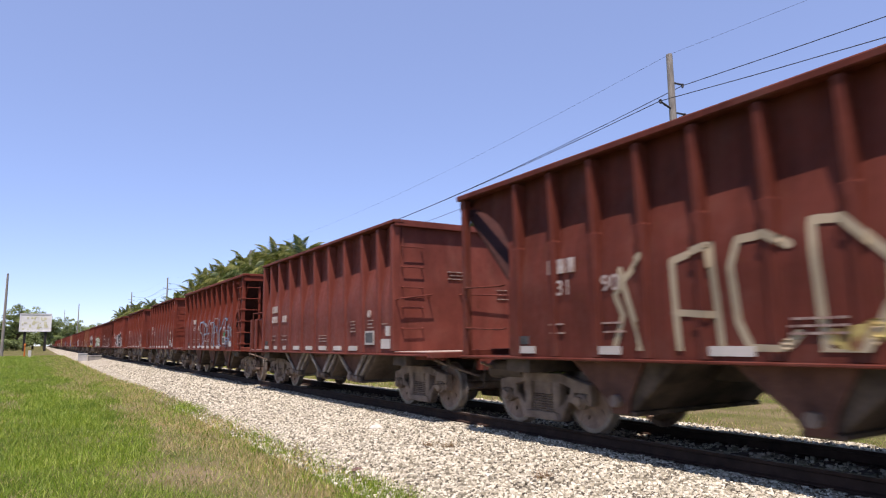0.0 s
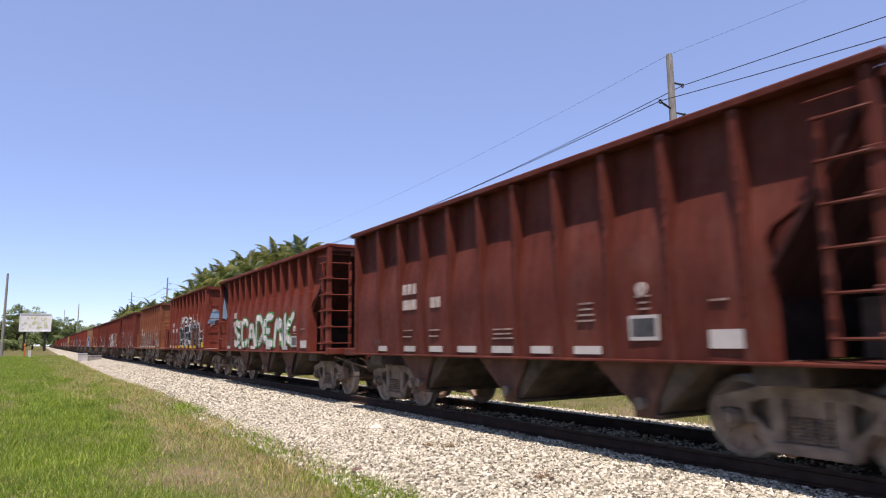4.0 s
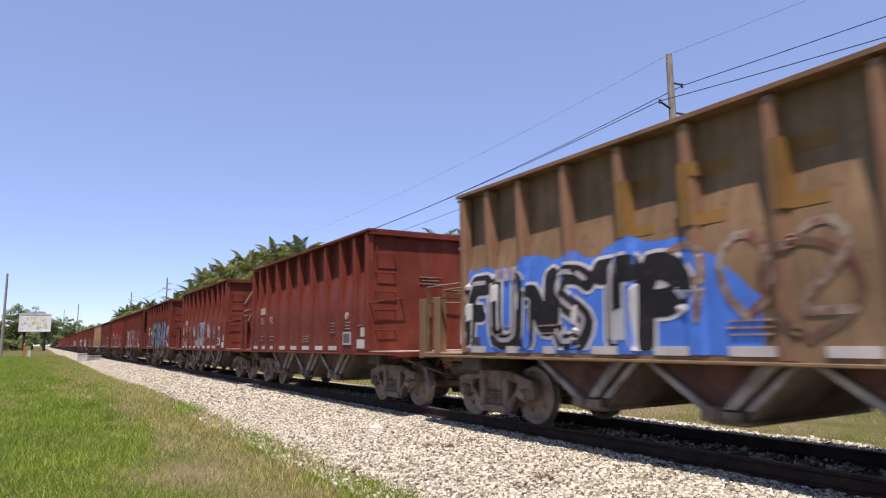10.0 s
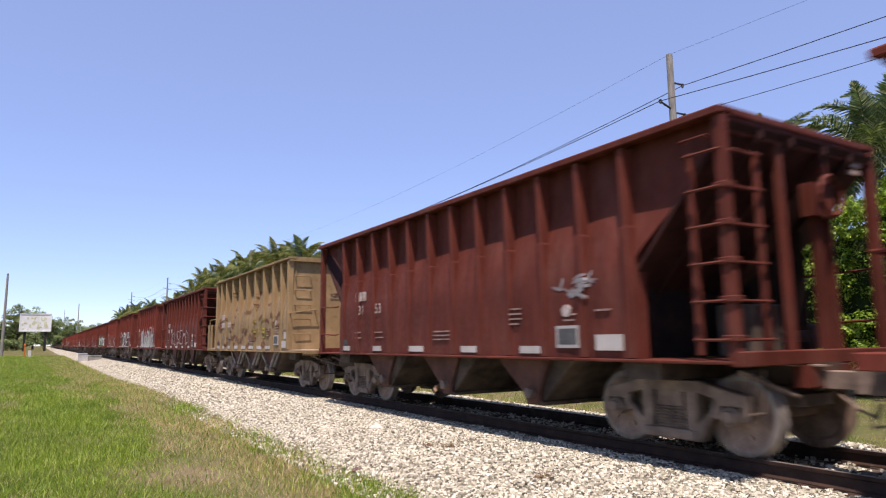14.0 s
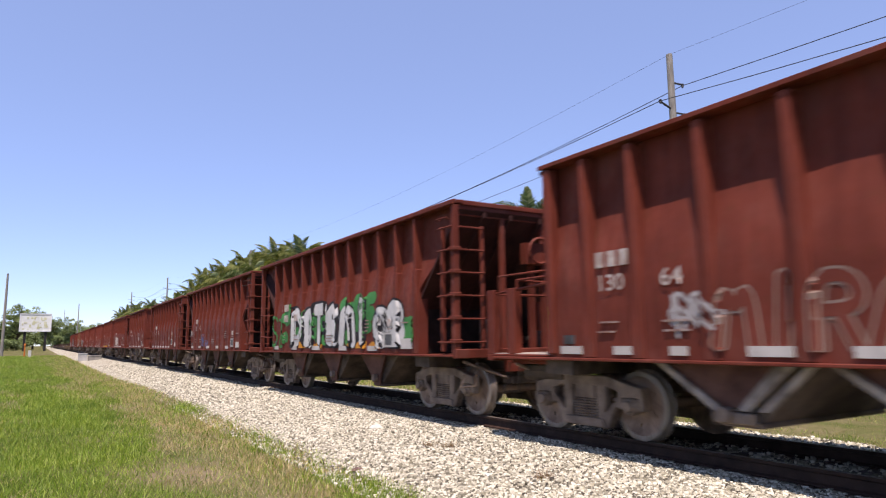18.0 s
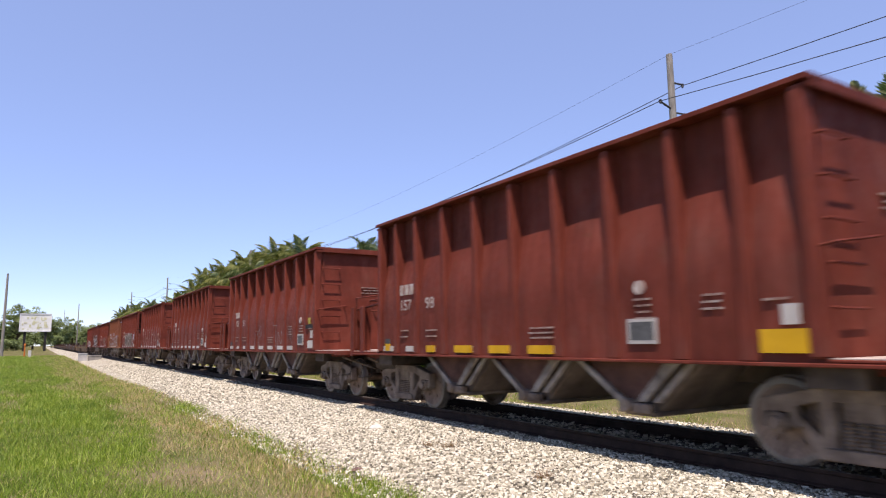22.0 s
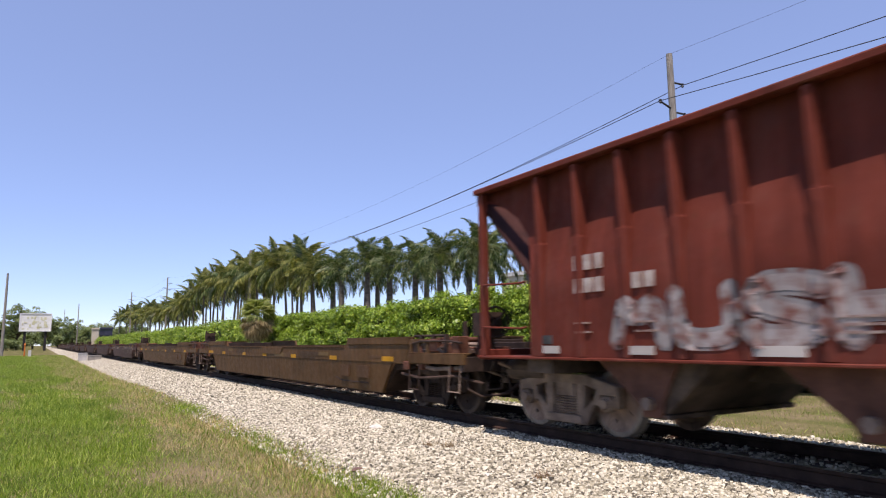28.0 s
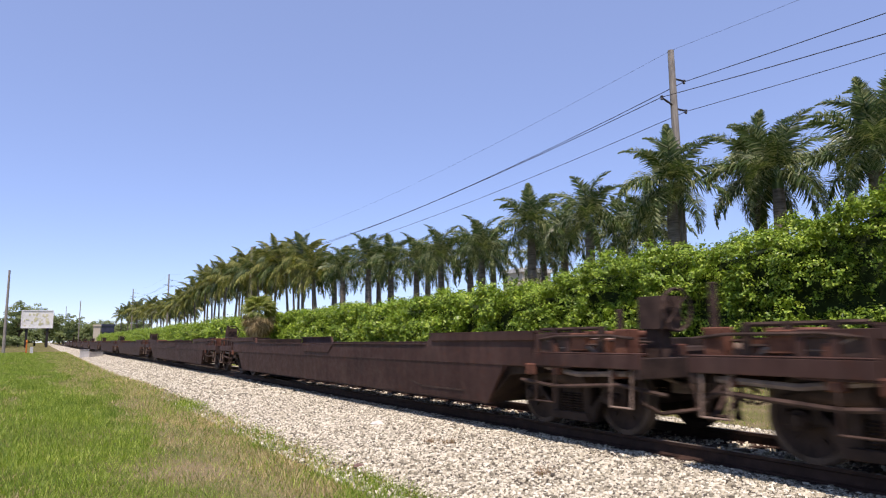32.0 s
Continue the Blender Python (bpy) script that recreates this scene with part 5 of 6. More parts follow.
        patch(*a, -3.92, -4.06, 1.78, 1.93, (.03, .3, .1))
    elif k == 32:
        piece(*a, "MP", 1.0, .3, 1.17, 1.9, GRY, .022, None, .1, None, None, True, 2, 0, 3)
        piece(*a, "TN", -.95, -1.8, 1.15, 1.85, GRY, .028, None, .1, None, None, True, 1, 0, 5)
        piece(*a, "U/", -2.3, -2.85, 1.2, 1.8, GRY, .022, None, .1, None, None, True, 1, 0, 5)
        patch(*a, -3.95, -4.45, 1.71, 1.82, (.03, .03, .03))
        patch(*a, -4.06, -4.24, 1.84, 2.0, (.42, .34, .06))
    elif k == 34:
        piece(*a, "EEVv", 1.72, -1.9, 1.25, 2.25, (.36, .27, .25), .03, None, .1, None, None, False, 0, 0, 5)
    elif k == 35:
        piece(*a, "WORUSEI", 2.35, -2.7, 1.15, 2.25, SMOKE, .34, (.36, .3, .27), .07, None, (.2, .17, .15), False, 1, 0, 6)
        smear(*a, 2.4, -2.7, 1.2, 1.8, SMOKE, .2, 16, 3)
        scrawl(*a, -3.62, -4.25, 1.95, 2.18, LAVENDER, .05, 3, 4)
        scrawl(*a, -3.66, -4.2, 1.74, 1.95, LAVENDER, .05, 3, 5)
    elif k == 36:
        for i, (y0, y1, z0, z1) in enumerate(((2.9, 2.2, 2.0, 2.5), (1.75, 1.2, 1.72, 2.2), (.8, .25, 1.64, 2.1), (.1, -.85, 2.15, 2.5), (-.15, -.7, 1.75, 2.05), (-1.1, -1.85, 1.78, 2.2), (-2.1, -2.7, 1.93, 2.25), (-2.95, -3.5, 2.0, 2.3))):
            scrawl(*a, y0, y1, z0, z1, (.36, .31, .35), .04, 2, i + 2, True)
            scrawl(*a, y0 - .1, y1 + .1, z0 - .3, z0, (.26, .2, .18), .04, 2, i + 20, True)
        scrawl(*a, -3.72, -4.3, 1.98, 2.26, LAVENDER, .04, 2, 12, True)
        smear(*a, 4.4, -3.4, 1.25, 1.75, (.3, .25, .24), .14, 24, 3)
    elif k == 37:
        for i, (y0, y1, z0, z1) in enumerate(((-.6, -1.4, 1.22, 2.1), (-1.5, -2.5, 1.38, 2.2), (-2.6, -3.2, 1.5, 2.2))):
            smear(*a, y0, y1, z0, z1, (.09, .085, .07), .14, 10, i)
            smear(*a, y0, y1, z0, z1, (.27, .24, .22), .07, 10, i + 5)
        smear(*a, 2.4, 1.0, 1.4, 1.75, (.08, .03, .02), .14, 10, 4)
        patch(*a, -3.94, -4.1, 1.78, 1.96, (.1, .3, .2))
    elif k == 38:
        piece(*a, "WARS", 2.2, -2.9, 1.15, 2.55, K, .34, (.5, .5, .5), .09, None, DULL, False, 1, .1, 5)
        scrawl(*a, -3.85, -4.55, 1.35, 2.05, DULL, .05, 3, 4)
    elif k == 39:
        piece(*a, "MUSHEDK", 3.0, -3.4, 1.22, 1.9, DULL, .16, GRY, .1, None, None, True, 1, 0, 3)


GRAFFITI_FREE = {1, 3, 4, 6, 10, 12, 15, 20, 21, 28, 31, 33}
PLAIN_LABELS = {"a": "rust-red hopper car with straight ends", "b": "rust-red hopper car with sloping open ends", "c": "rust-red riveted hopper car with one sloping end", "d": "rust-red hopper car with upright open end bays"}
train = []
protos = {"a": hopper_a(), "b": hopper_b("b"), "c": hopper_b("c"), "d": hopper_b("d")}
used = set()
for k in range(40):
    kind = KINDS.get(k, "a")
    if kind in used:
        car = copy_thing(protos[kind], pose(0, 0, 0))
    else:
        car = protos[kind]
        used.add(kind)
    train.append((car, FIRST_GAP + PITCH_HOPPER * k - PITCH_HOPPER / 2 + (.1 if k == 8 else 0), kind, k))
shade = random.Random(11)
for car, s, kind, k in train:
    tint(car, COLOURS.get(k, RED), 1.0 if k in (9, 14, 21, 36) else shade.uniform(.88, 1.12))
    colour = {9: "orange-brown", 36: "orange-brown", 14: "tan", 21: "tan"}.get(k, "rust-red")
    label = PLAIN_LABELS[kind].replace("rust-red", colour) + (", no graffiti" if k in GRAFFITI_FREE else " and sprayed graffiti")
    tagged(car, label)
    if k in (9, 14, 36):
        for o in car.children:
            if o.name.split(".")[0] in ("rib", "corner_post", "top_rim", "rung"):
                o.color = (*((.2, .07, .036) if k != 14 else (.27, .15, .085)), 1)
    if k != 14:
        road_number(car, kind, NUMBERS.get(k))
    sprayed(k, car, kind)
    if k == 34:
        b = Shape().box(-.72, -.48, -5.94, -5.86, 1.136, 2.05).box(-1.25, -.5, -5.93, -5.87, 1.9, 1.98)
        b.box(-1.28, -1.08, -5.95, -5.83, 1.78, 2.06).rod((-1.18, -6.0, 1.92), (-1.18, -5.95, 1.92), .15, 14)
        part("brake_stand", b, M_PAINT, car, "hand brake stand on the front platform", .01).color = next(o.color for o in car.children if o.name.startswith("side_sheet"))
    if k in (10, 31):  # their data panels and dots stand one bay further back, some reflectors are worn away
        worn = 0
        for o in list(car.children):
            kind_of = o.name.split(".")[0]
            if kind_of in ("data_panel", "test_panel", "dot"):
                o.location.y += .94
            elif kind_of == "reflector":
                worn += 1
                if worn in ((1, 2, 4, 5, 7, 8) if k == 10 else (7, 8)):
                    bpy.data.objects.remove(o)
                elif k == 10:
                    o.scale.y = .5
                    o.location.y = .8 if worn == 3 else -.75
    if k in (8, 13, 31):
        panels = Shape()
        for i in {8: (2, 3, 4, 5, 6, 7), 13: (2, 3, 5, 6), 31: (2, 3, 4, 5)}[k]:
            y, w = MARKS["a"][1][i]
            panels.box(-1.622, -1.58, y - w - .01, y + .01, 1.145, 1.265)
        panels.box(-1.612, -1.58, -4.48, -4.0, 1.19, 1.42).box(-1.6, -1.58, 4.1, 4.3, 1.16, 1.3)
        tagged(part("yellow_panel", panels, M_SPRAY, car, "yellow reflective panels"), kind="stuff").color = (*YELLOW, 1)
word_on_side(train[17][0], "FUBAR", 1.45, -3.7, 1.17, 2.66, ((.13, .165, .2), (.22, .19, .32), (.028, .032, .028)))


def end_strokes(car, lines, w, colour):
    """Sprayed loops on a straight front end."""
    sh = Shape()
    for pts in lines:
        rows = []
        for i, (x, z) in enumerate(pts):
            way = Vector(pts[min(i + 1, len(pts) - 1)]) - Vector(pts[max(i - 1, 0)])
            side = Vector((-way.y, way.x)).normalized() * w * .5
            rows.append([(x - side.x, -4.662, z - side.y), (x, -4.664, z), (x + side.x, -4.662, z + side.y)])
        sh.sheet(rows)
    tagged(part("graffiti", sh, M_SPRAY, car, "sprayed loops on the end"), kind="stuff").color = (*colour, 1)


end_strokes(train[36][0], [arc(-.55, 2.95, .55, .5, 2.6, -1.2, 14) + [(-.7, 2.3), (-1.15, 2.1), (-1.3, 1.8), (-1.32, 1.5)], [(-1.3, 2.68), (-.95, 2.75), (-.7, 2.62), (-1.0, 2.5), (-1.25, 2.45)],
                           [(.58, 3.1), (.6, 2.8), (.7, 2.5), (.85, 2.35), (.7, 2.3), (1.0, 2.18), (1.2, 1.9), (1.28, 1.6), (1.2, 1.3)]], .07, DULL)
end_strokes(train[36][0], [[(-1.45 + .12 * i, 3.42 + .1 * (i % 2)) for i in range(9)], [(.6 + .07 * i, 3.2 + .17 * (i % 2)) for i in range(8)], [(.75 + .1 * i, 2.75 + .1 * (i % 3)) for i in range(6)]], .03, PALE)

end_strokes(train[8][0], [[(-1.35, 2.2), (-1.2, 2.75), (-.8, 2.5), (-.7, 3.2), (-.2, 3.3), (-.1, 2.6)], [(-1.2, 2.5), (-.3, 2.75), (.3, 2.4)], [(-.6, 3.1), (.3, 3.2), (.2, 2.5)], [(-.8, 2.8), (0, 3.0)]], .3, (.2, .32, .42))
end_strokes(train[8][0], [[(-1.35, 2.1), (-1.2, 2.85), (-.7, 2.6), (-.7, 3.35), (.3, 3.35)]], .05, DULL)
end_strokes(train[16][0], [[(-.9, 2.9), (-.6, 3.4), (-.5, 3.0), (-.2, 3.2)], [(-.9, 2.6), (-.5, 2.75), (-.75, 2.2), (-.3, 2.0)], [(-.95, 2.4), (-.55, 2.5), (-.4, 1.8), (-.5, 2.3)]], .06, (.3, .24, .16))

well = well_car()
wells = [well] + [copy_thing(well, pose(0, 0, 0)) for i in range(13)]
for i, car in enumerate(wells):
    tint(car, GOLD if i < 2 else BROWN, shade.uniform(.9, 1.1))
    if i < 2:
        tagged(car, "empty golden-brown deep-well container car with plate sides")
    else:
        tagged(car, "empty dark brown deep-well container car with plate sides")
    def decal(name, boxes, colour, label, car=car):
        p = Shape()
        for y, w, z, h in boxes:
            p.box(-1.436, -1.4, y - w, y, z, z + h)
        tagged(part(name, p, M_SPRAY, car, label), kind="stuff").color = (*colour, 1)
    if i in (0, 1):
        decal("reflector", [(-7.89, .52, .93, .1), (-4.91, .44, .91, .1), (-1.9, .4, .84 + .07, .1), (.95, .36, .92, .1), (3.5, .36, .92, .1), (6.6, .43, .93, .1), (9.1, .82, .95, .1)], (.5, .25, .015), "amber reflective panels")
        decal("faded_lettering", [(-2.6, 1.5, .98, .12), (-3.0, .9, .93, .03), (4.4, 1.0, 1.0, .14), (3.1, .2, 1.02, .12), (2.8, .2, 1.02, .12), (2.5, .2, 1.02, .12)], (.075, .042, .02), "overpainted dark lettering")
        decal("painted_over_patch", [(-5.6, .5, .55, .25), (-6.6, .62, .55, .26), (-7.2, .6, .99, .05), (-1.2, .6, .93, .14), (6.0, .5, .95, .16)], (.095, .05, .024), "darker overpainted patch")
        decal("worn_patch", [(-.3, 1.2, .93, .12), (.7, .5, .98, .1), (-4.1, .7, 1.0, .1), (5.6, .6, 1.05, .1)], (.16, .1, .04), "worn pale patch")
    if i == 2:
        decal("reflector", [(8.89, .82, 1.18, .09), (6.68, .43, 1.18, .09), (1.84, .5, 1.12, .1), (-1.26, .43, 1.14, .09), (-3.92, .45, 1.155, .095), (-5.97, .45, 1.15, .1), (-7.93, .68, 1.15, .12)], (.34, .17, .025), "amber reflective panels")
        pale = (.26, .2, .165)
        lines = [(y, w, z + .05 * k, .022) for y, w, z in ((8.92, .67, .94), (6.59, .43, .96), (-8.13, .65, .93)) for k in range(4)]
        lines += [(.34, .58, 1.18, .035), (-1.81, .86, 1.155, .03), (-1.85, .7, 1.09, .03), (-.88, .3, .93, .045), (-1.25, .43, .93, .045), (-4.47, .28, 1.19, .035), (-4.9, .2, 1.19, .035)]
        lines += [(-3.06 - .1 * q, .075, 1.03, .07) for q in range(10)] + [(-2.82, .24, .985, .02), (-3.05, 1.06, .985, .02)]
        decal("stencil", lines, pale, "small pale data lettering")
        decal("emblem", [(-2.77, .05, .99, .2), (-2.77, .22, 1.16, .035), (-2.85, .14, 1.06, .04), (-2.95, .05, .99, .2)], pale, "pale painted emblem")
        decal("white_square", [(7.98, .28, 1.01, .12), (7.28, .3, 1.0, .13), (6.84, .22, 1.01, .13), (6.09, .24, .96, .22), (-5.08, .16, 1.04, .12), (-6.42, .16, 1.01, .11), (-6.84, .2, 1.01, .11), (-7.52, .4, 1.02, .11), (-8.91, .2, 1.08, .19)], (.22, .18, .13), "faded white square marks")
        decal("reporting_mark", [(4.05 - .23 * q, .16, .94, .19) for q in range(3)], (.3, .25, .21), "three pale lettering blocks")
        decal("panel_outline", [(-7.12, .67, .58, .025), (-7.12, .67, .865, .025), (-7.12, .03, .58, .3), (-7.76, .03, .58, .3)], (.16, .115, .085), "faint painted panel outline")
        for text, size, y, z, colour in (("53", .62, -4.96, .6, (.24, .18, .12)), ("71844", .3, 3.28, .94, (.3, .25, .21))):
            cu = bpy.data.curves.new("number", "FONT")
            cu.body, cu.size, cu.offset = text, size, .01
            ob = new("number", cu)
            me = bpy.data.meshes.new_from_object(ob.evaluated_get(bpy.context.evaluated_depsgraph_get()))
            bpy.data.objects.remove(ob)
            for v in me.vertices:
                v.co = (-1.438 if z > .9 else -1.425 + .05 * max(0, .89 - z - v.co.y * .6) / .62, y - v.co.x * (1.15 if z > .9 else 1), z + v.co.y * (.85 if z > .9 else .6))
            me.materials.clear()
            me.materials.append(M_SPRAY)
            part("number", me, M_SPRAY, car, "pale painted number " + text).color = (*colour, 1)
    train.append((car, WELL_START + PITCH_WELL * (i + .5), "well", i))


# ---- hedge, palms, poles and the distance ----
HEDGE_X = 20.0


def hedge_top(y):
    h = 3.7 + .9 * smooth01(27, 19.5, y) + .1 * smooth01(16.5, 12, y) + .9 * smooth01(12.2, 8.5, y)
    return h + .14 * noise.noise((y * .13, 2, 0)) + .3 * noise.noise((y * .5, 7, 0)) + .2 * noise.noise((y * 1.3, 4, 0))


def leaves(centres, radius, per, size, r, up=.35, sprig=1, spread=0.0):
    """Small leaves set on the outside of clumps, sprig by sprig."""
    n = len(centres) * per // sprig
    c = np.repeat(np.asarray(centres, float), per // sprig, axis=0)
    d = r.normal(size=(n, 3))
    d /= np.linalg.norm(d, axis=1)[:, None]
    d[:, 2] = np.where(d[:, 2] < -.3, -d[:, 2], d[:, 2])
    rad = np.repeat(np.asarray(radius, float), per // sprig) if np.ndim(radius) else radius
    pos = c + d * (np.asarray(rad) * r.uniform(.55, 1.12, n))[:, None]
    nrm = d + r.normal(size=(n, 3)) * .4 + np.array([0, 0, up])
    if sprig > 1:
        pos, nrm = np.repeat(pos, sprig, axis=0), np.repeat(nrm, sprig, axis=0)
        n *= sprig
        pos += r.normal(size=(n, 3)) * spread * np.array([1, 1, .7])
        nrm = nrm + r.normal(size=(n, 3)) * .3
    nrm /= np.linalg.norm(nrm, axis=1)[:, None]
    a = np.cross(nrm, r.normal(size=(n, 3)))
    a /= np.linalg.norm(a, axis=1)[:, None]
    b = np.cross(nrm, a)
    s = size * r.uniform(.6, 1.3, (n, 1))
    v = np.stack([pos - a * s, pos + b * s * .5 + nrm * s * .12, pos + a * s, pos - b * s * .5 + nrm * s * .12], 1).reshape(-1, 3)
    return v, np.arange(n * 4).reshape(-1, 4)


def hedge():
    h = thing("hedge", "tall dense bright green clipped ficus hedge beyond the track", "hedge")
    r = np.random.default_rng(21)
    ys = [-14 + .9 * i for i in range(110)] + [90, 100, 115, 130, 150, 175, 200, 230, 260, 300, 340]
    rows = []
    for y in ys:
        t = hedge_top(y)
        w = .3 * noise.noise((y * .7, 1, 1))
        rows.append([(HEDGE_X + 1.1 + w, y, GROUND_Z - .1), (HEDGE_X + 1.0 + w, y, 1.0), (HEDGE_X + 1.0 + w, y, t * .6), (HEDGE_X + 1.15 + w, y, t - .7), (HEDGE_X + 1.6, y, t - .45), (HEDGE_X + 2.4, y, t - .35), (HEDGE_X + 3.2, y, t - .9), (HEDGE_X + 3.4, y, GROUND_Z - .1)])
    # Added dark sheet behind the leaves; gaps between clumps read as deep shade.
    part("inner_growth", Shape().sheet(rows), M_CORE, h, "dark sheet standing in for the shade inside the hedge")

    def clumps(y0, y1, count, rad):
        out = []
        for i in range(count):
            y = r.uniform(y0, y1)
            t = hedge_top(y)
            if r.uniform() < .68:
                z = r.uniform(GROUND_Z + .1, t - .25)
                x = HEDGE_X + .5 + 2.3 * (abs(noise.noise((y * .42, z * .5, 3))) - .2) + .55 * noise.noise((y * 1.3, z * 1.3, 8)) + (.35 * smooth01(t - 1, t, z))
            else:
                x = HEDGE_X + r.uniform(.4, 3.2)
                z = t - .25 + .7 * noise.noise((y * .9, x * .8, 5))
            out.append((x, y, z))
        return out, rad * r.uniform(.7, 1.35, count)
    near, rn = clumps(-12, 26, 1900, .4)
    v, q = leaves(near, rn, 126, .06, r, .35, 7, .07)
    tagged(part("foliage", cloud("foliage", v, q, M_LEAF), M_LEAF, h, "small glossy green leaves in clumps"), kind="stuff")
    mid, rm = clumps(26, 80, 2200, .5)
    v, q = leaves(mid, rm, 65, .095, r, .35, 5, .1)
    tagged(part("foliage", cloud("foliage", v, q, M_LEAF), M_LEAF, h, "green leaves in clumps further along"), kind="stuff")
    far, rf = clumps(80, 340, 1400, .8)
    v, q = leaves(far, rf, 70, .17, r)
    tagged(part("foliage", cloud("foliage", v, q, M_LEAF), M_LEAF, h, "distant green leaves"), kind="stuff")


hedge()


def frond_mesh(name, length, lift, droop, leaf, material, seed, pairs=30, plume=.5, hang=(.4, .85)):
    """A feather leaf: an arched stalk with two rows of hanging leaflets, starting along +x."""
    r = random.Random(seed)
    v, f = [], []
    pts = []
    for i in range(pairs + 1):
        u = i / pairs
        a = lift - (lift + droop) * u ** 1.25
        pts.append((u, a))
    x, z, spine = 0, 0, []
    for u, a in pts:
        spine.append((x, z, a))
        x += length / pairs * math.cos(a)
        z += length / pairs * math.sin(a)
    for i in range(pairs):
        (x0, z0, a0), (x1, z1, a1) = spine[i], spine[i + 1]
        t = .028 * (1 - i / pairs) + .006
        o = len(v)
        v += [(x0, -t, z0), (x0, t, z0), (x1, t, z1), (x1, -t, z1), (x0, 0, z0 - t * 1.6), (x1, 0, z1 - t * 1.6)]
        f += [(o, o + 1, o + 2, o + 3), (o, o + 3, o + 5, o + 4), (o + 1, o + 4, o + 5, o + 2)]
        if i < 3:
            continue
        u = i / pairs
        ll = leaf * math.sin(math.pi * min(1, .22 + .8 * u) ** .8) * r.uniform(.8, 1.1) + .06
        for s in (-1, 1):
            for rep in (0, 1, 2):
                up = r.uniform(-plume, plume)
                d = Vector((.55 + .25 * u, s * 1.0, up)).normalized()
                w = Vector((.026, 0, .011))
                p0 = Vector((x0 + (x1 - x0) * rep / 3, 0, z0 + (z1 - z0) * rep / 3))
                p1 = p0 + d * ll * .55
                p2 = p0 + d * ll * .95 + Vector((0, 0, -ll * r.uniform(*hang)))
                o = len(v)
                v += [p0 - w * .6, p0 + w * .6, p1 + w, p1 - w, p2]
                f += [(o, o + 1, o + 2, o + 3), (o + 3, o + 2, o + 4)]
    sh = Shape().add(v, f)
    me = bpy.data.meshes.new(name)
    me.from_pydata([tuple(p) for p in sh.v], [], sh.f)
    me.materials.append(material)
    return me


def palm(kind, seed):
    """trunk, crownshaft and single fronds; the crown's heart stands at height 1 of the thing's own trunk length."""
    r = random.Random(seed)
    royal = kind == "royal"
    t = thing("palm_tree", "royal palm with grey trunk and dark green feathery crown" if royal else "coconut palm with slender leaning trunk and yellowing fronds", "palm tree", "palms behind the hedge")
    H = 8.0
    lean = 0 if royal else r.uniform(-.7, .7)
    tr = Shape()
    n = 10
    prof = [(0, .36), (.1, .28), (.35, .33), (.6, .31), (.85, .27), (1, .23)] if royal else [(0, .2), (.1, .15), (.5, .13), (1, .1)]
    ring = []
    for u, rad in prof:
        ring.append([(lean * u * u + rad * math.cos(2 * math.pi * i / n), rad * math.sin(2 * math.pi * i / n), H * u) for i in range(n + 1)])
    tr.sheet(ring)
    part("trunk", tr, M_BARK, t, smooth=True)
    if royal:
        part("crownshaft", Shape().lathe([(H - .02, .225), (H + .15, .25), (H + .8, .16), (H + 1.1, .06)], "z", n=12), M_SHAFT, t, "smooth green crownshaft", smooth=True)
    ms = FRONDS[kind]
    count = 20 if royal else 17
    for i in range(count):
        q = i / count
        tilt = (-56 + 136 * (1 - q) ** 1.15) if royal else (-52 + 130 * (1 - q) ** 1.1)
        z = H + (.85 if royal else .05)
        me = ms[r.randrange(len(ms))]
        part("frond", me, me.materials[0], t, m=pose(lean, 0, z, 0, 0, i * 137.5 + r.uniform(-12, 12)) @ pose(0, 0, 0, 0, -tilt, 0) @ pose(0, 0, 0, r.uniform(-14, 14), 0, 0))
    if not royal:
        part("coconuts", Shape().lathe([(H - .35, .02), (H - .25, .16), (H - .1, .2), (H + .05, .1)], "z", (lean, 0, 0), 9), M_STEM, t, "cluster of coconuts")
    return t


FRONDS = {"royal": [frond_mesh("frond", 3.3, .3, 1.25, .74, M_FROND, s, 34, 1.0, (.1, .5)) for s in (1, 2, 3)], "coconut": [frond_mesh("frond", 3.3, .25, 1.05, .7, M_COCO, s, 36, .45) for s in (4, 5)] + [frond_mesh("frond", 3.3, .25, 1.1, .7, M_FROND, 6, 36, .45)]}
PALM_STOCK = {"royal": [palm("royal", s) for s in (1, 2, 3)], "coconut": [palm("coconut", s) for s in (4, 5, 6)]}
fresh = {"royal": list(PALM_STOCK["royal"]), "coconut": list(PALM_STOCK["coconut"])}


def set_palm(kind, x, y, top, seed):
    """Stands a palm with its crown's heart at the height top."""
    r = random.Random(seed)
    spin = r.uniform(0, 360)
    size = top / 8.85 if kind == "royal" else top / 8.05
    m = pose(x, y, GROUND_Z, 0, 0, spin)
    if fresh[kind]:
        p = fresh[kind].pop()
        p.matrix_basis = m
    else:
        p = copy_thing(PALM_STOCK[kind][r.randrange(3)], m)
    p.scale = (max(.8, min(1.3, size)),) * 2 + (size,)


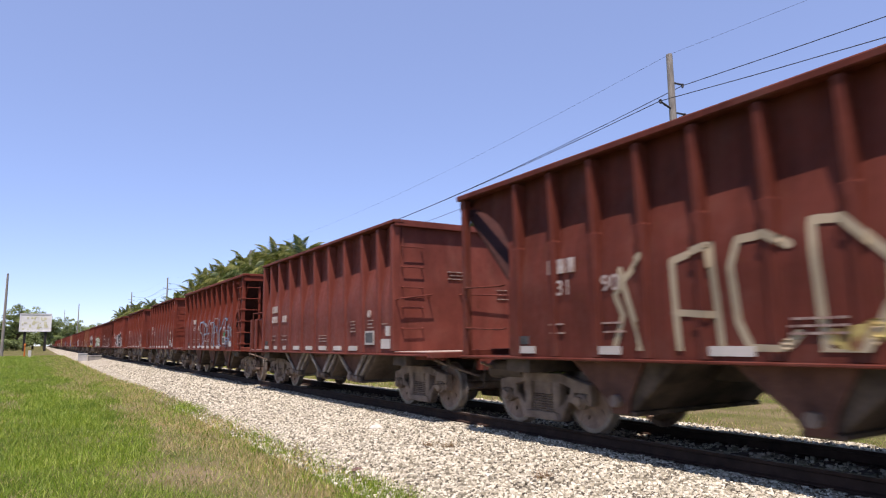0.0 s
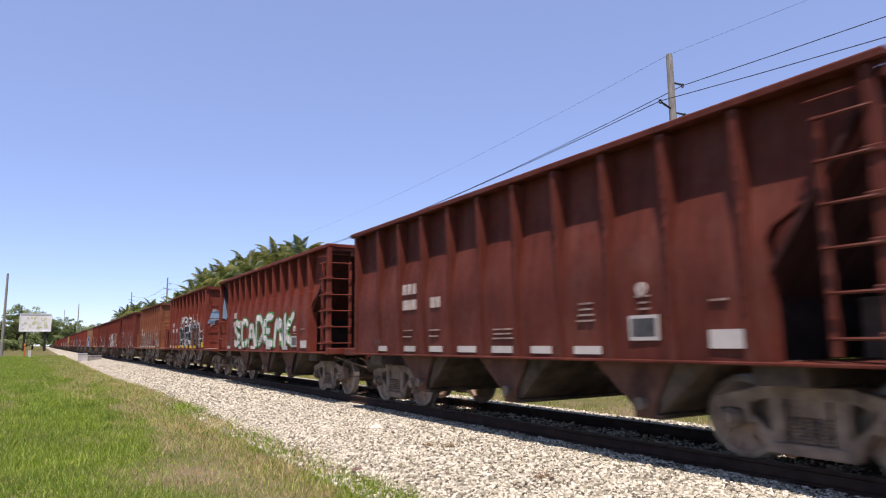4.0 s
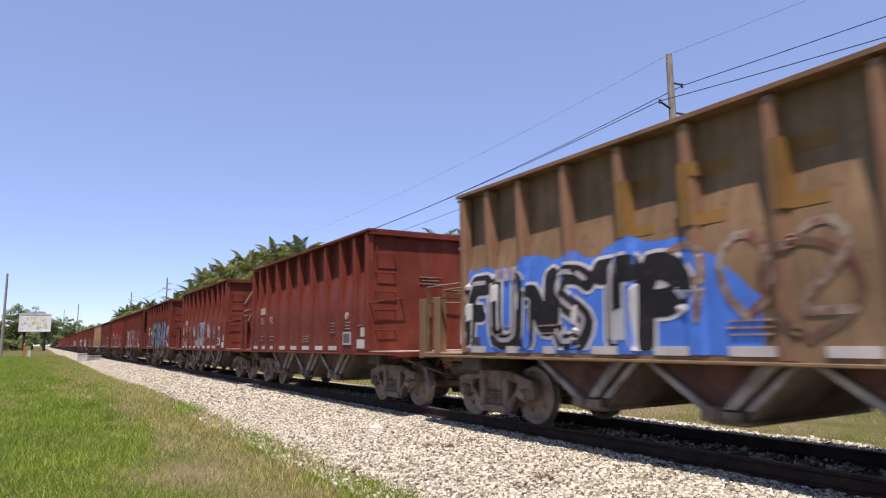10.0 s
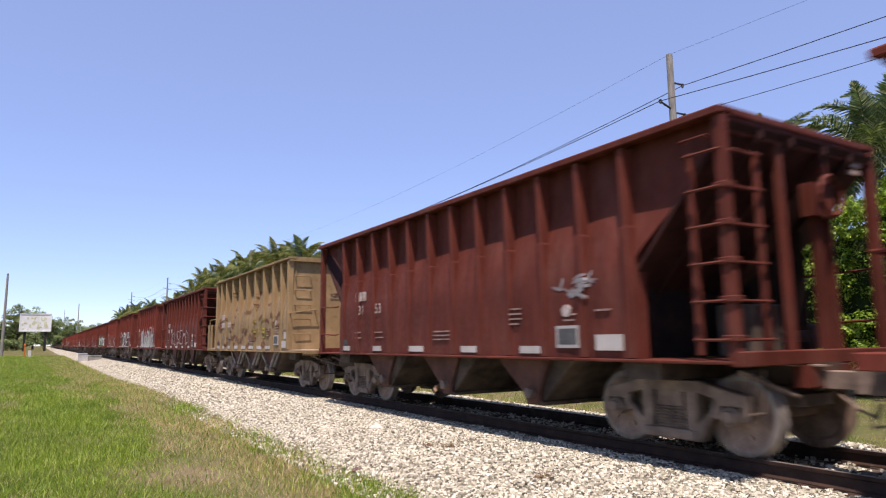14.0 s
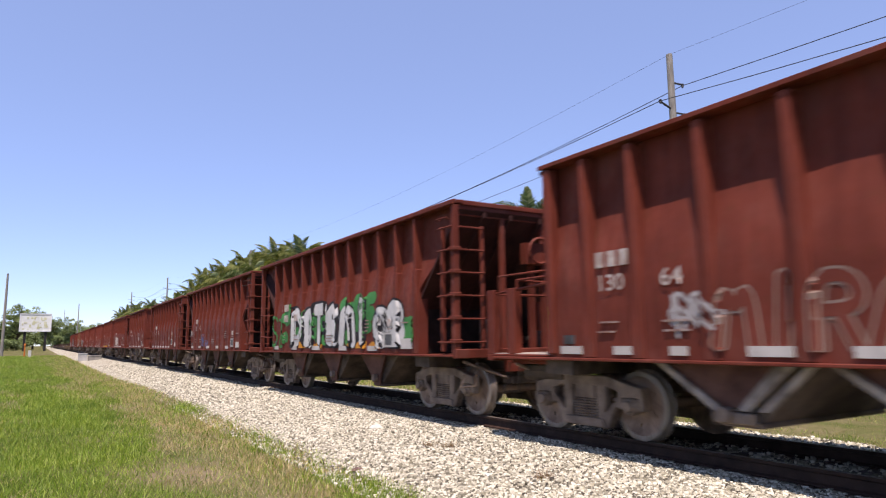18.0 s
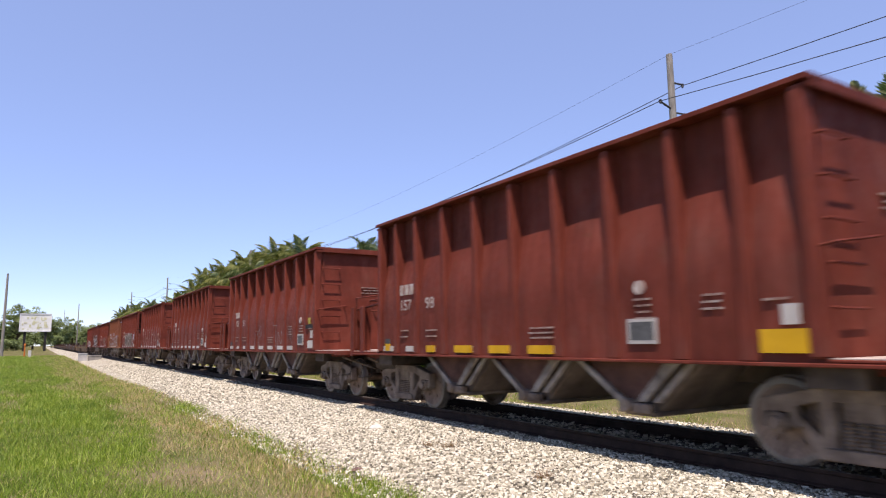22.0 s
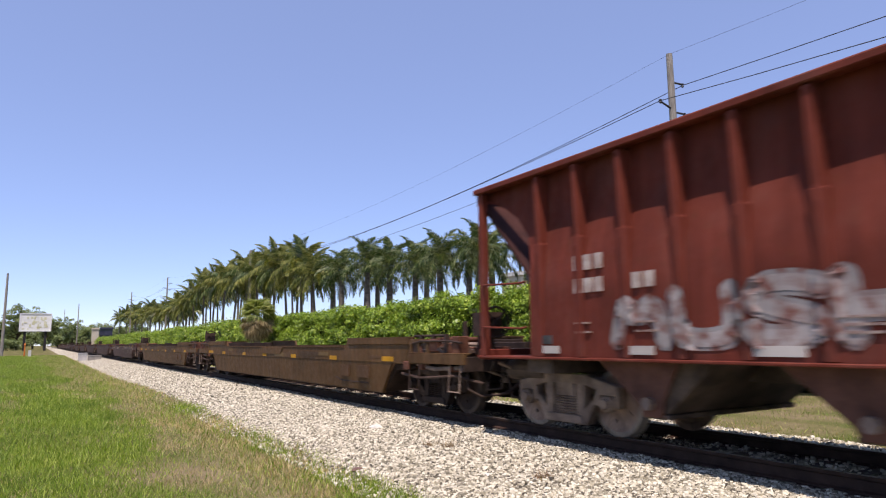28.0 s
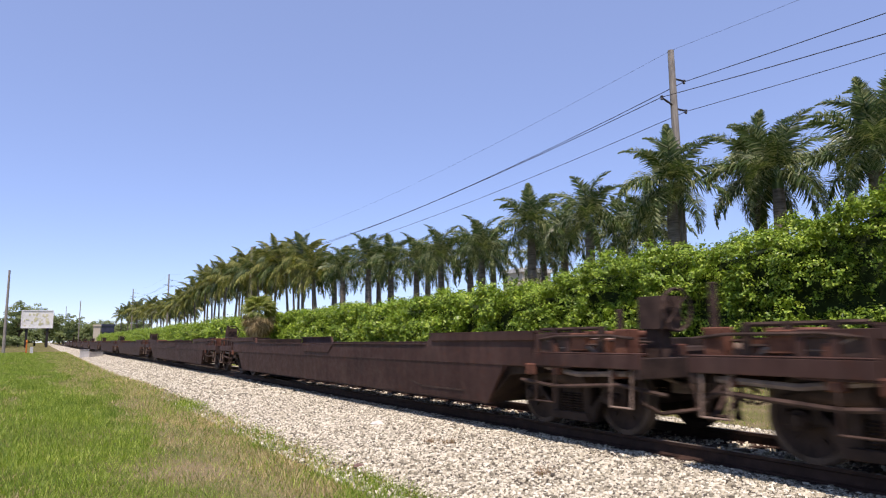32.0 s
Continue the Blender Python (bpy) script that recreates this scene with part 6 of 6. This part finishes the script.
# (x, y, height of the crown's heart above the ground)
ROYALS = ((26.0, 10.9, 8.8), (24.0, 10.8, 8.05), (26.2, 15.57, 8.7), (27.5, 17.3, 9.1), (23.6, 18.95, 8.5), (28.0, 24.07, 7.8), (25.0, 25.6, 8.2), (28.0, 31.0, 8.1), (24.6, 30.1, 8.4), (25.0, 35.9, 7.8), (27.0, 40.3, 7.8), (25.0, 41.2, 7.9), (26.0, 46.8, 8.1), (25.0, 49.5, 8.3), (25.5, 55.1, 9.1), (25.0, 60.0, 8.7), (27.0, 67.2, 9.0), (31.0, 42.9, 8.3), (32.0, 55.3, 8.8), (32.0, 66.4, 9.0), (33.0, 38.9, 8.2), (30.0, 27.8, 8.0))
COCONUTS = ((25.0, 67.1, 9.2), (24.5, 70.3, 10.5), (27.0, 82.9, 10.8), (25.0, 82.6, 11.5), (25.0, 89.0, 11.0), (26.0, 98.6, 12.1), (25.0, 103.0, 11.4), (24.5, 108.4, 12.0), (26.0, 122.3, 12.2), (25.0, 125.2, 12.1), (25.0, 133.8, 10.7), (24.0, 137.9, 9.4), (26.0, 156.3, 10.4), (25.0, 163.4, 9.5), (25.0, 176.2, 9.6), (25.0, 193.5, 10.8), (24.0, 203.8, 10.1), (25.5, 234.0, 12.1), (25.0, 253.9, 11.9), (25.0, 279.3, 11.8), (29.0, 164.8, 9.6), (29.0, 180.4, 9.5), (29.0, 115.3, 11.8), (29.0, 137.8, 12.2), (29.0, 215.2, 9.9), (29.0, 100.0, 11.0), (28.9, 78.8, 10.1), (28.4, 83.3, 11.8), (32.2, 96.0, 11.1), (28.5, 95.8, 12.2), (28.3, 103.0, 11.9), (31.3, 114.8, 12.4), (28.6, 114.8, 11.9), (30.0, 131.0, 12.7), (30.6, 139.1, 13.1), (28.1, 138.3, 12.0), (30.8, 164.9, 12.0), (27.6, 152.0, 8.9), (31.6, 181.2, 10.2), (28.9, 181.3, 8.8), (28.1, 194.9, 9.0), (27.7, 219.0, 9.6), (27.5, 249.0, 9.7), (29.2, 265.6, 11.5))
for i, (x, y, h) in enumerate(ROYALS):
    set_palm("royal", x, y, h, i)
for i, (x, y, h) in enumerate(COCONUTS):
    set_palm("coconut", x, y, h, 50 + i)


M_SABAL = leafy("fan_palm_leaf", (.13, .18, .04), (.24, .3, .08), (.42, .44, .17), .5, .4)


def sabal(x, y):
    """A short cabbage palm with a skirt of dead fans in front of the hedge."""
    t = thing("cabbage_palm", "short cabbage palm with fan leaves and a skirt of dead leaves", "palm tree", m=pose(x, y, GROUND_Z))
    t.scale = (1.3, 1.3, 1.3)
    part("trunk", Shape().rod((0, 0, 0), (0, 0, 3.4), .22, 10, .2), M_BARK, t, smooth=True)
    r = random.Random(5)

    def fan(seed, material):
        q = random.Random(seed)
        sh = Shape()
        v, f = [], []
        for i in range(22):
            a = radians(-115 + 230 * i / 21)
            l = 1.0 * q.uniform(.85, 1.05)
            p = Vector((.8 + math.cos(a) * l * .9, math.sin(a) * l, .1 * math.cos(a)))
            w = Vector((-math.sin(a), math.cos(a), 0)) * .05
            mid = Vector((.8, 0, .05)).lerp(p, .55)
            o = len(v)
            v += [Vector((.8, 0, .05)), mid + w, mid - w, p + Vector((0, 0, -.35))]
            f += [(o, o + 1, o + 3, o + 2)]
        v += [Vector((0, -.02, 0)), Vector((0, .02, 0)), Vector((.8, .02, .05)), Vector((.8, -.02, .05))]
        f += [tuple(range(len(v) - 4, len(v)))]
        sh.add(v, f)
        me = bpy.data.meshes.new("fan_leaf")
        me.from_pydata([tuple(p) for p in sh.v], [], sh.f)
        me.materials.append(material)
        return me
    green, dry = [fan(1, M_SABAL), fan(2, M_SABAL)], [fan(3, M_DEAD), fan(4, M_DEAD)]
    for i in range(30):
        part("fan_leaf", green[i % 2], green[i % 2].materials[0], t, m=pose(0, 0, 3.5, 0, 0, i * 137.5) @ pose(0, 0, 0, r.uniform(-30, 30), -70 + 85 * i / 30, 0))
    for i in range(26):
        part("dead_leaf", dry[i % 2], M_DEAD, t, m=pose(0, 0, 3.3 - .02 * i, 0, 0, i * 137.5) @ pose(0, 0, 0, r.uniform(-30, 30), 12 + 55 * i / 26, 0))


sabal(18.3, 65.5)

POLE_X, POLE_YS = 25.0, (-55, 19.62, 94, 168.2, 243)


def utility_pole(x, y, top):
    p = thing("utility_pole", "tall grey power pole with short side arms", "utility pole", "power line poles", m=pose(x, y, GROUND_Z))
    h = top - GROUND_Z
    part("shaft", Shape().rod((0, 0, 0), (0, 0, h), .24, 12, .15), M_POLE, p, smooth=True)
    for s, z in ((1, -1.4), (1, -2.9), (-1, -2.75)):
        part("arm", Shape().rod((s * .1, 0, h + z), (s * .82, 0, h + z + (.22 if s < 0 else .03)), .05, 8), M_INSUL, p, "dark post insulator arm", smooth=True)
        part("clamp", Shape().lathe([(-.12, .03), (-.08, .07), (.0, .04), (.06, .08), (.1, .03)], "z", (s * .84, 0, h + z + (.24 if s < 0 else -.0)), 10), M_INSUL, p, "insulator clamp")
    return p


TOPS = (14.8, 14.93, 14.7, 17.3, 19.0)
for y, t in zip(POLE_YS, TOPS):
    utility_pole(POLE_X, y, t)


def wire(dx, dz, r, label, first=1.15, rest=1.2):
    sh = Shape()
    for i in range(len(POLE_YS) - 1):
        (y0, y1), (z0, z1) = POLE_YS[i:i + 2], TOPS[i:i + 2]
        pts = []
        for k in range(17):
            u = k / 16
            pts.append((POLE_X + dx, y0 + (y1 - y0) * u, z0 + (z1 - z0) * u + dz - (rest if i else first) * 4 * u * (1 - u)))
        sh.pipe(pts, r, 5)
    solid("power_line", sh, M_WIRE, label, "power line", "wires on the poles")


wire(0, 0, .006, "thin shield wire strung over the pole tops")
wire(.86, -1.4, .02, "dark power cable on the upper arms", 1.15, 1.58)
wire(.86, -2.9, .016, "dark power cable on the lower arms")
wire(-.84, -2.5, .02, "dark power cable on the trackside arms", 1.95, 1.25)


def grass(name, x0, x1, y0, y1, count, h, material, label, bias=1.5, keep=None):
    r = np.random.default_rng(len(name) + count)
    y = y0 + (y1 - y0) * r.uniform(0, 1, count) ** bias
    x = r.uniform(x0, x1, count)
    if keep:
        ok = np.array([keep(a, b) for a, b in zip(x, y)])
        x, y = x[ok], y[ok]
    count = len(x)
    a = r.uniform(0, 6.283, count)
    hh = h * r.uniform(.4, 1.3, count) * (.75 + np.clip(y, 0, 40) / 40)
    w = .0028 * (1 + np.maximum(y, 2) / 7)
    z = np.full(count, GROUND_Z - .03)
    lean = r.normal(size=(count, 2)) * .34
    base = np.stack([x, y, z], 1)
    side = np.stack([np.cos(a), np.sin(a), np.zeros(count)], 1) * w[:, None]
    tip = base + np.stack([lean[:, 0] * hh * 1.2, lean[:, 1] * hh * 1.2, hh * .8], 1)
    v = np.stack([base - side, base + side, tip], 1).reshape(-1, 3)
    q = np.arange(count * 3).reshape(-1, 3)
    return tagged(new(name, cloud(name, v, q, material)), label, "grass", kind="stuff")


def dryness(x, y):
    """Share of dry blades: low on the open verge, high in patches and in a band along the ballast."""
    band = .8 * smooth01(1.6, 3.0, x + .035 * max(0, y - 8)) - .3 * smooth01(2.2, -.5, x) + .45 * smooth01(12, 40, y) - .3 * smooth01(2.9, 3.6, x) * smooth01(9, 6, y)
    v = 1.2 * noise.noise((x * .7, y * .25, 11)) + .5 * noise.noise((x * 2.2, y * 1.1, 3)) + band
    return .82 * smooth01(-.15, .85, v)


EDGE = TRACK_X - 3.75


def ragged(y):
    return EDGE - widening(y) + .05 + .3 * noise.noise((y * .55, 4, 4)) + .22 * noise.noise((y * 2.3, 9, 1))


grass("grass", -7, EDGE + .5, 3.2, 130, 800000, .15, M_BLADE, "bright green uncut grass on the verge", 2.6, lambda x, y: x < ragged(y) and random.random() > dryness(x, y))
grass("dry_grass", -7, EDGE + .5, 3.2, 130, 640000, .11, M_STRAW, "dry straw-coloured grass along the ballast edge", 2.6, lambda x, y: x < ragged(y) + .1 and random.random() < dryness(x, y))
grass("grass", -10, EDGE + .2, -14, 4.2, 300000, .16, M_BLADE, "green uncut grass around the camera", 1.0)
grass("far_grass", TRACK_X + 3.7, HEDGE_X + .3, 0, 60, 24000, .13, M_BLADE, "thin green grass between track and hedge", 1.4)
grass("far_dry_grass", TRACK_X + 3.6, HEDGE_X + .3, 0, 60, 26000, .11, M_STRAW, "dry straw-coloured grass between track and hedge", 1.4)


def trackside_box(x, y, w, d, h, label, material):
    b = thing("trackside_box", label, "equipment box", m=pose(x, y, GROUND_Z + .05))
    part("cabinet", Shape().box(-w / 2, w / 2, -d / 2, d / 2, 0, h), material, b, bevel=.03)
    part("lid", Shape().box(-w / 2 - .04, w / 2 + .04, -d / 2 - .04, d / 2 + .04, h, h + .06), material, b, bevel=.015)


M_BOX = simple("grey_painted_box", (.4, .39, .36), (.6, .58, .54), 3, .6)
M_BOXD = simple("concrete_box", (.22, .2, .18), (.36, .34, .3), 3, .8)
trackside_box(4.0, 84, .9, .7, .8, "pale grey trackside equipment box on the ballast edge", M_BOX)
trackside_box(5.1, 82.5, 1.3, .8, .55, "low grey concrete box beside the ballast", M_BOXD)

def rock(x, y, size, material, label):
    r = random.Random(int(x * 100))
    sh = Shape().lathe([(-.5, .0), (-.35, .6), (0, 1.0), (.3, .7), (.45, 0)], "z", n=9)
    sh.v = [(a * size * r.uniform(.8, 1.2), b * size * r.uniform(.8, 1.2), c * size * r.uniform(.85, 1.1)) for a, b, c in sh.v]
    solid("rock", sh, material, label, "rock", m=pose(x, y, max(bed_height(x - TRACK_X, y), GROUND_Z) + size * .2, 0, 0, 40))


def weed(x, y, seed):
    """A low dry tuft rooted between the stones."""
    r = random.Random(seed)
    v, f = [], []
    for i in range(70):
        a, l, up = r.uniform(0, 6.28), r.uniform(.06, .2), r.uniform(.2, 1.1)
        d, o = Vector((math.cos(a), math.sin(a), up)).normalized() * l, len(v)
        n = Vector((-math.sin(a), math.cos(a), 0)) * .006
        b = Vector((r.gauss(0, .05), r.gauss(0, .05), 0))
        v += [b - n, b + n, b + d]
        f.append((o, o + 1, o + 2))
    t = thing("weed", "low dry brown weed between the ballast stones", "weed", m=pose(x, y, bed_height(x - TRACK_X, y) + .01))
    part("tuft", Shape().add(v, f), M_DRYWEED, t)


M_DRYWEED = leafy("dry_weed", (.14, .08, .06), (.22, .14, .09), (.3, .24, .12), .8, .2)
rock(3.85, 8.61, .09, simple("brown_rock", (.12, .07, .06), (.25, .16, .13), 8, .9), "brown rock at the grassy edge of the ballast")
rock(5.37, 11.19, .12, simple("white_rock", (.6, .57, .5), (.8, .77, .7), 8, .9), "large white limestone rock on the ballast")
rock(4.82, 6.84, .06, simple("pale_rock", (.6, .57, .5), (.8, .77, .7), 8, .9), "white limestone rock on the ballast")
grass("dead_weeds", EDGE - .35, EDGE + .5, 3.2, 60, 40000, .075, M_DRYWEED, "reddish-brown dead weeds along the ballast edge", 1.8, lambda x, y: abs(x - ragged(y)) < .25)
weed(5.16, 8.88, 1)
weed(5.35, 8.6, 2)
weed(5.07, 6.11, 3)

M_FLAG = simple("orange_paint", (.5, .13, .02), (.65, .2, .04), 3, .6)
M_PALE = simple("pale_paint", (.5, .5, .46), (.7, .7, .66), 3, .6)
mk = thing("marker_post", "orange trackside marker post with pale base", "marker post", m=pose(-2.2, 120, GROUND_Z))
part("post", Shape().box(-.1, .1, -.1, .1, 0, 1.9), M_FLAG, mk, bevel=.02)
part("cap", Shape().rod((0, 0, 1.9), (0, 0, 2.2), .18, 10, .05), M_FLAG, mk)
part("plate", Shape().box(.5, .9, -.05, .05, 0, 1.1), M_PALE, mk, bevel=.02)

M_BOARD = simple("faded_poster_paper", (.7, .7, .62), (.85, .85, .8), .9, .7)
M_FRAME = simple("pale_frame", (.7, .69, .66), (.85, .84, .8), 3, .7)
bb = thing("billboard", "pale weathered billboard on dark posts", "billboard", m=pose(-2.3, 270, GROUND_Z))
part("panel", Shape().box(-4.5, 4.5, -.15, .15, 7.0, 12.7), M_BOARD, bb)
part("frame", Shape().box(-4.8, 4.8, -.3, .1, 12.7, 13.0).box(-4.8, 4.8, -.3, .1, 6.7, 7.0).box(-4.8, -4.5, -.3, .1, 7.0, 12.7).box(4.5, 4.8, -.3, .1, 7.0, 12.7), M_FRAME, bb)
for x in (-3.0, 3.2):
    part("post", Shape().box(x - .4, x + .4, .2, 1.0, 0, 11), M_DARK, bb)
marks = Shape()
rr = random.Random(2)
for i in range(26):
    x, z = rr.uniform(-4.2, 3.2), rr.uniform(7.3, 11.6)
    marks.box(x, x + rr.uniform(.25, 1.0), -.19 - .002 * i, -.15, z, z + rr.uniform(.2, 1.0))
tagged(part("faded_print", marks, simple("faded_print_ink", (.5, .5, .25), (.75, .72, .5), 1.5, .8), bb, "faded yellowish print blocks"), kind="stuff")


def broadleaf(x, y, h, w, seed, label="broad dark green tree in the distance"):
    t = thing("tree", label, "tree", "trees in the distance", m=pose(x, y, GROUND_Z))
    r = random.Random(seed)
    q = np.random.default_rng(seed)
    trunk = Shape().rod((0, 0, 0), (0, 0, h * .45), w * .028, 8, w * .018)
    ends = []
    for i in range(12):
        a = i * 2.4
        e = Vector((math.cos(a) * w * .38 * r.uniform(.4, 1), math.sin(a) * w * .3 * r.uniform(.5, 1), h * r.uniform(.32, .86)))
        trunk.rod((0, 0, h * r.uniform(.25, .42)), e, w * .012, 6, w * .005)
        ends.append(e)
    part("trunk", trunk, M_STEM, t)
    c = []
    for i in range(90):
        e = ends[i % len(ends)]
        c.append((e.x + r.gauss(0, w * .11), e.y + r.gauss(0, w * .11), max(h * .16, e.z + r.gauss(0, h * .09))))
    v, f = leaves(c, w * .1 * q.uniform(.6, 1.3, 90), 60, w * .03, q)
    part("crown", cloud("crown", v, f, M_TREE), M_TREE, t)


for i, (x, y, h, w) in enumerate(((-9, 330, 17, 17), (1, 345, 16, 14), (-22, 300, 12, 14), (-34, 310, 13, 16), (9, 420, 14, 12), (15, 440, 17, 14), (22, 430, 12, 12), (30, 450, 15, 16), (-14, 420, 14, 18), (1, 470, 13, 16), (40, 470, 13, 20), (52, 480, 15, 20), (-28, 380, 10, 26), (-46, 380, 12, 26), (-4, 400, 8, 20), (12, 520, 12, 26), (26, 520, 13, 26), (-22, 285, 4.5, 16), (-36, 290, 5, 18), (-12, 290, 3.5, 12), (10, 560, 9, 24), (24, 560, 9, 30), (44, 560, 10, 34))):
    broadleaf(x, y, h, w, i + 3)
for x, y, h in ((-5.6, 131, 13.9), (13.0, 330, 19.9), (12.0, 515, 26)):
    solid("utility_pole", Shape().rod((0, 0, 0), (0, 0, h), .25, 10, .16), M_POLE, "plain grey power pole in the distance", "utility pole", "power line poles", m=pose(x, y, GROUND_Z))

M_WALL = simple("beige_render", (.52, .45, .34), (.64, .57, .45), .6, .85)
M_NAVY = simple("dark_blue_cladding", (.03, .035, .06), (.06, .065, .1), 1, .6)
M_GLASS = simple("dark_window", (.02, .025, .03), (.04, .05, .06), 1, .15, 0, 0)


def building(x, y, w, d, h, label, wall, roof, rows, cols):
    b = thing("building", label, "building", m=pose(x, y, GROUND_Z))
    part("wall", Shape().box(-w / 2, w / 2, -d / 2, d / 2, 0, h), wall, b)
    part("roof", Shape().box(-w / 2 - .3, w / 2 + .3, -d / 2 - .3, d / 2 + .3, h, h + .7), roof, b, bevel=.05)
    pane = mesh_of("window", Shape().box(-.9, .9, -.06, .06, -.8, .8), [M_GLASS])
    for i in range(rows):
        for j in range(cols):
            part("window", pane, M_GLASS, b, m=pose(-w / 2 + w * (j + .5) / cols, -d / 2 - .02, 2.2 + i * 3.3))
            part("window", pane, M_GLASS, b, m=pose(-w / 2 - .02, -d / 2 + d * (j + .5) / cols, 2.2 + i * 3.3, 0, 0, 90))


building(67.5, 84, 6, 5, 12.0, "pale three-storey building behind the palms", M_WALL, M_PALE, 3, 2)
building(20, 330, 2.6, 4, 8.6, "small pale building far down the line", M_WALL, M_WALL, 0, 0)
building(25, 340, 5, 6, 9.0, "dark blue clad building far down the line", M_NAVY, M_NAVY, 3, 3)

rail_track()


# ---- what moves ----
DRIFT = ((0, -.25), (3, -.28), (5.5, -.27), (5.9, .32), (7, .36), (8, .3), (10, .25), (12, .33), (13, .25), (14, .22), (18, .08), (22, .03), (26, -.15), (32, -.15))


def motions():
    """The whole train rolls towards the camera at a steady speed, its wheels turning."""
    turn = {}
    step = 1 / FPS
    for car, s, kind, k in train:
        walk(car, [(t, pose(TRACK_X, s - SPEED * t + d, 0)) for t, d in DRIFT])
        for o in car.children_recursive:
            if not o.name.startswith("wheelset"):
                continue
            key = round(o.location.y, 2)
            if key not in turn:
                rows = [(i * step, Matrix.Translation(o.location) @ pose(0, 0, 0, -math.degrees(SPEED * i * step / AXLE_R) * -1 % 360)) for i in range(961)]
                walk(o, rows)
                turn[key] = o.animation_data
            elif o.animation_data is None:
                keys = o.animation_data_create()
                keys.action = turn[key].action
                keys.action_slot = turn[key].action_slot
                o.rotation_mode = "QUATERNION"


motions()
